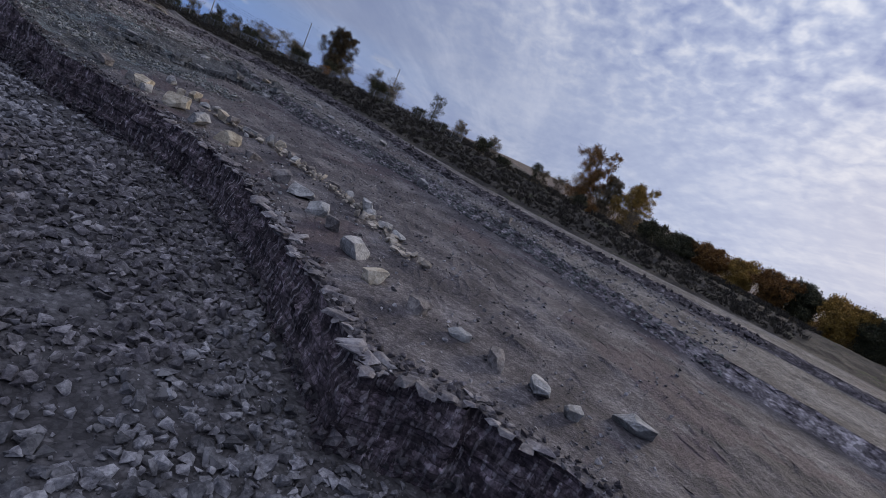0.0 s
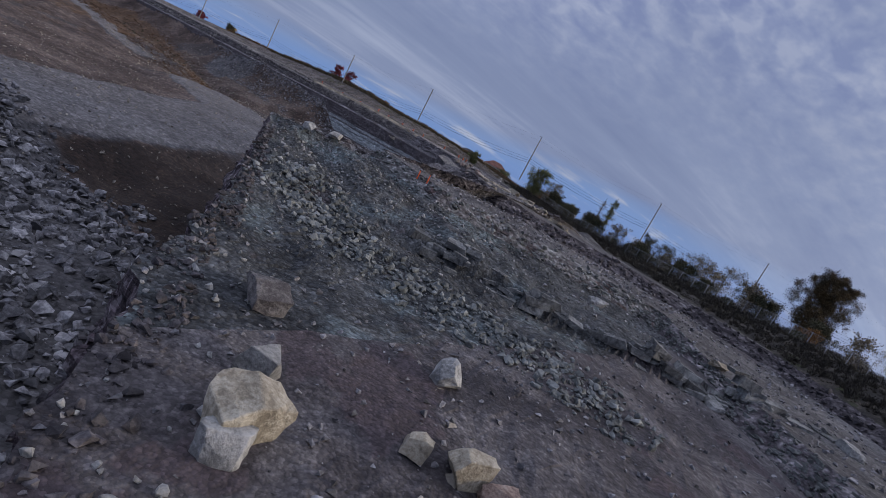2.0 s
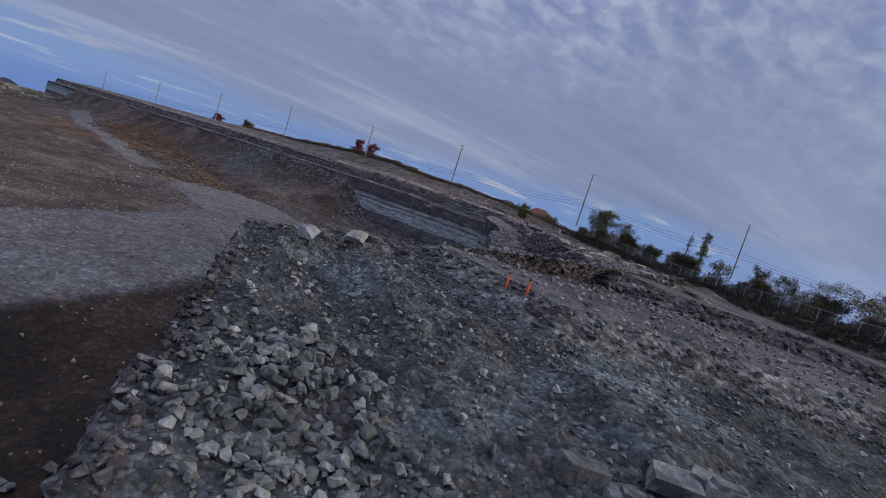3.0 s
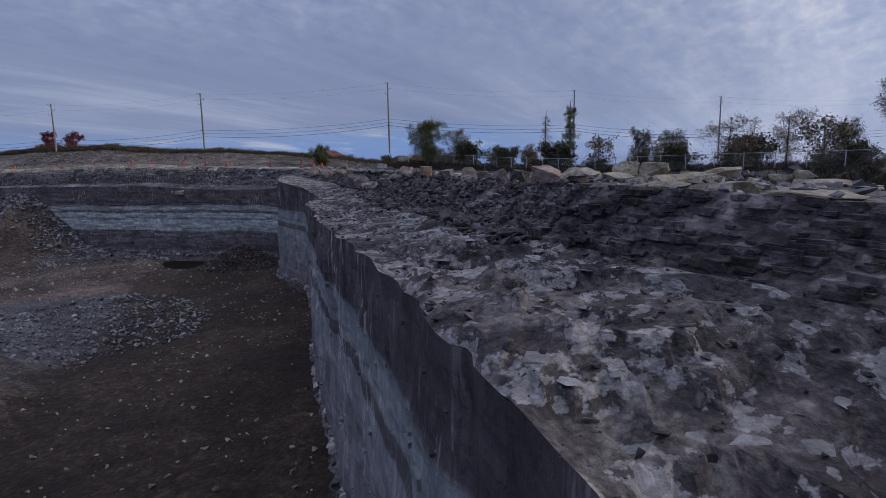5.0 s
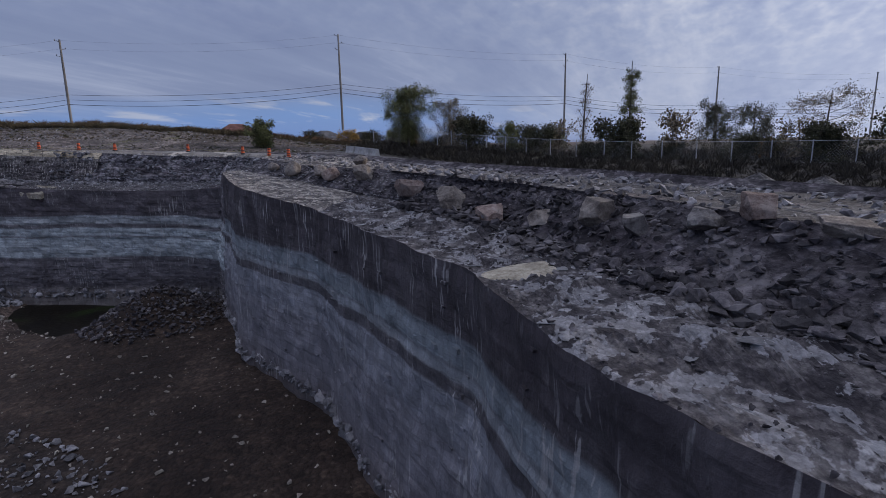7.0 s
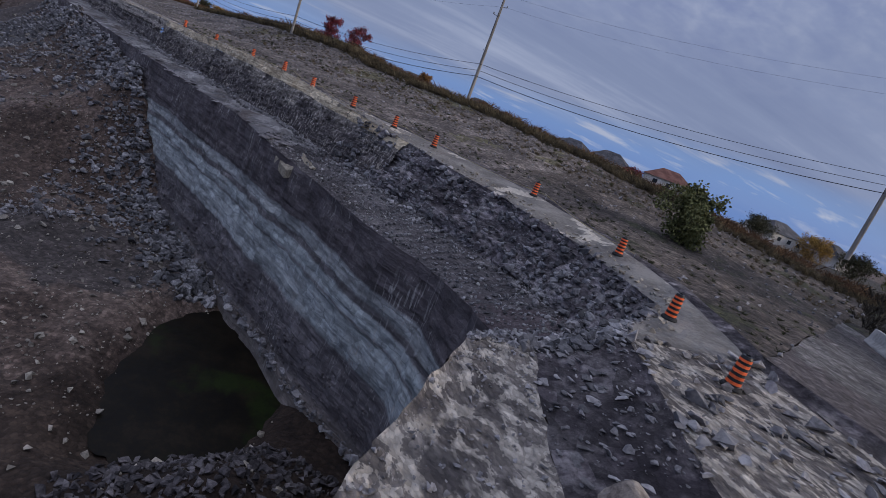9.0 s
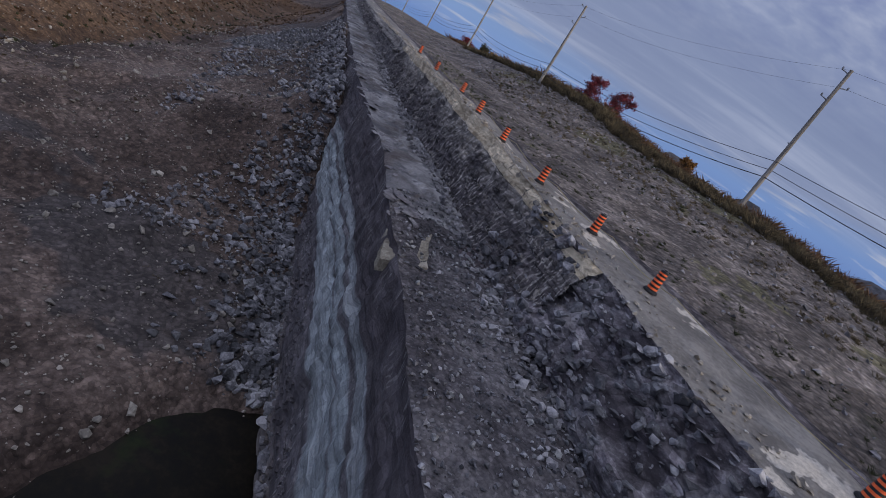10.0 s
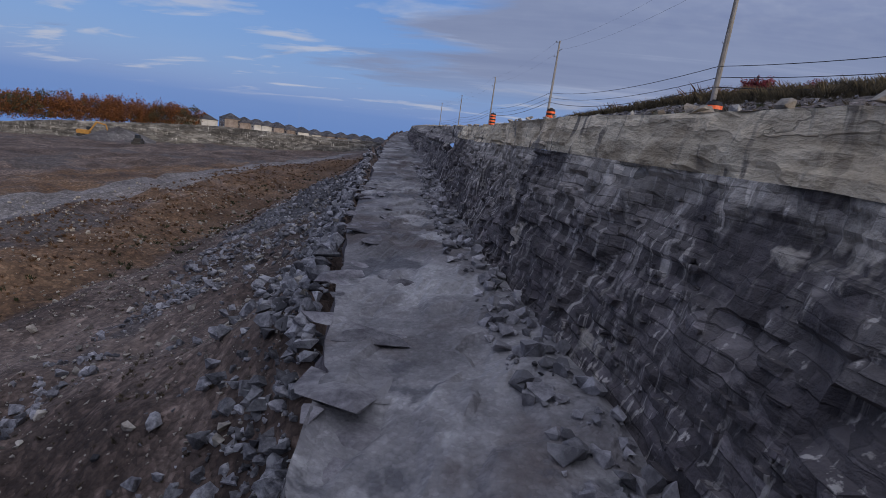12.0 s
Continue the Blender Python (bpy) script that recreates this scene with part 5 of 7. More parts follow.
for sel, mat, words in ((~dusk, STONE_BLUE, "loose blue-grey blasted gravel on the pit floor"), (dusk, STONE_DUSK, "dark purple-grey blasted gravel on the pit floor")):
    strewn("gravel", p[sel], sizes_of(r, sel.sum(), 0.07, 0.92, 3.6), CHIPS + CHIPS + STONES, mat, words, "gravel", 1)
p, r = on_floor(9000, -160, -58, 40, 125, 2, pit_side)
strewn("gravel", p, sizes_of(r, len(p), 0.06, 0.42, 4.0), CHIPS, STONE_PALE, "pale stones strewn on the brown pit floor", "gravel", 2)
p, r = on_floor(2600, -141, -119, 84, 106, 3, lambda x, y, q: pit_side(x, y, q) & (np.hypot((x + 132) * 0.8, y - 95) < 11))
strewn("gravel", p, sizes_of(r, len(p), 0.12, 0.6, 2.5), CHIPS, STONE_GREY, "spread of grey crushed stone on the pit floor", "gravel", 3)
p, r = on_floor(8000, -250, -150, 55, 124, 4, lambda x, y, q: pit_side(x, y, q) & (q.uniform(0, 1, len(x)) < 0.25 + 0.75 * np.exp(-to_line(np.stack([x, y], 1), FOOT_WEST) / 14)))
strewn("rubble", p, sizes_of(r, len(p), 0.08, 0.65, 3.2), CHIPS + STONES, STONE_PALE, "pale rubble strewn at the foot of the quarry face", "rubble", 4)
p, r = on_floor(1500, -240, -213, 85, 97, 6, lambda x, y, q: pit_side(x, y, q) & (np.hypot((x + 226) * 0.5, y - 91) < 5.5))
strewn("rubble", p, sizes_of(r, len(p), 0.15, 0.7, 2.0), CHIPS, STONE_GREY, "heap of pale grey crushed stone", "rubble", 6)
p, r = on_floor(2600, -152, -138, 115, 128, 7, lambda x, y, q: pit_side(x, y, q) & (np.hypot(x + 145, y - 121.5) < 6))
strewn("rubble", p, sizes_of(r, len(p), 0.15, 0.6, 2.0), CHIPS, STONE_DARK, "dark rubble heap in the corner of the pit", "rubble", 7)

p, r = scatter(1, 9000, 1, 12, 11)
strewn("rubble", p, sizes_of(r, len(p), 0.05, 0.40, 3.5), CHIPS, STONE_BLUE, "small broken stone over the ledge", "rubble", 11)
p, r = scatter(1, 2600, 1, 11.5, 12, 0.0, 0.05)
strewn("rubble", p, sizes_of(r, len(p), 0.06, 0.5, 2.8), CHIPS + STONES, STONE_DARK, "broken stone along the crumbling rim", "rubble", 12)
p, r = scatter(0, 2600, 1, 12, 13, 0.0, 0.35)
strewn("rubble", p, sizes_of(r, len(p), 0.15, 0.8, 2.6), CHIPS + STONES, STONE_DARK, "fallen dark rock at the foot of the face", "rubble", 13)
p, r = scatter(1, 17000, 7.6, 11.4, 14, 0.0, 0.8)
p = p[to_line(p, [(-59, 59.5), (-53, 60.5), (-48.5, 63.5), (-44, 67), (-39.5, 70)]) < 3.4 * r.uniform(0.25, 1.0, len(p))]
strewn("rubble", p, sizes_of(r, len(p), 0.10, 0.60, 1.9), STONES, STONE_HEAP, "heap of greenish-grey blasted rock on the ledge", "rubble", 14)
p, r = scatter(1, 6000, 9.0, 12, 18)
strewn("rubble", p, sizes_of(r, len(p), 0.05, 0.26, 3.0), CHIPS, STONE_GREEN, "fine greenish-grey gravel on the ledge corner", "rubble", 18)
ROW = np.array([(-41.2, 60.6), (-36.4, 57.4), (-32.4, 56.0), (-28.0, 55.0), (-23.6, 54.0), (-19.4, 50.6), (-14.6, 47.2), (-10.2, 43.4), (-6.6, 39.2), (-3.0, 35.5)])
r = np.random.default_rng(19)
f = r.uniform(0, len(ROW) - 1.001, 300)
flat_row = ROW[f.astype(int)] * (1 - f % 1)[:, None] + ROW[f.astype(int) + 1] * (f % 1)[:, None] + r.normal(0, 0.55, (300, 2))
strewn("rubble", np.c_[flat_row, np.full(300, 4.95)], sizes_of(r, 300, 0.18, 0.95, 1.6), SLABS + STONES, STONE_PALE, "line of broken pale slabs along the ledge", "rubble", 19, 0.25)
p, r = scatter(2, 2400, 1, 12, 15)
strewn("rubble", p, sizes_of(r, len(p), 0.08, 0.55, 2.6), CHIPS + STONES, STONE_GREEN, "pale broken rock along the low step", "rubble", 15)
p, r = scatter(3, 6000, 1, 13, 16)
strewn("rubble", p, sizes_of(r, len(p), 0.08, 0.55, 3.2), CHIPS, STONE_GREY, "scattered stone over the gravel bench", "rubble", 16)
p, r = scatter(4, 1500, 1, 14, 17)
strewn("rubble", p, sizes_of(r, len(p), 0.15, 0.9, 2.4), CHIPS + STONES, STONE_DARK, "dark rubble along the upper step", "rubble", 17)

p, r = scatter(1, 3600, 12, 18.6, 21)
strewn("rubble", p, sizes_of(r, len(p), 0.04, 0.24, 3.0), SLABS + CHIPS, STONE_DARK, "thin dark stone flakes on the slab ledge", "rubble", 21)
p, r = scatter(1, 1300, 14.4, 18.6, 22, 0.75, 1.0)
strewn("rubble", p, sizes_of(r, len(p), 0.12, 0.7, 2.4), STONES + SLABS, STONE_DARK, "fallen blocks at the foot of the rubble step", "rubble", 22)
p, r = scatter(2, 3000, 14.4, 18.6, 23)
strewn("rubble", p, sizes_of(r, len(p), 0.06, 0.46, 2.8), STONES + CHIPS + SLABS, STONE_DARK, "dark rubble bank of angular blocks", "rubble", 23)
p, r = scatter(3, 3000, 12, CORNER, 24)
strewn("rubble", p, sizes_of(r, len(p), 0.08, 0.6, 3.0), CHIPS + SLABS, STONE_GREY, "scattered stone between the boulders", "rubble", 24)

p, r = scatter(1, 5200, CORNER, 25.6, 31)
strewn("rubble", p, sizes_of(r, len(p), 0.04, 0.26, 3.4), CHIPS, STONE_BLUE, "small stone on the dusty bench", "rubble", 31)
p, r = scatter(1, 2600, CORNER, 30, 32, 0.72, 1.0)
strewn("rubble", p, sizes_of(r, len(p), 0.06, 0.42, 3.0), STONES + CHIPS, STONE_GREY, "rubble at the back of the bench", "rubble", 32)
p, r = scatter(2, 2600, CORNER, 25.3, 33)
strewn("rubble", p, sizes_of(r, len(p), 0.08, 0.55, 2.6), STONES + SLABS, STONE_BLUE, "loose grey blocks of the dark rubble slope", "rubble", 33)
p, r = scatter(3, 1600, CORNER, 31, 34, 0.0, 0.4)
strewn("rubble", p, sizes_of(r, len(p), 0.05, 0.30, 3.0), SLABS + CHIPS, STONE_PALE, "pale stone flakes along the road edge", "rubble", 34)
p, r = scatter(6, 5200, CORNER, 31, 35)
strewn("rubble", p, sizes_of(r, len(p), 0.05, 0.42, 4.0), CHIPS, STONE_GREY, "grey stones on the berm", "rubble", 35)
p, r = scatter(5, 1800, CORNER, 31, 36)
strewn("rubble", p, sizes_of(r, len(p), 0.05, 0.34, 3.6), CHIPS, STONE_GREY, "grey stones beside the road", "rubble", 36)
p, r = scatter(0, 2600, 12, 31, 37, 0.0, 0.06)
strewn("rubble", p, sizes_of(r, len(p), 0.15, 0.9, 2.6), STONES + CHIPS, STONE_GREY, "fallen blocks along the foot of the quarry face", "rubble", 37)

p, r = scatter(1, 1500, 18.6, CORNER, 25)
strewn("rubble", p, sizes_of(r, len(p), 0.04, 0.18, 3.0), SLABS + CHIPS, STONE_GREY, "small stone flakes on the pale corner ledge", "rubble", 25)
p, r = scatter(2, 1800, 18.6, CORNER + 0.4, 26)
strewn("rubble", p, sizes_of(r, len(p), 0.05, 0.34, 3.0), SLABS, STONE_GREY, "broken stone below the corner of the road", "rubble", 26)

p, r = on_floor(2400, -290, -172, 55, 95, 8, lambda x, y, q: to_line(np.stack([x, y], 1), DITCH) < 6)
strewn("rubble", p, sizes_of(r, len(p), 0.08, 0.55, 3.0), CHIPS, STONE_PALE, "pale stones along the ditch", "rubble", 8)

# ---------------------------------------------------------------- boulders


def drop(x, y, default=12.0):
    """Height of the land under a place."""
    hit, place, *_ = scene.ray_cast(bpy.context.evaluated_depsgraph_get(), Vector((x, y, 400.0)), Vector((0, 0, -1)))
    return place.z if hit else default


B_GREY = material("boulder_grey", ((0.190, 0.188, 0.182), (0.325, 0.320, 0.310), (0.480, 0.468, 0.448)), 1.1, 0.9, 0.8, 7.0, None, 0, None, None, 0.2)
B_BUFF = material("boulder_buff", ((0.235, 0.200, 0.148), (0.385, 0.335, 0.258), (0.550, 0.495, 0.395)), 1.1, 0.9, 0.8, 7.0, None, 0, None, None, 0.2)
B_DARK = material("boulder_dark", ((0.08, 0.07, 0.07), (0.155, 0.14, 0.135), (0.26, 0.24, 0.225)), 1.1, 0.9, 0.8, 7.0, None, 0, None, None, 0.2)
B_PINK = material("boulder_pink", ((0.15, 0.105, 0.09), (0.27, 0.20, 0.17), (0.38, 0.31, 0.27)), 1.1, 0.9, 0.8, 7.0, None, 0, None, None, 0.2)
B_TAN = material("boulder_tan", ((0.12, 0.100, 0.088), (0.215, 0.184, 0.160), (0.34, 0.298, 0.260)), 1.1, 0.9, 0.8, 7.0, None, 0, None, None, 0.3)
LOOK = {"t": (B_TAN, "weathered tan-grey boulder"), "g": (B_GREY, "pale grey angular limestone boulder"), "b": (B_BUFF, "buff yellow limestone boulder"), "d": (B_DARK, "dark grey weathered boulder"), "p": (B_PINK, "rounded pinkish granite boulder")}
bpy.context.view_layer.update()


def boulders(rows, group, where, round_=0.3, size=1.0):
    for k, (x, y, w, d, h, look_) in enumerate(rows):
        mat, words = LOOK[look_]
        shape, dims = round(x * 1031 + y * 733) % 9973, (w * size, d * size, h * size)
        bm = split_mesh(shape, [1.12 * c for c in dims]) if round_ < 0.2 else boulder_mesh(shape, (dims[0] * 1.25, dims[1] * 1.25, dims[2] * 1.35), round_)
        ob = part("boulder", bm, mat)
        tagged(ob, words + " " + where, "boulder", group)
        stand(ob, (x, y, drop(x, y)), (k * 2.4) % 6.28, 0.12 * math.sin(k * 1.7), 0.10 * h * size)


boulders([(-44.2, 54.2, 1.9, 1.5, 1.2, "d"), (-39.8, 52.9, 1.5, 1.2, 1.0, "g"), (-37.4, 51.8, 2.0, 1.7, 1.4, "b"), (-36.4, 51.0, 1.3, 1.1, 0.8, "g"), (-32.4, 50.3, 2.1, 1.9, 1.5, "b"),
          (-28.6, 48.6, 2.4, 1.9, 1.3, "g"), (-24.6, 47.0, 1.8, 2.3, 1.2, "b"), (-21.2, 45.2, 1.6, 1.2, 0.8, "d"), (-16.8, 41.8, 1.8, 1.3, 1.2, "d"), (-14.0, 39.8, 2.2, 1.6, 0.9, "g")],
         "boulders along the rim", "on the quarry rim", 0.08)
boulders([(-11.2, 37.3, 1.9, 1.3, 1.1, "g"), (-9.4, 34.8, 1.7, 1.1, 1.0, "d"), (-6.8, 32.2, 2.7, 2.0, 1.1, "g"), (-4.2, 29.0, 1.9, 1.2, 0.7, "b"), (-1.4, 27.4, 1.5, 1.2, 0.8, "d"),
          (1.1, 26.6, 1.4, 0.9, 0.5, "g"), (3.4, 25.4, 1.9, 1.0, 0.7, "d"), (5.6, 24.4, 1.5, 1.3, 0.9, "g"), (7.2, 23.6, 1.1, 0.9, 0.6, "g"), (10.8, 25.6, 2.2, 1.6, 0.8, "g")],
         "boulders along the rim", "on the quarry rim", 0.06)
boulders([(-40.2, 60.2, 1.5, 1.1, 1.0, "g"), (-36.4, 56.4, 0.9, 0.8, 0.7, "b"), (-35.4, 57.6, 1.7, 1.3, 1.0, "b"), (-34.4, 58.2, 1.1, 0.9, 0.7, "p"), (-33.0, 56.0, 1.2, 0.9, 0.7, "g"),
          (-32.2, 57.2, 1.0, 1.0, 0.7, "g"), (-30.0, 55.2, 1.6, 1.4, 1.2, "b"), (-28.8, 54.9, 1.3, 0.9, 0.8, "d"), (-26.6, 55.0, 1.9, 0.8, 0.6, "g"), (-26.0, 53.6, 1.2, 0.8, 0.5, "d"),
          (-24.6, 53.0, 0.8, 0.8, 0.5, "b"), (-24.2, 54.6, 1.3, 0.9, 1.0, "g")],
         "second row of boulders", "in a row on the ledge", 0.06)
boulders([(-22.6, 54.0, 1.2, 1.0, 0.7, "b"), (-20.4, 51.8, 1.5, 1.0, 0.7, "d"), (-19.2, 49.9, 1.3, 0.9, 0.6, "g"), (-17.5, 50.4, 1.2, 0.9, 0.6, "d"), (-14.3, 48.6, 1.3, 1.2, 0.6, "d"),
          (-12.2, 46.6, 1.1, 0.8, 0.6, "g"), (-9.6, 44.2, 1.6, 1.2, 1.2, "g"), (-9.0, 43.2, 1.1, 0.9, 0.8, "g"), (-7.2, 41.3, 1.3, 0.9, 0.6, "g"), (-5.6, 40.0, 1.2, 1.0, 0.7, "g"), (-25.8, 52.6, 0.7, 0.6, 0.4, "g")],
         "second row of boulders", "in a row on the ledge", 0.06)
boulders([(-71.0, 63.6, 1.4, 1.0, 0.7, "g"), (-72.7, 66.6, 1.5, 1.0, 0.7, "g"), (-43.5, 89.0, 1.7, 1.2, 0.6, "b"), (-40.5, 84.0, 1.2, 1.0, 0.6, "g"), (-30, 86, 1.5, 1.0, 0.7, "g"),
          (-35, 92, 2.4, 1.4, 0.8, "g"), (-20, 84, 1.6, 1.2, 0.7, "g"), (-52, 84, 1.5, 1.2, 0.8, "g"), (-10, 70.5, 1.6, 1.4, 1.1, "g"), (2, 64, 1.6, 1.2, 0.9, "d")],
         "loose boulders on the benches", "lying on the gravel bench", 0.15)
boulders([(-122.7, 120.4, 2.4, 2.0, 1.4, "t"), (-117.7, 117.1, 2.3, 1.9, 1.3, "p"), (-114.2, 114.6, 2.2, 2.0, 1.4, "t"),
          (-111.3, 112.7, 1.7, 1.5, 1.2, "p"), (-109.0, 111.2, 1.2, 1.0, 0.8, "t"), (-106.7, 109.6, 1.5, 1.3, 1.3, "t"), (-105.3, 108.4, 1.4, 1.1, 1.0, "d"), (-103.5, 107.4, 1.6, 1.2, 0.9, "d"), (-102.2, 107.0, 1.2, 1.0, 1.0, "p")],
         "boulder row on the plateau", "in a row above the rubble", 0.15, 0.72)
boulders([(-100.6, 105.6, 2.0, 1.1, 0.8, "t"), (-99.4, 104.8, 1.5, 1.1, 0.9, "t"), (-97.9, 103.7, 2.0, 1.5, 1.2, "p"), (-94.2, 100.8, 1.5, 1.3, 1.0, "d"), (-91.3, 98.6, 1.4, 1.2, 1.1, "p"),
          (-89.7, 97.3, 1.2, 1.0, 0.8, "t"), (-88.4, 96.3, 1.4, 1.1, 1.0, "d"), (-86.9, 95.2, 1.4, 1.2, 0.9, "d"), (-85.2, 93.8, 1.7, 1.4, 1.2, "p"), (-83.8, 93.1, 1.1, 0.9, 0.8, "d")],
         "boulder row on the plateau", "in a row above the rubble", 0.15, 0.60)
boulders([(-133.8, 124.7, 1.3, 1.0, 0.8, "t"), (-130.6, 123.0, 1.7, 1.4, 1.3, "t"), (-127.3, 122.2, 1.6, 1.2, 0.9, "t"), (-125.9, 121.3, 1.4, 1.3, 1.0, "p"), (-123.9, 122.0, 1.3, 1.1, 0.9, "t")],
         "boulder row on the plateau", "on the ledge near the quarry corner", 0.39, 0.78)


def quarry_slab(x, y, z, w, d, h, turn):
    bm = split_mesh(round(x * 517 + y * 311) % 9973, (w * 1.15, d * 1.2, h * 1.3))
    ob = part("stone_slab", bm, B_BUFF)
    tagged(ob, "long buff limestone slab lying on the rubble", "stone slab", "pale slabs")
    return stand(ob, (x, y, z), turn, 0, 0.1)


for x, y, w, d, h, turn in ((-94.6, 102.8, 1.6, 0.7, 0.35, 0.7), (-81.0, 95.0, 2.0, 0.9, 0.32, 0.75), (-77.5, 97.5, 2.2, 0.9, 0.32, 0.3), (-84.5, 99.5, 2.0, 0.9, 0.3, 1.0), (-107.9, 105.9, 3.0, 2.2, 0.16, 0.72), (-83.6, 93.0, 1.3, 0.8, 0.26, -0.5), (-81.0, 91.9, 1.7, 0.7, 0.24, -0.75), (-79.2, 90.3, 1.2, 0.8, 0.30, -0.5), (-77.4, 89.5, 1.6, 0.7, 0.22, -0.25), (-75.4, 88.7, 1.3, 0.9, 0.28, 0.1)):
    quarry_slab(x, y, drop(x, y), w, d, h, turn)

edge_rnd = random.Random(77)
for k in range(26):
    f = k / 25
    x, y = -88.2 + 13.8 * f + edge_rnd.uniform(-0.3, 0.3), 98.3 + 4.6 * f + edge_rnd.uniform(-0.45, 0.45)
    quarry_slab(x, y, drop(x, y), edge_rnd.uniform(0.6, 1.5), edge_rnd.uniform(0.5, 1.0), edge_rnd.uniform(0.2, 0.55), 0.32 + edge_rnd.uniform(-0.4, 0.4))

# ---------------------------------------------------------------- drums, rope, poles and cables
r = np.random.default_rng(9)
talus = spaced(0, 0.4, 25.4, 31)
talus = talus[(r.uniform(0, 1, 5600) ** 1.25 * (len(talus) - 1)).astype(int)]
p = along(0, talus) + np.c_[r.normal(0, 0.25, (5600, 2)), np.zeros(5600)] - np.outer(0.1 + np.minimum(r.exponential(1.25, 5600), 6), (-0.37, 0.93, 0))
p[:, 2] = floor_height(p[:, 0], p[:, 1])
strewn("rubble", p, sizes_of(r, len(p), 0.12, 0.85, 2.4), STONES + CHIPS, STONE_BLUE, "bank of blue-grey angular blocks below the bench", "rubble", 9)
p, r = on_floor(16000, -260, -160, 60, 122, 10, lambda x, y, q: pit_side(x, y, q) & (q.uniform(0, 1, len(x)) < 0.3 + 0.7 * smooth_step(0.5, 0.62, value_noise(np.stack([x, y, 0 * x], 1) * 0.13, 77))))
strewn("gravel", p, sizes_of(r, len(p), 0.04, 0.34, 3.6), CHIPS, STONE_PALE, "pale small stones over the brown dirt slope", "gravel", 10)
p, r = on_floor(17000, -222, -152, 84, 124, 54, pit_side)
strewn("gravel", p, sizes_of(r, len(p), 0.03, 0.20, 3.0), CHIPS[:4], STONE_PALE, "fine pale stone chips over the dirt of the pit", "gravel", 54)
clumps = lambda x, y: value_noise(np.stack([x, y, 0 * x], 1) * 0.22, 78)
p, r = on_floor(16000, -216, -172, 84, 120, 38, lambda x, y, q: pit_side(x, y, q) & (to_line(np.stack([x, y], 1), FOOT_WEST) < 12) & (clumps(x, y) > 0.60 + 0.1 * q.uniform(-1, 1, len(x))))
strewn("rubble", p, sizes_of(r, len(p), 0.08, 0.7, 3.0), STONES + CHIPS, STONE_GREY, "clusters of grey stones on the dirt slope", "rubble", 38)
DRUMS = [(-147.2, 135.1), (-155.6, 135.4), (-161.8, 131.1), (-165.0, 129.2), (-167.9, 126.8), (-173.6, 124.6), (-177.0, 122.6), (-186.3, 120.4), (-193.3, 116.9), (-203.0, 113.2), (-140.7, 131.9), (-137.0, 130.3)]
drum = traffic_drum()
spots = [(x, y, drop(x, y)) for x, y in DRUMS]
for k, (x, y, z) in enumerate(spots):
    m = pose(x, y, z, 0, 0, 37 * k)
    if k:
        copy_thing(drum, m)
    else:
        drum.matrix_basis = m
ROPE = paint("yellow_rope", (0.35, 0.30, 0.16), 0.8)
rope = tagged(new("rope"), "thin pale rope strung low along the road side", "rope")
for (x0, y0, z0), (x1, y1, z1) in zip(spots[:9], spots[1:10]):
    bm = bmesh.new()
    ends = [Vector((x + 0.15, y + 0.75, z + 0.30)) for x, y, z in ((x0, y0, z0), (x1, y1, z1))]
    tube(bm, [tuple(ends[0].lerp(ends[1], k / 8) - Vector((0, 0, 0.18 * 4 * (k / 8) * (1 - k / 8)))) for k in range(9)], [0.013] * 9, 5)
    part("rope_span", bm, ROPE, rope)
for x, y, z in spots[:10]:
    bm = bmesh.new()
    tube(bm, [(x + 0.15, y + 0.75, z - 0.2), (x + 0.15, y + 0.75, z + 0.33)], [0.012, 0.010], 6)
    part("stake", bm, GALV, rope)

for x, y in ((-65.6, 71.9), (-64.4, 72.2)):
    marker = tagged(new("marker_post"), "thin orange plastic marker post on the rock ledge", "marker post", "orange marker posts")
    bm = bmesh.new()
    tube(bm, [(0, 0, -0.1), (0, 0, 0.75)], [0.06, 0.05], 8)
    part("post", bm, ORANGE, marker)
    part("cap", turned([(0.06, 0.75), (0.065, 0.78), (0.03, 0.84)], 8), BLACK, marker)
    stand(marker, (x, y, drop(x, y)), 0, 0.05)

POLES = [(-432, 44, 25.0), (-370, 69, 26.0), (-315, 91, 28.0), (-265.6, 110.0, 29.5), (-218.6, 125.8, 28.7), (-190.1, 144.2, 30.2), (-158.5, 169.8, 32.1), (-127.3, 200.0, 30.6), (-100.0, 224.0, 29.0), (-66.0, 252.0, 28.5)]
HIGH = 14.5
line_turn = math.atan2(16, -32)
for x, y, top in POLES:
    stand(power_pole(HIGH), (x, y, top - HIGH), line_turn + math.pi / 2)
for (x0, y0, t0), (x1, y1, t1) in zip(POLES, POLES[1:]):
    across = Vector((y1 - y0, -(x1 - x0), 0)).normalized()
    for off, down, sag, thick in ((0.5, 0.2, 0.9, 0.007), (-0.5, 1.2, 0.9, 0.007), (0.15, 7.9, 0.8, 0.024), (-0.1, 8.6, 0.9, 0.024), (0.12, 9.3, 1.0, 0.034)):
        cable(Vector((x0, y0, t0 - down)) + across * off, Vector((x1, y1, t1 - down)) + across * off, sag, thick, "dark overhead cable between the power poles")


# ---------------------------------------------------------------- fence on the bank
FENCE_GREY = paint("pale_galvanised_wire", (0.34, 0.345, 0.36), 0.5)


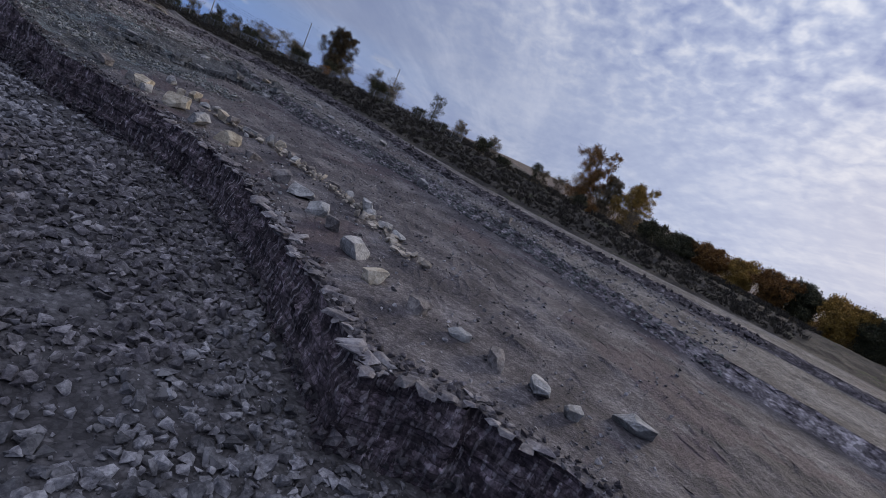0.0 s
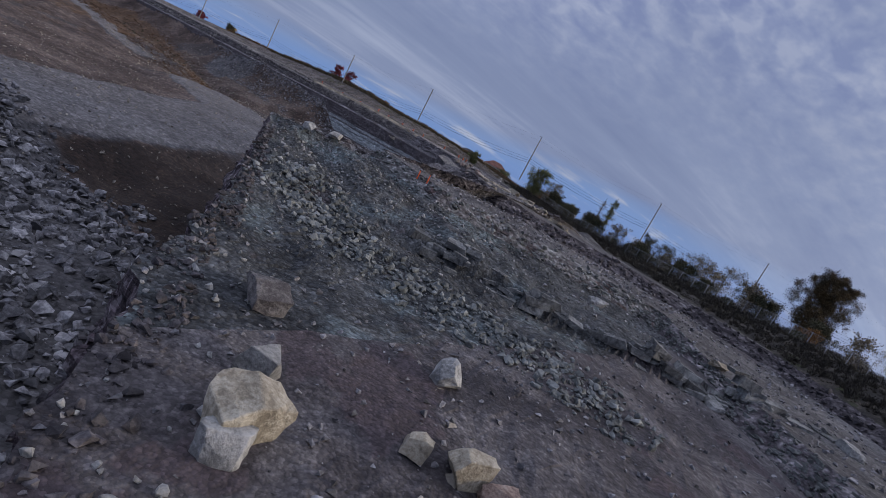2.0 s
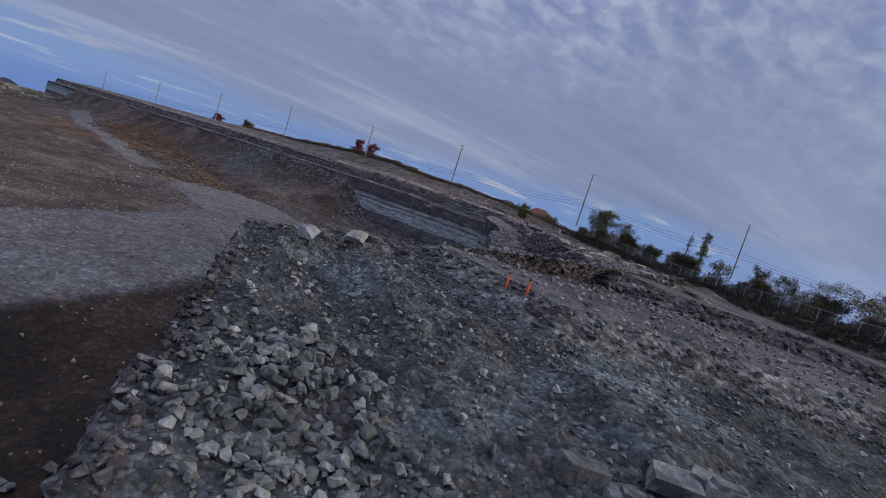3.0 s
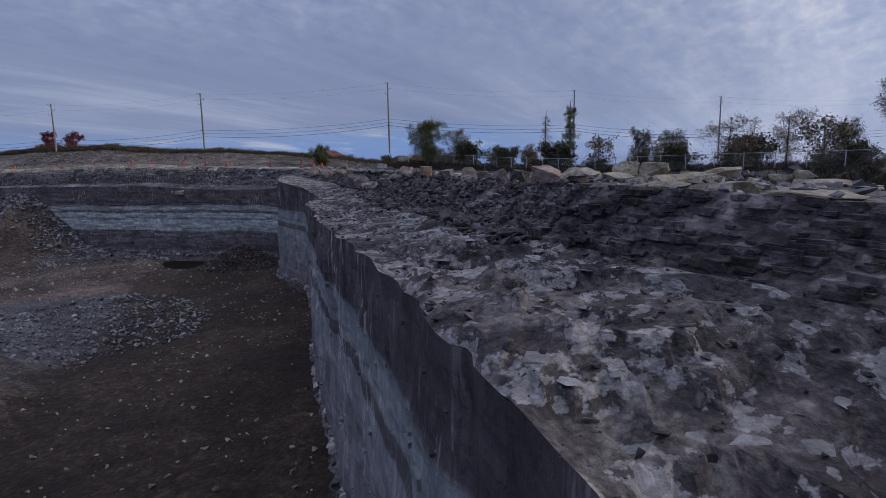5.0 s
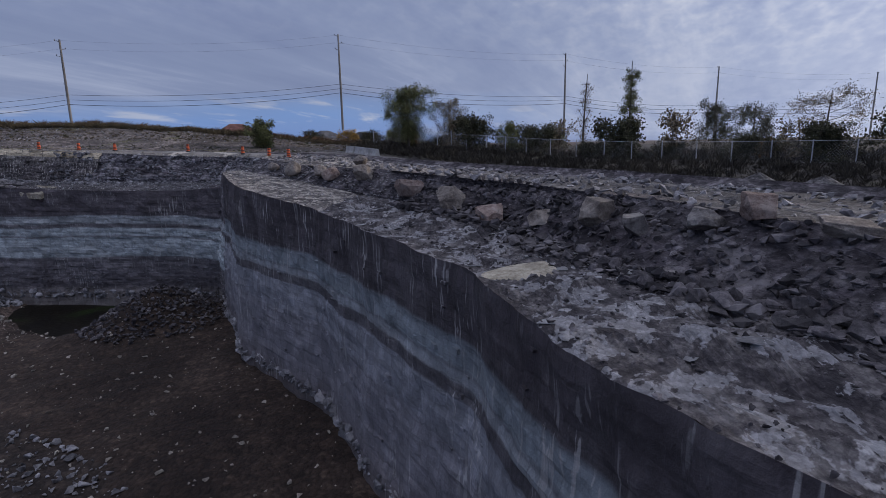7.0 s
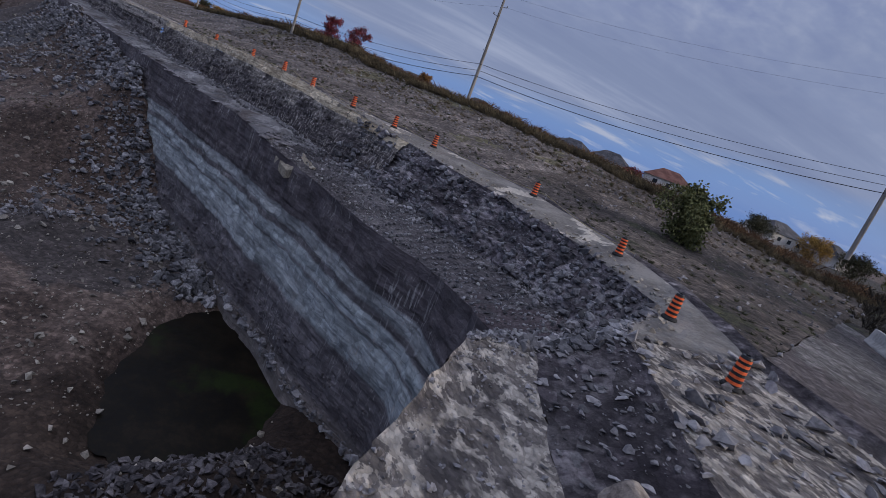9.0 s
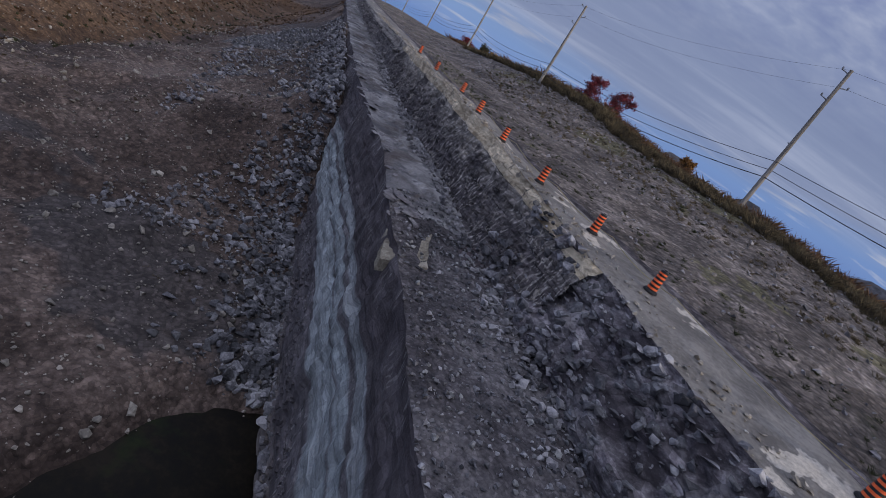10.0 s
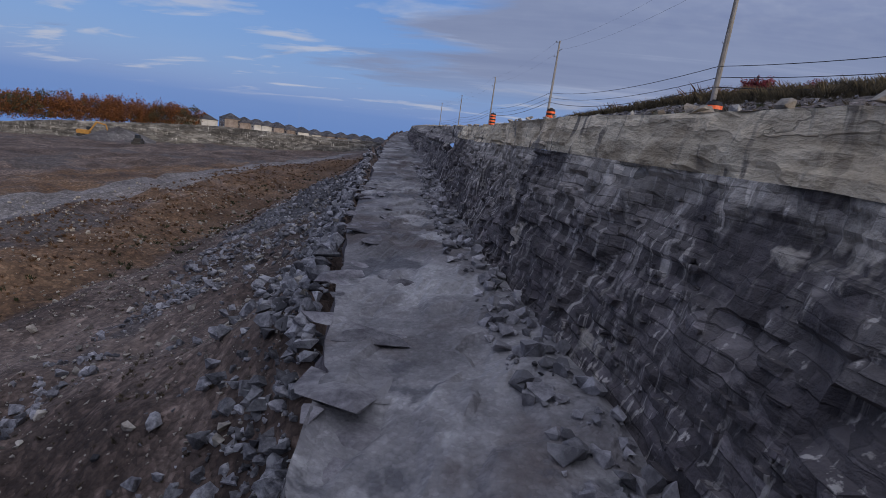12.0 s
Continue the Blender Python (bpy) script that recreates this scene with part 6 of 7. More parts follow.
def chain_fence(first, last, step):
    root = tagged(new("chain_link_fence"), "grey chain-link fence with steel posts on the bank", "fence")
    s = spaced(7, step, first, last)
    feet = spot(7, s, np.zeros(len(s)))
    for f in feet:
        bm = turned([(0.05, -0.3), (0.05, 1.95), (0.065, 1.96), (0.04, 2.02)], 8)
        bmesh.ops.translate(bm, verts=bm.verts, vec=tuple(f))
        part("post", bm, FENCE_GREY, root)
    for a, b in zip(feet, feet[1:]):
        a, b = Vector(a), Vector(b)
        up = Vector((0, 0, 1))
        bm = bmesh.new()
        tube(bm, [tuple(a + up * 1.92), tuple(b + up * 1.92)], [0.022, 0.022], 6)
        part("rail", bm, FENCE_GREY, root)
        bm = bmesh.new()
        for k in range(-9, 13):
            for way in (1, -1):
                f0, f1 = k / 12, k / 12 + 0.62 * way
                lo, hi = 0.0, 1.9
                ends = []
                for f, h in ((f0, lo), (f1, hi)):
                    ends.append((f, h))
                (fa, ha), (fb, hb) = ends
                cut = []
                for f, h in ends:
                    if f < 0 or f > 1:
                        g = (0 if f < 0 else 1)
                        if abs(fb - fa) < 1e-6:
                            break
                        h = ha + (g - fa) / (fb - fa) * (hb - ha)
                        f = g
                    cut.append((f, min(max(h, lo), hi)))
                if len(cut) == 2 and abs(cut[0][1] - cut[1][1]) > 0.1:
                    tube(bm, [tuple(a.lerp(b, f) + up * h) for f, h in cut], [0.005, 0.005], 3)
        part("wire_mesh", bm, FENCE_GREY, root)
    return root


chain_fence(5.0, 20.6, 3.0)


# ---------------------------------------------------------------- trees
def plant(ob, x, y, sink=0.2, turn=0.0):
    return stand(ob, (x, y, drop(x, y)), turn, 0, sink)


bpy.context.view_layer.update()
plant(tree("oak_tree", "big dark brown-green autumn tree beyond the fence", 17.5, 5.4, 1, None, LEAF_OAK, 0.3, 60, 130, 0.022, 0.12), -66.5, 175.0)
plant(tree("poplar_tree", "slim half-bare poplar with green top leaves", 12.0, 1.5, 2, None, LEAF_GREEN, 0.17, 16, 110, 0.014, 0.08, "column", 0.25), -110.7, 157.6)
plant(tree("poplar_tree", "slim nearly bare poplar beside a power pole", 11.0, 1.5, 3, None, LEAF_DRY, 0.15, 4, 110, 0.014, 0.08, "column", 0.6), -116.5, 161.0)
plant(tree("tree", "leafy green-yellow tree by the fence corner", 9.6, 3.7, 4, None, LEAF_GREEN, 0.20, 46, 90, 0.022, 0.14), -140.6, 160.0)
plant(tree("tree", "tan half-bare tree by the fence corner", 7.6, 2.9, 5, None, LEAF_DRY, 0.17, 24, 80, 0.02, 0.12, "round", 0.2), -135.5, 163.0)
plant(tree("bush", "round dark green bush on the berm", 3.6, 2.0, 6, None, LEAF_GREEN, 0.3, 16, 50, 0.02, 0.05, category="bush"), -153.5, 145.0)
for k, (x, y, h, w, mat, words) in enumerate((
        (-101.5, 164.5, 6.5, 3.0, LEAF_DARK, "dark round tree behind the fence"), (-97.5, 166.0, 6.0, 3.0, LEAF_DARK, "dark round tree behind the fence"), (-126.0, 162.0, 4.2, 2.2, LEAF_GREEN, "small green tree behind the fence"),
        (-120.5, 164.0, 3.4, 1.8, LEAF_GREEN, "small green bush behind the fence"), (-90.0, 168.0, 7.5, 4.0, LEAF_DRY, "bare grey-brown tree behind the fence"), (-82.5, 167.0, 8.0, 3.6, LEAF_DRY, "thin brown tree behind the fence"),
        (-76.0, 166.0, 6.0, 3.5, LEAF_DARK, "dark shrubby tree behind the fence"), (-49.0, 164.0, 8.5, 3.6, LEAF_DRY, "bare brown tree behind the fence"), (-42.0, 165.0, 8.0, 4.0, LEAF_DRY, "thin brown tree behind the fence"),
        (-29.0, 167.0, 9.5, 3.0, LEAF_DARK, "dark slender tree on the bank"), (-20.0, 168.0, 5.0, 2.5, LEAF_DRY, "brown bush on the bank"), (-8.0, 169.0, 5.5, 3.0, LEAF_DRY, "brown bush on the bank"),
        (7.0, 168.0, 5.5, 2.4, LEAF_DARK, "dark small tree on the bank"), (15.0, 168.0, 5.0, 2.6, LEAF_DRY, "brown bush on the bank"))):
    plant(tree("tree", words, h * 1.1, w, 20 + k, None, mat, 0.20, 20, 60, 0.018, 0.10, "round", 0.35 if mat is LEAF_DRY else 0.05), x, y)
bush_rnd = random.Random(9)
for kind, mat, bare_, words in ((0, LEAF_DARK, 0.0, "dark leafless-looking shrub behind the fence"), (1, LEAF_DRY, 0.25, "thin brown shrub behind the fence"), (2, LEAF_RUST, 0.1, "rust-brown shrub behind the fence"), (3, LEAF_DARK, 0.1, "low dark thicket behind the fence")):
    first_bush = None
    for s_ in np.linspace(2.2 + 0.27 * kind, 19.6, (15, 13, 4, 15)[kind]):
        q = spot(7, np.array([s_ + bush_rnd.uniform(-0.3, 0.3)]), np.array([bush_rnd.uniform(0.012, 0.06)]))[0]
        m = Matrix.Translation((q[0], q[1], q[2] - 0.2)) @ Euler((0, 0, bush_rnd.uniform(0, 6.3))).to_matrix().to_4x4() @ Matrix.Scale(bush_rnd.uniform(0.7, 1.35), 4)
        if first_bush is None:
            first_bush = tree("bush", words, (2.8, 3.6, 2.6, 2.2)[kind], (1.9, 1.6, 1.6, 2.4)[kind], 200 + kind, None, mat, 0.26, (12, 5, 9, 14)[kind], 50, 0.018, 0.04, "round", bare_, "bush")
            first_bush["group"] = "shrubs along the fence"
            first_bush.matrix_basis = m
        else:
            copy_thing(first_bush, m)
for k, (x, y, top, base, w, mat, words) in enumerate((
        (23.0, 168.0, 27.5, 2.0, 6.0, LEAF_RUST, "tall rust-brown autumn tree beyond the bank"), (30.0, 169.0, 22.0, 2.0, 3.6, LEAF_DRY, "half-bare brown autumn tree"), (37.0, 166.0, 22.5, 3.0, 5.2, LEAF_GOLD, "golden autumn tree beyond the bank"),
        (55.0, 160.5, 14.0, 1.5, 3.0, LEAF_RUST, "reddish-orange small autumn tree"), (64.0, 157.0, 5.5, 0.0, 3.0, LEAF_DRY, "brown bush beyond the bank"), (71.0, 154.0, 4.5, -1.0, 3.0, LEAF_DARK, "dark bush beyond the bank"),
        (79.0, 150.0, 6.5, -1.0, 3.2, LEAF_DRY, "bare brown tree beyond the bank"), (84.0, 148.0, 8.0, -1.5, 4.0, LEAF_GOLD, "golden-brown autumn tree beyond the bank"), (90.0, 144.0, 7.5, -1.0, 4.2, LEAF_RUST, "rust-brown autumn tree beyond the bank"),
        (96.5, 140.0, 9.0, -1.5, 4.6, LEAF_DARK, "dark autumn tree beyond the bank"), (103.0, 135.0, 9.5, -2.0, 5.0, LEAF_DARK, "dark autumn tree beyond the bank"), (112.0, 128.0, 10.0, -2.0, 5.0, LEAF_RUST, "rust-brown autumn tree beyond the bank"),
        (33.0, 121.0, 13.6, 5.0, 3.2, LEAF_DARK, "dark brown thicket tree behind the bank"), (40.0, 121.0, 13.6, 5.0, 3.2, LEAF_DARK, "dark brown thicket tree behind the bank"), (46.0, 119.0, 13.9, 5.0, 3.6, LEAF_RUST, "rust-brown thicket tree behind the bank"), (52.0, 116.0, 14.2, 5.0, 3.4, LEAF_GOLD, "golden thicket tree behind the bank"), (57.0, 111.0, 14.6, 5.0, 3.6, LEAF_RUST, "rust-brown thicket tree behind the bank"),
        (62.0, 109.0, 15.2, 5.0, 3.6, LEAF_DARK, "dark brown thicket tree behind the bank"), (67.0, 105.0, 15.0, 5.0, 3.8, LEAF_GOLD, "golden thicket tree behind the bank"), (72.0, 101.0, 15.4, 5.0, 3.8, LEAF_DARK, "dark brown thicket tree behind the bank"), (78.0, 98.0, 15.6, 5.0, 4.0, LEAF_RUST, "rust-brown thicket tree behind the bank"))):
    z = min(drop(x, y), base + 3.0)
    ob = tree("tree", words, (top - z) * 1.12, w * 1.25, 60 + k, None, mat, 0.46, 34, 90, 0.02, 0.10)
    stand(ob, (x, y, z), 0.7 * k, 0, 0.3)


# ---------------------------------------------------------------- scrub and weeds
DRY_GRASS = leaf_mat("dry_grass", (0.055, 0.042, 0.024), (0.12, 0.092, 0.05), (0.22, 0.175, 0.10))
RUST_GRASS = leaf_mat("rust_grass", (0.07, 0.036, 0.018), (0.14, 0.075, 0.036), (0.23, 0.135, 0.07))
WEED = leaf_mat("green_weed", (0.024, 0.032, 0.012), (0.05, 0.06, 0.022), (0.095, 0.10, 0.045))
DARK_SCRUB = leaf_mat("dark_scrub", (0.022, 0.018, 0.014), (0.045, 0.038, 0.028), (0.09, 0.076, 0.055))


def weeds(line, count, first, last, v0, v1, low, high, mat, label, seed, per=22, blade=0.05):
    p, r = scatter(line, count, first, last, seed, v0, v1)
    return scrub("scrub", p, sizes_of(r, count, low, high, 1.6), mat, label, "scrub", seed, blade, per)


weeds(6, 5200, 1, CORNER, 0.10, 1.0, 0.2, 0.9, DARK_SCRUB, "dark dead weeds covering the bank", 41, 34, 0.03)
weeds(7, 2600, 1, CORNER, 0.02, 0.12, 0.3, 1.3, DARK_SCRUB, "dark scrub behind the fence", 42, 46, 0.03)
weeds(7, 700, 1, CORNER, 0.02, 0.10, 0.3, 1.0, DRY_GRASS, "tall dry grass behind the fence", 43, 40, 0.025)
weeds(6, 2600, CORNER, 31, 0.78, 1.0, 0.2, 0.8, DRY_GRASS, "dry brown weeds along the crest of the berm", 44, 60, 0.010)
weeds(7, 1800, CORNER, 31.5, 0.0, 0.06, 0.3, 1.2, RUST_GRASS, "rust-brown scrub behind the berm", 45, 50, 0.014)
weeds(5, 900, CORNER, 30, 0.0, 0.5, 0.05, 0.20, WEED, "green weeds along the road side", 46, 60, 0.010)
weeds(6, 260, CORNER, 30, 0.0, 0.8, 0.06, 0.26, WEED, "green weed clumps on the berm", 47, 110, 0.010)
weeds(6, 2200, CORNER, 30, 0.0, 0.95, 0.06, 0.30, DRY_GRASS, "dry brown weeds on the berm", 48, 50, 0.010)
p, r = on_floor(9000, -310, -178, 46, 100, 51, lambda x, y, q: (to_line(np.stack([x, y], 1), DITCH) > 2.5) & (to_line(np.stack([x, y], 1), DITCH) < 16) & (y < 78 + 0.1 * (x + 210) + 6))
scrub("scrub", p, sizes_of(r, len(p), 0.10, 0.36, 1.5), RUST_GRASS, "rust-brown dry grass on the pit floor", "scrub", 51, 0.05, 30)
p, r = on_floor(5200, -216, -168, 84, 122, 53, lambda x, y, q: pit_side(x, y, q) & (clumps(x + 37, y) > 0.66 + 0.08 * q.uniform(-1, 1, len(x))))
scrub("scrub", p, sizes_of(r, len(p), 0.05, 0.18, 1.5), DRY_GRASS, "dry brown weeds in patches on the dirt slope", "scrub", 53, 0.02, 30)
p, r = on_floor(1500, -290, -175, 58, 92, 52, lambda x, y, q: to_line(np.stack([x, y], 1), DITCH) < 4)
scrub("scrub", p, sizes_of(r, len(p), 0.12, 0.45, 1.5), WEED, "dark green weeds in the ditch", "scrub", 52, 0.04, 34)


# ---------------------------------------------------------------- water in the pit corner
WATER = material("murky_water", ((0.005, 0.004, 0.003), (0.009, 0.007, 0.004), (0.018, 0.013, 0.008)), 0.5, 0.5, 0.02, 3.0, [((0.016, 0.026, 0.006), 0.22, 0.52, 0.10)])


def pond(cx, cy, rx, ry, z):
    bm = bmesh.new()
    rim_ = [bm.verts.new((cx + rx * math.cos(a) * (1 + 0.30 * noise.noise(Vector((math.cos(a) * 2.5, math.sin(a) * 2.5, 4)))), cy + ry * math.sin(a) * (1 + 0.25 * noise.noise(Vector((math.cos(a), math.sin(a), 9)))), z)) for a in np.linspace(0, 2 * math.pi, 48, endpoint=False)]
    bm.faces.new(rim_)
    return tagged(part("water", bm, WATER), "dark murky pool with green algae in the pit", "water", "", "structure")


WATER.node_tree.nodes["Principled BSDF"].inputs["Specular IOR Level"].default_value = 0.12
pond(-156.6, 120.8, 8.6, 5.4, -1.3)

# ---------------------------------------------------------------- the far side of the quarry
FAR_FACE = material("far_face", ((0.060, 0.057, 0.054), (0.120, 0.114, 0.108), (0.204, 0.198, 0.186)), 0.12, 0.95, 0.6, 0.8, None, 0, (0.42, 0.41, 0.39), gravel=[(0.5, 0.4)], warp=(1, 1, 3.0))
FAR_WALL = [(-262, -118, -14, -7.0), (-290, -88, -11, -5.0), (-309, -68, -9.2, -3.3), (-321, -59, -7.8, -1.1), (-346, -35, -6.6, 1.6), (-359, -20, -5.6, 2.8), (-381, 17, -2.4, 3.4), (-392, 38, -1.5, 4.4), (-425, 62, -1.0, 5.0)]


def far_side():
    pts = np.array(FAR_WALL, float)
    t = np.linspace(0, len(pts) - 1, 260)
    line = np.stack([np.interp(t, np.arange(len(pts)), pts[:, k]) for k in range(4)], 1)
    line[:, :2] += np.stack([fbm(np.stack([t * 2, 0 * t, 0 * t], 1), 3, 81), fbm(np.stack([t * 2, 0 * t + 5, 0 * t], 1), 3, 82)], 1) * 2.0
    rows = 14
    verts = []
    out = np.array([-0.86, -0.5])
    for k in range(rows):
        f = k / (rows - 1)
        p = np.c_[line[:, :2], line[:, 2] - 1.5 + (line[:, 3] - line[:, 2] + 1.5) * f]
        step = 1.4 * np.floor(f * 5) / 5 + 0.7 * fbm(p * 0.22, 3, 83) * (0 < k < rows - 1)
        verts.append(p + np.c_[out[0] * step, out[1] * step, 0 * step])
    verts = np.stack(verts, 1).reshape(-1, 3)
    sheet("far_face", verts, grid_faces(len(t), rows), FAR_FACE, "pale layered face on the far side of the quarry", "rock face")
    top = np.c_[line[:, :2] + out * 1.4, line[:, 3]]
    rows, verts = 10, []
    for k in range(rows):
        far = 300 * (k / (rows - 1)) ** 1.4
        p = top + np.c_[np.full(len(t), -0.80 * far), np.full(len(t), -0.60 * far), np.full(len(t), -0.060 * far)]
        p[:, 2] += 0.5 * fbm(p * 0.05, 3, 84) * (k > 0)
        verts.append(p)
    sheet("far_land", np.stack(verts, 1).reshape(-1, 3), grid_faces(len(t), rows), BANK, "weedy ground above the far quarry face", "ground")


far_side()
bpy.context.view_layer.update()
BRICK = material("house_brick", ((0.20, 0.16, 0.14), (0.27, 0.22, 0.19), (0.34, 0.29, 0.26)), 0.6, 0.9, 0.3, 5.0, None, 0, None, None, 0.15)
SIDING = material("pale_siding", ((0.46, 0.44, 0.41), (0.56, 0.54, 0.51), (0.64, 0.62, 0.6)), 0.5, 0.85, 0.2, 5.0, None, 0, None, None, 0.15)
SHINGLE = material("roof_shingle", ((0.035, 0.035, 0.04), (0.06, 0.06, 0.068), (0.10, 0.10, 0.11)), 0.7, 0.95, 0.4, 5.0, None, 0, None, None, 0.25)
RED_ROOF = material("red_brown_roof", ((0.11, 0.05, 0.042), (0.16, 0.075, 0.062), (0.21, 0.11, 0.09)), 0.7, 0.95, 0.4, 5.0)
GLASS = paint("window_glass", (0.03, 0.035, 0.045), 0.12, 0.0)
TRIM_WHITE = paint("white_trim", (0.66, 0.65, 0.63), 0.6)


def house(w, d, h, roof_high, wall_mat, roof_mat, label):
    root = tagged(new("house"), label, "house")
    body = part("wall", boxed(-w / 2, -d / 2, -2.0, w / 2, d / 2, h), wall_mat, root)
    bm = bmesh.new()
    e = 0.45
    base = [bm.verts.new(c) for c in ((-w / 2 - e, -d / 2 - e, h), (w / 2 + e, -d / 2 - e, h), (w / 2 + e, d / 2 + e, h), (-w / 2 - e, d / 2 + e, h))]
    r0, r1 = bm.verts.new((-w * 0.18, 0, h + roof_high)), bm.verts.new((w * 0.18, 0, h + roof_high))
    for f in ((base[0], base[1], r1, r0), (base[1], base[2], r1), (base[2], base[3], r0, r1), (base[3], base[0], r0), tuple(base[::-1])):
        bm.faces.new(f)
    part("roof", bm, roof_mat, root)
    for side in (-1, 1):
        y = side * (d / 2 + 0.03)
        for x, z in ((-w * 0.28, h * 0.66), (w * 0.02, h * 0.66), (w * 0.30, h * 0.66), (-w * 0.28, h * 0.20), (w * 0.30, h * 0.20)):
            win = part("window", boxed(x - 0.75, y - 0.04, z, x + 0.75, y + 0.04, z + 1.3), TRIM_WHITE, body)
            part("pane", boxed(x - 0.62, y - 0.06, z + 0.12, x + 0.62, y + 0.06, z + 1.18), GLASS, root)
        part("door", boxed(-0.45, y - 0.05, 0.0, 0.5, y + 0.05, 2.1), roof_mat, body)
    return root


row = 0
for px, (x, y, ridge, w) in enumerate(((-424.5, -98.5, 3.2, 9), (-432.0, -89.5, 2.8, 11), (-439.8, -79.0, 4.6, 10), (-444.0, -73.0, 3.4, 9), (-447.8, -67.6, 3.2, 10), (-451.0, -63.0, 3.0, 9), (-454.0, -58.2, 2.9, 10),
                                         (-457.5, -52.5, 2.4, 9), (-461.0, -46.5, 2.0, 10), (-464.5, -40.0, 1.6, 9), (-468.0, -33.5, 1.6, 10), (-471.5, -26.5, 1.8, 9), (-474.5, -20.0, 1.9, 10), (-477.5, -13.5, 1.9, 9), (-481.0, -6.0, 1.8, 10))):
    pale = px % 4 in (0, 1)
    ob = house(w, 9.0, 5.6, 2.9, SIDING if pale else BRICK, SHINGLE, "two-storey suburban house with %s walls and a dark hip roof" % ("pale" if pale else "brown brick"))
    ob["group"] = "houses on the far rim"
    stand(ob, (x, y, ridge + 1.0 - 8.5), 1.05 + 0.12 * math.sin(px * 2.1))
for k, (x, y, top, w, wall_mat, roof_mat, words) in enumerate(((-259.5, 208.7, 20.2, 11, SIDING, SHINGLE, "pale house with a dark roof behind the berm"), (-252.5, 217.0, 20.6, 11, SIDING, SHINGLE, "pale house with a dark roof behind the berm"),
                                                               (-242.0, 229.0, 21.4, 12, SIDING, RED_ROOF, "pale house with a red-brown roof behind the berm"), (-284.0, 188.0, 21.5, 10, BRICK, SHINGLE, "brown brick house behind the berm"),
                                                               (-305.0, 172.0, 22.0, 11, BRICK, SHINGLE, "brown brick house behind the berm"), (-222.0, 250.0, 19.0, 12, SIDING, SHINGLE, "white house with a dark roof among trees"), (-212.0, 258.0, 18.5, 10, SIDING, SHINGLE, "white house with a dark roof among trees"))):
    ob = house(w, 9.0, 5.4, 2.8, wall_mat, roof_mat, words)
    ob["group"] = "houses behind the berm"
    stand(ob, (x, y, top - 8.2), 0.5 + 0.2 * k)

# woods on the far rim
LEAF_WOODS = leaf_mat("leaves_woods", (0.085, 0.034, 0.013), (0.20, 0.075, 0.024), (0.34, 0.14, 0.045))
rnd = np.random.default_rng(91)
ends, cols = [], []
for k in range(250):
    f = rnd.uniform(-0.55, 1.0)
    x, y = -367 + f * (-60) + rnd.normal(0, 5), -149 + f * 54 + rnd.normal(0, 5)
    base, top = -10 + 4 * f, 3.0 + 2.4 * f + rnd.normal(0, 1.3)
    for _ in range(9):
        z = rnd.uniform(0.25, 1.0)
        ends.append((x + rnd.normal(0, 1.9), y + rnd.normal(0, 1.9), base + (top - base) * z, 1.7))
ends = np.array(ends)
for name, mat, words, sel in (("woods", LEAF_WOODS, "dark rust-brown autumn woods on the far rim", slice(0, 1900)), ("woods", LEAF_DARK, "dark brown-green woods on the far rim", slice(1900, None))):
    v, t = leaf_cloud(rnd, ends[sel], 26, 0.8)
    sheet(name, v, t, mat, words, "woods", "stuff")

# red and mixed trees beyond the berm
for k, (x, y, top, w, mat, words) in enumerate(((-251.9, 135.7, 26.2, 2.6, LEAF_RED, "small crimson maple beyond the berm"), (-250.8, 141.4, 25.8, 2.6, LEAF_RED, "small crimson maple beyond the berm"), (-232, 152, 19.6, 1.5, LEAF_RUST, "small orange tree beyond the berm"),
                                                (-240, 215, 18.5, 3.0, LEAF_RED, "dull red tree beside the houses"), (-226, 222, 19.0, 4.5, LEAF_GREEN, "green tree behind the berm"), (-212, 230, 18.5, 4.0, LEAF_DARK, "dark tree behind the berm"),
                                                (-200, 232, 18.5, 4.0, LEAF_GOLD, "golden tree beside the road"), (-188, 226, 18.0, 4.0, LEAF_DARK, "dark tree beside the road"), (-176, 218, 17.5, 3.5, LEAF_GREEN, "green tree beside the road"),
                                                (-166, 205, 17.5, 3.5, LEAF_DARK, "dark tree beside the road"), (-332, 108, 20.5, 3.0, LEAF_DARK, "dark tree near the power line"), (-345, 112, 20.0, 3.0, LEAF_GOLD, "golden tree near the power line"), (-360, 98, 20.0, 3.0, LEAF_RED, "red tree near the power line"))):
    z = drop(x, y)
    stand(tree("tree", words, max(top - z, 3.0), w, 120 + k, None, mat, 0.34, 16, 55, 0.02, 0.08), (x, y, z), k, 0, 0.2)

# ---------------------------------------------------------------- concrete barriers on the ramp
CONCRETE = material("concrete", ((0.26, 0.255, 0.25), (0.36, 0.352, 0.345), (0.45, 0.44, 0.43)), 0.6, 0.9, 0.4, 6.0, None, 0, (0.22, 0.21, 0.2))


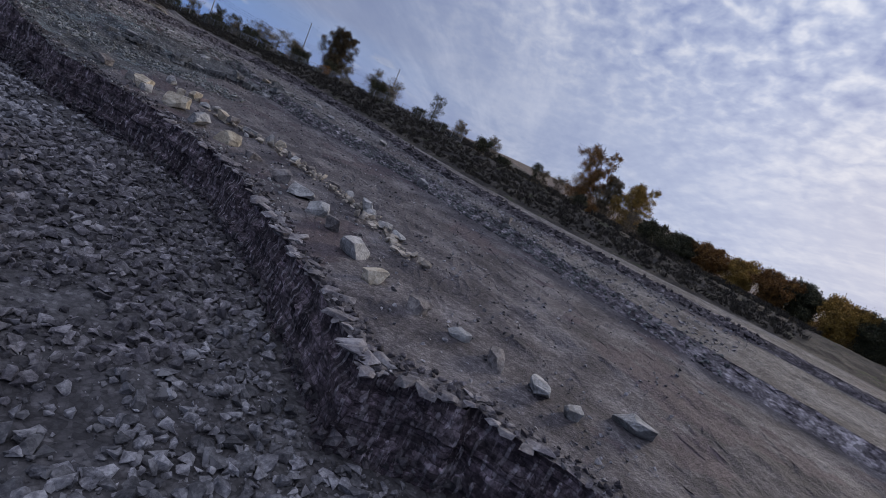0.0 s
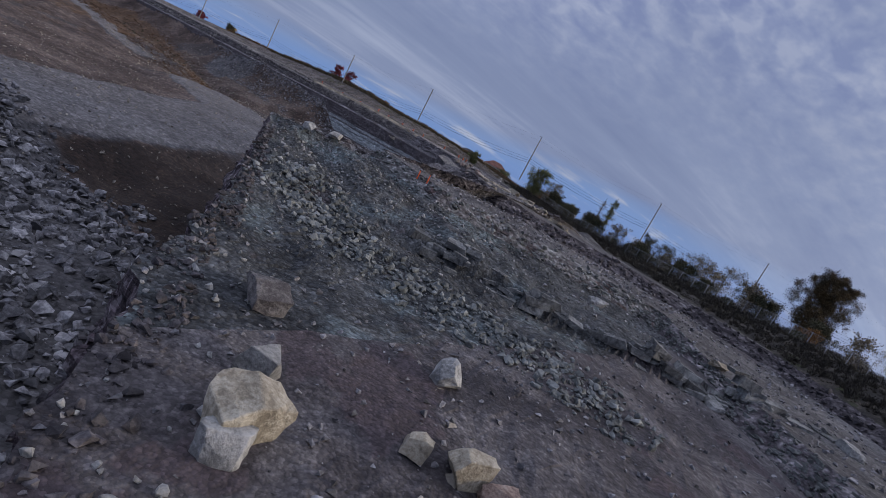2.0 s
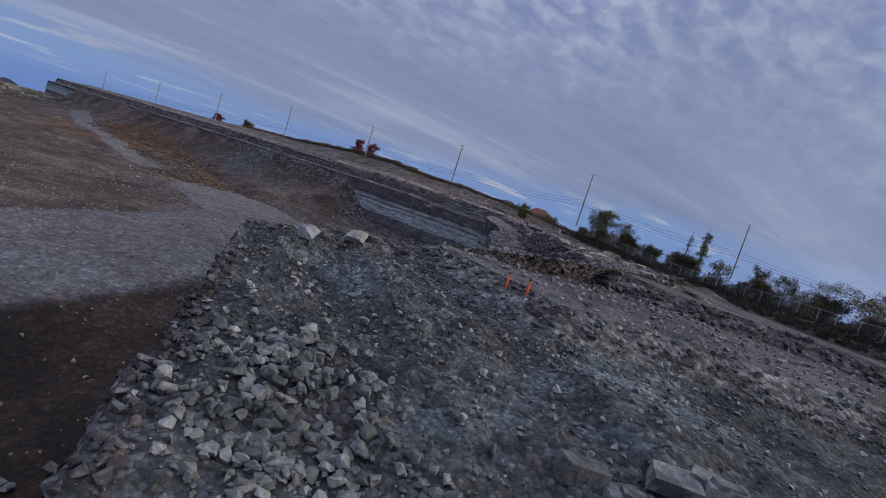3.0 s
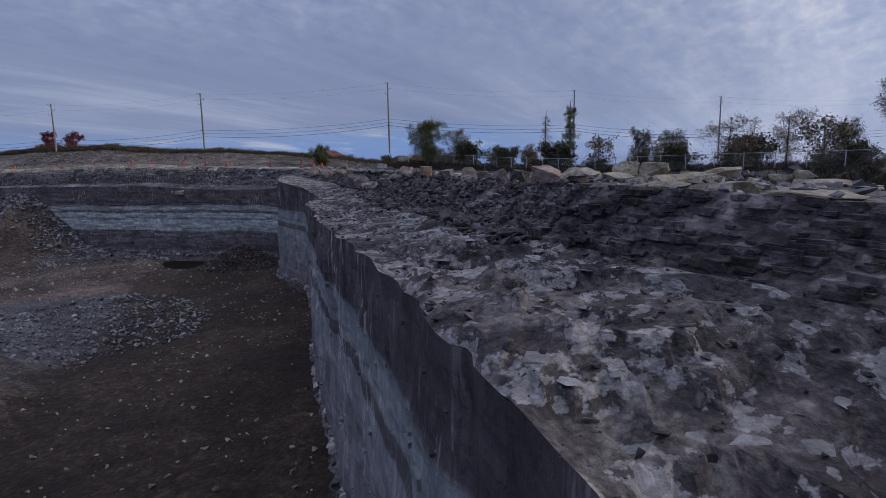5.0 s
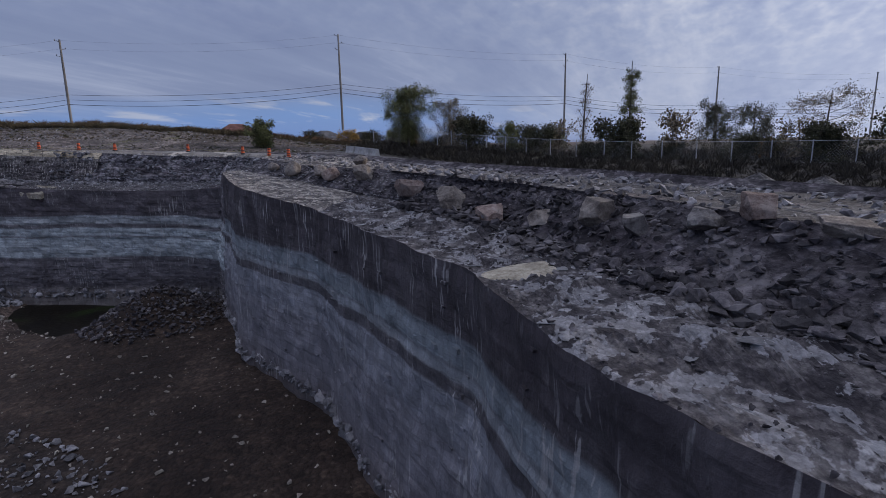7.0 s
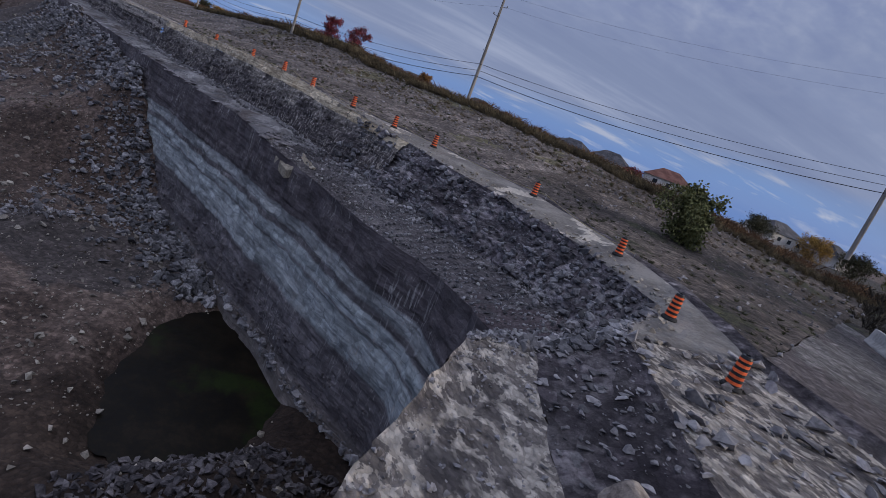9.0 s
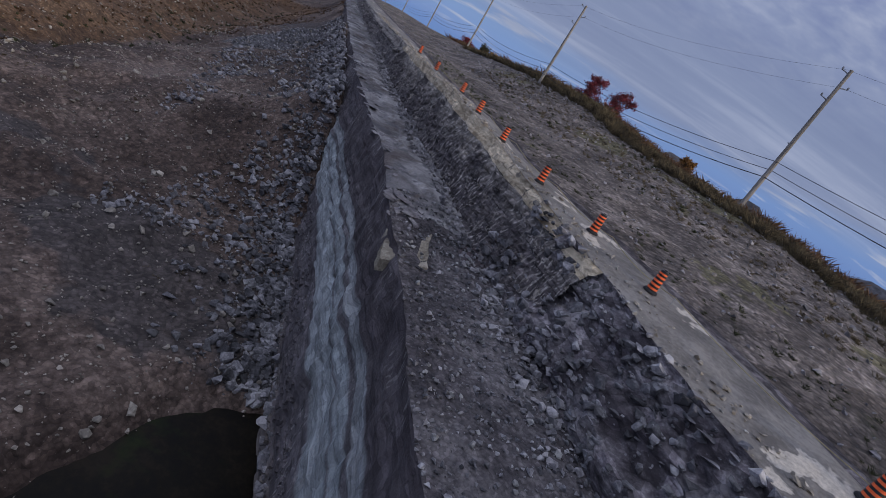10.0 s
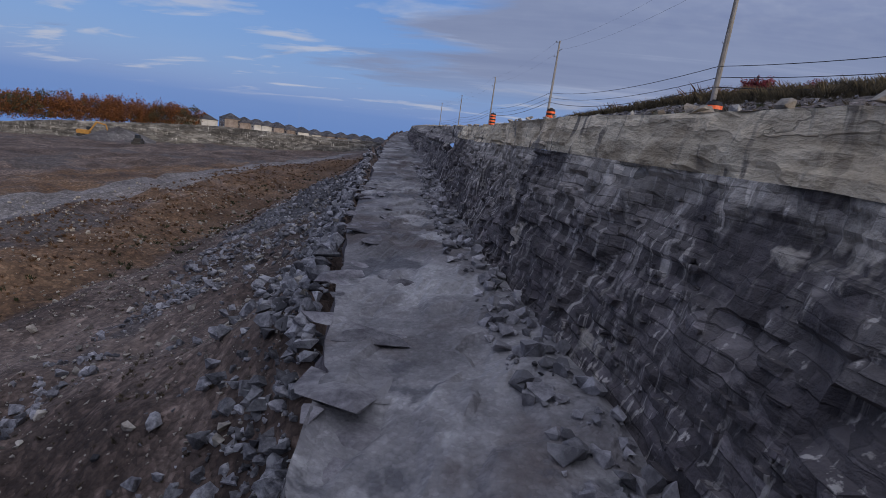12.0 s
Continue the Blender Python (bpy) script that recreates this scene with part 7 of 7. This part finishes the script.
def barrier(a, b):
    a, b = Vector(a), Vector(b)
    along_ = b - a
    far = along_.length
    bm = bmesh.new()
    prof = ((-0.3, 0), (0.3, 0), (0.3, 0.08), (0.18, 0.33), (0.10, 0.85), (-0.10, 0.85), (-0.18, 0.33), (-0.3, 0.08))
    ends_ = [[bm.verts.new((x, y, z)) for y, z in prof] for x in (0.0, far)]
    for i in range(len(prof)):
        j = (i + 1) % len(prof)
        bm.faces.new((ends_[0][i], ends_[1][i], ends_[1][j], ends_[0][j]))
    bm.faces.new(ends_[0])
    bm.faces.new(ends_[1][::-1])
    bmesh.ops.recalc_face_normals(bm, faces=bm.faces)
    ob = tagged(part("concrete_barrier", bm, CONCRETE), "long pale concrete road barrier on the ramp", "barrier", "barriers on the ramp")
    ob.matrix_world = Matrix.Translation(a) @ along_.to_track_quat("X", "Z").to_matrix().to_4x4()
    return ob


for a, b in (((-144.6, 150.6), (-141.3, 147.5)), ((-141.0, 147.2), (-137.7, 144.2)), ((-137.4, 143.9), (-134.1, 140.9))):
    barrier((*a, drop(*a) - 0.05), (*b, drop(*b) - 0.05))

# ---------------------------------------------------------------- machines on the pit floor
YELLOW = paint("machine_yellow", (0.36, 0.19, 0.045), 0.6)
STEEL = paint("dark_steel", (0.035, 0.033, 0.032), 0.6)


def excavator():
    root = tagged(new("excavator"), "yellow tracked excavator parked on the pit floor", "excavator")
    for y in (-1.3, 1.3):
        part("track", boxed(-2.2, y - 0.35, 0, 2.2, y + 0.35, 0.95, bevel=0.3), STEEL, root)
    body = part("body", boxed(-2.2, -1.4, 1.0, 1.6, 1.4, 2.3, bevel=0.15), YELLOW, root)
    part("cab", boxed(0.4, 0.3, 2.3, 1.8, 1.35, 3.4, bevel=0.1), GLASS, body)
    bm = bmesh.new()
    tube(bm, [(1.5, -0.3, 2.0), (3.6, -0.3, 5.2), (6.4, -0.3, 4.6)], [0.35, 0.4, 0.25], 4)
    boom = part("boom", bm, YELLOW, root)
    bm = bmesh.new()
    tube(bm, [(6.4, -0.3, 4.6), (7.0, -0.3, 1.4)], [0.28, 0.2], 4)
    part("arm", bm, YELLOW, boom)
    part("bucket", boxed(6.1, -0.9, 0.4, 7.2, 0.3, 1.4, bevel=0.2), STEEL, boom)
    return root


def loader():
    root = tagged(new("loader"), "dark wheeled machine parked on the pit floor", "loader")
    part("body", boxed(-2.6, -1.1, 0.9, 1.2, 1.1, 2.2, bevel=0.15), STEEL, root)
    part("cab", boxed(-0.6, -0.8, 2.2, 0.8, 0.8, 3.3, bevel=0.1), GLASS, root)
    for x in (-1.7, 1.6):
        for y in (-1.2, 1.2):
            bm = turned([(0.3, -0.3), (0.75, -0.25), (0.78, 0.25), (0.3, 0.3)], 16)
            bmesh.ops.rotate(bm, verts=bm.verts, matrix=Matrix.Rotation(math.pi / 2, 3, "X"))
            bmesh.ops.translate(bm, verts=bm.verts, vec=(x, y, 0.78))
            part("wheel", bm, RUBBER, root)
    part("bucket", boxed(2.4, -1.4, 0.2, 3.4, 1.4, 1.2, bevel=0.2), STEEL, root)
    return root


stand(excavator(), (-322.0, -48.0, float(floor_height(np.array([-322.0]), np.array([-48.0]))[0])), 2.2)
stand(loader(), (-316.0, -20.0, float(floor_height(np.array([-316.0]), np.array([-20.0]))[0])), 0.6)


def stockpile(x, y, r, h, label, mat):
    bm = bmesh.new()
    z = float(floor_height(np.array([x]), np.array([y]))[0])
    rings, n = [], 36
    for k in range(9):
        f = k / 8
        rings.append([bm.verts.new((x + r * (1 - f) * math.cos(a) * (1 + 0.2 * noise.noise(Vector((math.cos(a) * 2, math.sin(a) * 2, f * 2)))), y + 0.8 * r * (1 - f) * math.sin(a), z - 0.4 + h * f * (1 + 0.1 * noise.noise(Vector((math.cos(a) * 3, math.sin(a) * 3, 5)))))) for a in np.linspace(0, 2 * math.pi, n, endpoint=False)])
    for a, b in zip(rings, rings[1:]):
        for i in range(n):
            bm.faces.new((a[i], a[(i + 1) % n], b[(i + 1) % n], b[i]))
    return tagged(part("stockpile", bm, mat, None, "", True), label, "stockpile", "piles of crushed stone")


stockpile(-330, -42, 16, 5.0, "wide grey pile of crushed stone in the pit", PLATEAU)
for x, y, r, h in ((-100.6, 124.5, 2.6, 1.3), (-97.6, 125.0, 2.8, 1.35), (-94.2, 124.6, 2.7, 1.3), (-90.6, 123.6, 2.9, 1.2), (-86.0, 122.0, 4.2, 1.3)):
    z = drop(x, y)
    ob = stockpile(0, 0, r, h, "low grey gravel heap above the quarry", PLATEAU)
    ob.location = (x, y, z - float(floor_height(np.array([0.0]), np.array([0.0]))[0]))

# pale rock patch that slopes to the bench's rim, and the red jacket-like scrap on the bench
bm = bmesh.new()
for i in range(9):
    for j in range(7):
        u, v = i / 8, j / 6
        bm.verts.new((-161.9 - 3.6 * u + 0.25 * noise.noise(Vector((u * 5, v * 5, 1))), 122.9 + 1.6 * v - 0.75 * u + 0.2 * noise.noise(Vector((u * 5, v * 5, 7))), 10.0 + 0.62 * v + 0.25 * u + 0.12 * noise.noise(Vector((u * 6, v * 6, 3)))))
bm.verts.ensure_lookup_table()
for i in range(8):
    for j in range(6):
        bm.faces.new([bm.verts[k] for k in (i * 7 + j, i * 7 + j + 1, (i + 1) * 7 + j + 1, (i + 1) * 7 + j)])
got = bmesh.ops.extrude_face_region(bm, geom=bm.faces[:])
bmesh.ops.translate(bm, verts=[g for g in got["geom"] if isinstance(g, bmesh.types.BMVert)], vec=(0, 0, -0.5))
bmesh.ops.recalc_face_normals(bm, faces=bm.faces)
tagged(part("stone_slab", bm, B_BUFF), "pale bare rock slab sloping at the bench rim", "stone slab", "pale slabs")


# ---------------------------------------------------------------- blocks that stand proud of the faces, and slabs on the ledge
def block_shape(seed, long_=1.0, deep=0.6, high=0.4):
    """A split block of bedded rock: a box with uneven corners, as verts and triangles."""
    r_ = np.random.default_rng(seed)
    v = np.array([(x, y, z) for z in (-0.5, 0.5) for y in (-0.5, 0.5) for x in (-0.5, 0.5)]) * (long_, deep, high)
    v = v + r_.uniform(-0.11, 0.11, v.shape) * (long_, deep, high)
    quads = [(0, 2, 3, 1), (4, 5, 7, 6), (0, 1, 5, 4), (2, 6, 7, 3), (0, 4, 6, 2), (1, 3, 7, 5)]
    return v, np.array([t for a, b, c, d in quads for t in ((a, b, c), (a, c, d))])


BLOCKS = [block_shape(400 + i, 1.0, 0.7, h) for i, h in enumerate((0.22, 0.30, 0.38, 0.28, 0.45, 0.34))]


def face_blocks(line, count, first, last, seed, low, high, v0, v1, beds, blocks, proud=0.0):
    """Places, turns and sizes of blocks on a face."""
    r_ = np.random.default_rng(seed)
    dense = spaced(line, 0.3, first, last)
    s = dense[r_.integers(0, len(dense), count)] + r_.uniform(-0.01, 0.01, count)
    v = r_.uniform(v0, v1, count)
    p = spot(line, s, v, beds, blocks)
    t = along(line, s + 0.02) - along(line, s - 0.02)
    turn = np.arctan2(t[:, 1], t[:, 0]) + r_.normal(0, 0.10, count)
    return p, turn, sizes_of(r_, count, low, high, 2.0), r_


def block_field(name, found, mat, label, parent=None, singles=0):
    p, turn, size, r_ = found
    meshes = []
    if singles:
        for k, (v, t) in enumerate(BLOCKS):
            me = mesh_data("rock_block", v, t)
            me.materials.append(mat)
            meshes.append(me)
    verts, tris, base = [], [], 0
    for k in range(len(p)):
        if k < singles:
            ob = new("rock_block", meshes[k % len(meshes)])
            ob.parent = parent
            ob.matrix_world = Matrix.Translation(p[k]) @ Euler((r_.normal(0, 0.06), r_.normal(0, 0.06), turn[k])).to_matrix().to_4x4() @ Matrix.Diagonal((size[k], size[k] * 0.8, size[k], 1))
            continue
        v, t = BLOCKS[k % len(BLOCKS)]
        ca, sa = math.cos(turn[k]), math.sin(turn[k])
        verts.append((v * size[k] * (1, 0.8, 1)) @ np.array([[ca, sa, 0], [-sa, ca, 0], [0, 0, 1]]) + p[k])
        tris.append(t + base)
        base += len(v)
    if verts:
        sheet(name, np.concatenate(verts), np.concatenate(tris), mat, label, "rock", "stuff")


block_field("wall_blocks", face_blocks(2, 700, 25.0, 29.4, 401, 0.08, 0.32, 0.0, 0.70, 4.5, 0.5), WALL_WEST, "split grey blocks in the broken road wall", west_wall, 300)
block_field("face_blocks", face_blocks(0, 260, 12.5, 21, 402, 0.12, 0.42, 0.05, 0.97, 3.2, 1.5), ROCK_FACE, "small split blocks standing out of the quarry face")
block_field("face_blocks", face_blocks(0, 1400, 21, 28.5, 403, 0.10, 0.42, 0.02, 0.30, 3.2, 1.5), FACE_WEST, "small split blocks standing out of the layered face")
block_field("face_blocks", face_blocks(0, 700, 1, 12, 404, 0.12, 0.45, 0.05, 1.0, 1.7, 2.2), FACE_LOW, "dark split blocks in the low quarry face")
block_field("step_blocks", face_blocks(2, 900, 12, 14.6, 405, 0.15, 0.6, 0.0, 1.0, 1.7, 2.2), RUBBLE, "grey split blocks of the stepped ledge")
block_field("step_blocks", face_blocks(2, 1200, 2, 9.5, 406, 0.12, 0.55, 0.0, 1.0, 1.7, 2.2), STONE_GREEN, "pale split blocks of the low step")
SLAB_PALE = material("pale_slab", ((0.17, 0.165, 0.17), (0.27, 0.265, 0.27), (0.38, 0.375, 0.375)), 0.8, 0.9, 0.7, 5.0, None, 0, None, None, 0.3)
plates = []
for k in range(6):
    v, t = hull(500 + k, 14, 0.10)
    plates.append(mesh_data("rock_plate", v, t))
    plates[-1].materials.append(SLAB_PALE)
p, r = scatter(1, 210, 12.2, 19.0, 411, 0.04, 0.95)
for k, q in enumerate(p):
    ob = new("rock_plate", plates[k % 6])
    ob.parent = ledge_b
    size = float(sizes_of(r, 1, 0.25, 0.85, 2.0)[0])
    ob.matrix_world = Matrix.Translation(q + (0, 0, -0.012 * size)) @ Euler((r.normal(0, 0.015), r.normal(0, 0.015), r.uniform(0, 6.3))).to_matrix().to_4x4() @ Matrix.Diagonal((size, size * 0.6, size * 0.8, 1))
STEP_PALE = material("outcrop_rock", ((0.085, 0.084, 0.084), (0.170, 0.170, 0.166), (0.29, 0.29, 0.275)), 0.8, 0.9, 0.8, 5.0, None, 0, None, None, 0.35)
outcrop = []
for v, t in BLOCKS:
    outcrop.append(mesh_data("rock_block", v, t))
    outcrop[-1].materials.append(STEP_PALE)
step_rnd = random.Random(55)
for k in range(90):
    f = step_rnd.uniform(0, 33)
    x, y = -54 + 0.555 * f + step_rnd.gauss(0, 0.35), 66 + 0.832 * f + step_rnd.gauss(0, 0.35)
    size = step_rnd.uniform(0.5, 1.6)
    ob = new("rock_block", outcrop[k % len(outcrop)])
    ob.parent = ledge_e
    ob.matrix_world = Matrix.Translation((x, y, drop(x, y) + size * step_rnd.uniform(-0.12, 0.10))) @ Euler((step_rnd.gauss(0, 0.10), step_rnd.gauss(0, 0.10), 0.98 + step_rnd.gauss(0, 0.22))).to_matrix().to_4x4() @ Matrix.Diagonal((size, size * 0.8, size * 1.1, 1))
RIM_PALE = material("rim_slab", ((0.105, 0.095, 0.102), (0.185, 0.172, 0.178), (0.30, 0.285, 0.285)), 0.8, 0.9, 0.8, 5.0, None, 0, None, None, 0.35)
rim_plates = []
for k in range(6):
    v, t = hull(520 + k, 12, 0.24)
    rim_plates.append(mesh_data("rim_slab", v, t))
    rim_plates[-1].materials.append(RIM_PALE)
p, r = scatter(1, 160, 1.4, 7.2, 412, -0.01, 0.035)
for k, q in enumerate(p):
    ob = new("rim_slab", rim_plates[k % 6])
    ob.parent = ledge_a
    size = float(sizes_of(r, 1, 0.45, 1.9, 1.7)[0])
    ob.matrix_world = Matrix.Translation(q + (0, 0, 0.02 * size)) @ Euler((r.normal(0, 0.12), r.normal(0, 0.12), r.uniform(0, 6.3))).to_matrix().to_4x4() @ Matrix.Diagonal((size, size * 0.7, size * 0.9, 1))
p, r = scatter(1, 80, 25.3, 29.6, 413, -0.02, 0.32)
for k, q in enumerate(p):
    ob = new("bench_slab", rim_plates[k % 6])
    ob.parent = ledge_d
    size = float(sizes_of(r, 1, 0.5, 1.9, 1.6)[0])
    ob.matrix_world = Matrix.Translation(q + (0, 0, -0.02 * size)) @ Euler((r.normal(0, 0.05), r.normal(0, 0.05), r.uniform(0, 6.3))).to_matrix().to_4x4() @ Matrix.Diagonal((size, size * 0.6, size * 0.45, 1))
stones = []
for k, (v, t) in enumerate(STONES):
    stones.append(mesh_data("stone", v, t))
    stones[-1].materials.append(B_GREY)
for parent_, line, count, s0, s1, v0, v1, seed in ((ledge_a, 1, 120, 4.5, 9.5, 0.0, 0.10, 421), (ledge_e, 1, 160, 9.7, 11.6, 0.05, 0.85, 422), (ledge_c, 1, 120, 21.3, 25.3, 0.1, 0.9, 423), (road_c, 3, 80, 22, 29, 0.0, 0.3, 424)):
    p, r = scatter(line, count, s0, s1, seed, v0, v1)
    for k, q in enumerate(p):
        ob = new("stone", stones[k % len(stones)])
        ob.parent = parent_
        size = float(sizes_of(r, 1, 0.14, (0.45 if seed < 423 else 0.28) if line == 1 else 0.22, 2.0)[0])
        ob.matrix_world = Matrix.Translation(q + (0, 0, size * 0.2)) @ Euler((r.normal(0, 0.3), r.normal(0, 0.3), r.uniform(0, 6.3))).to_matrix().to_4x4() @ Matrix.Scale(size, 4)
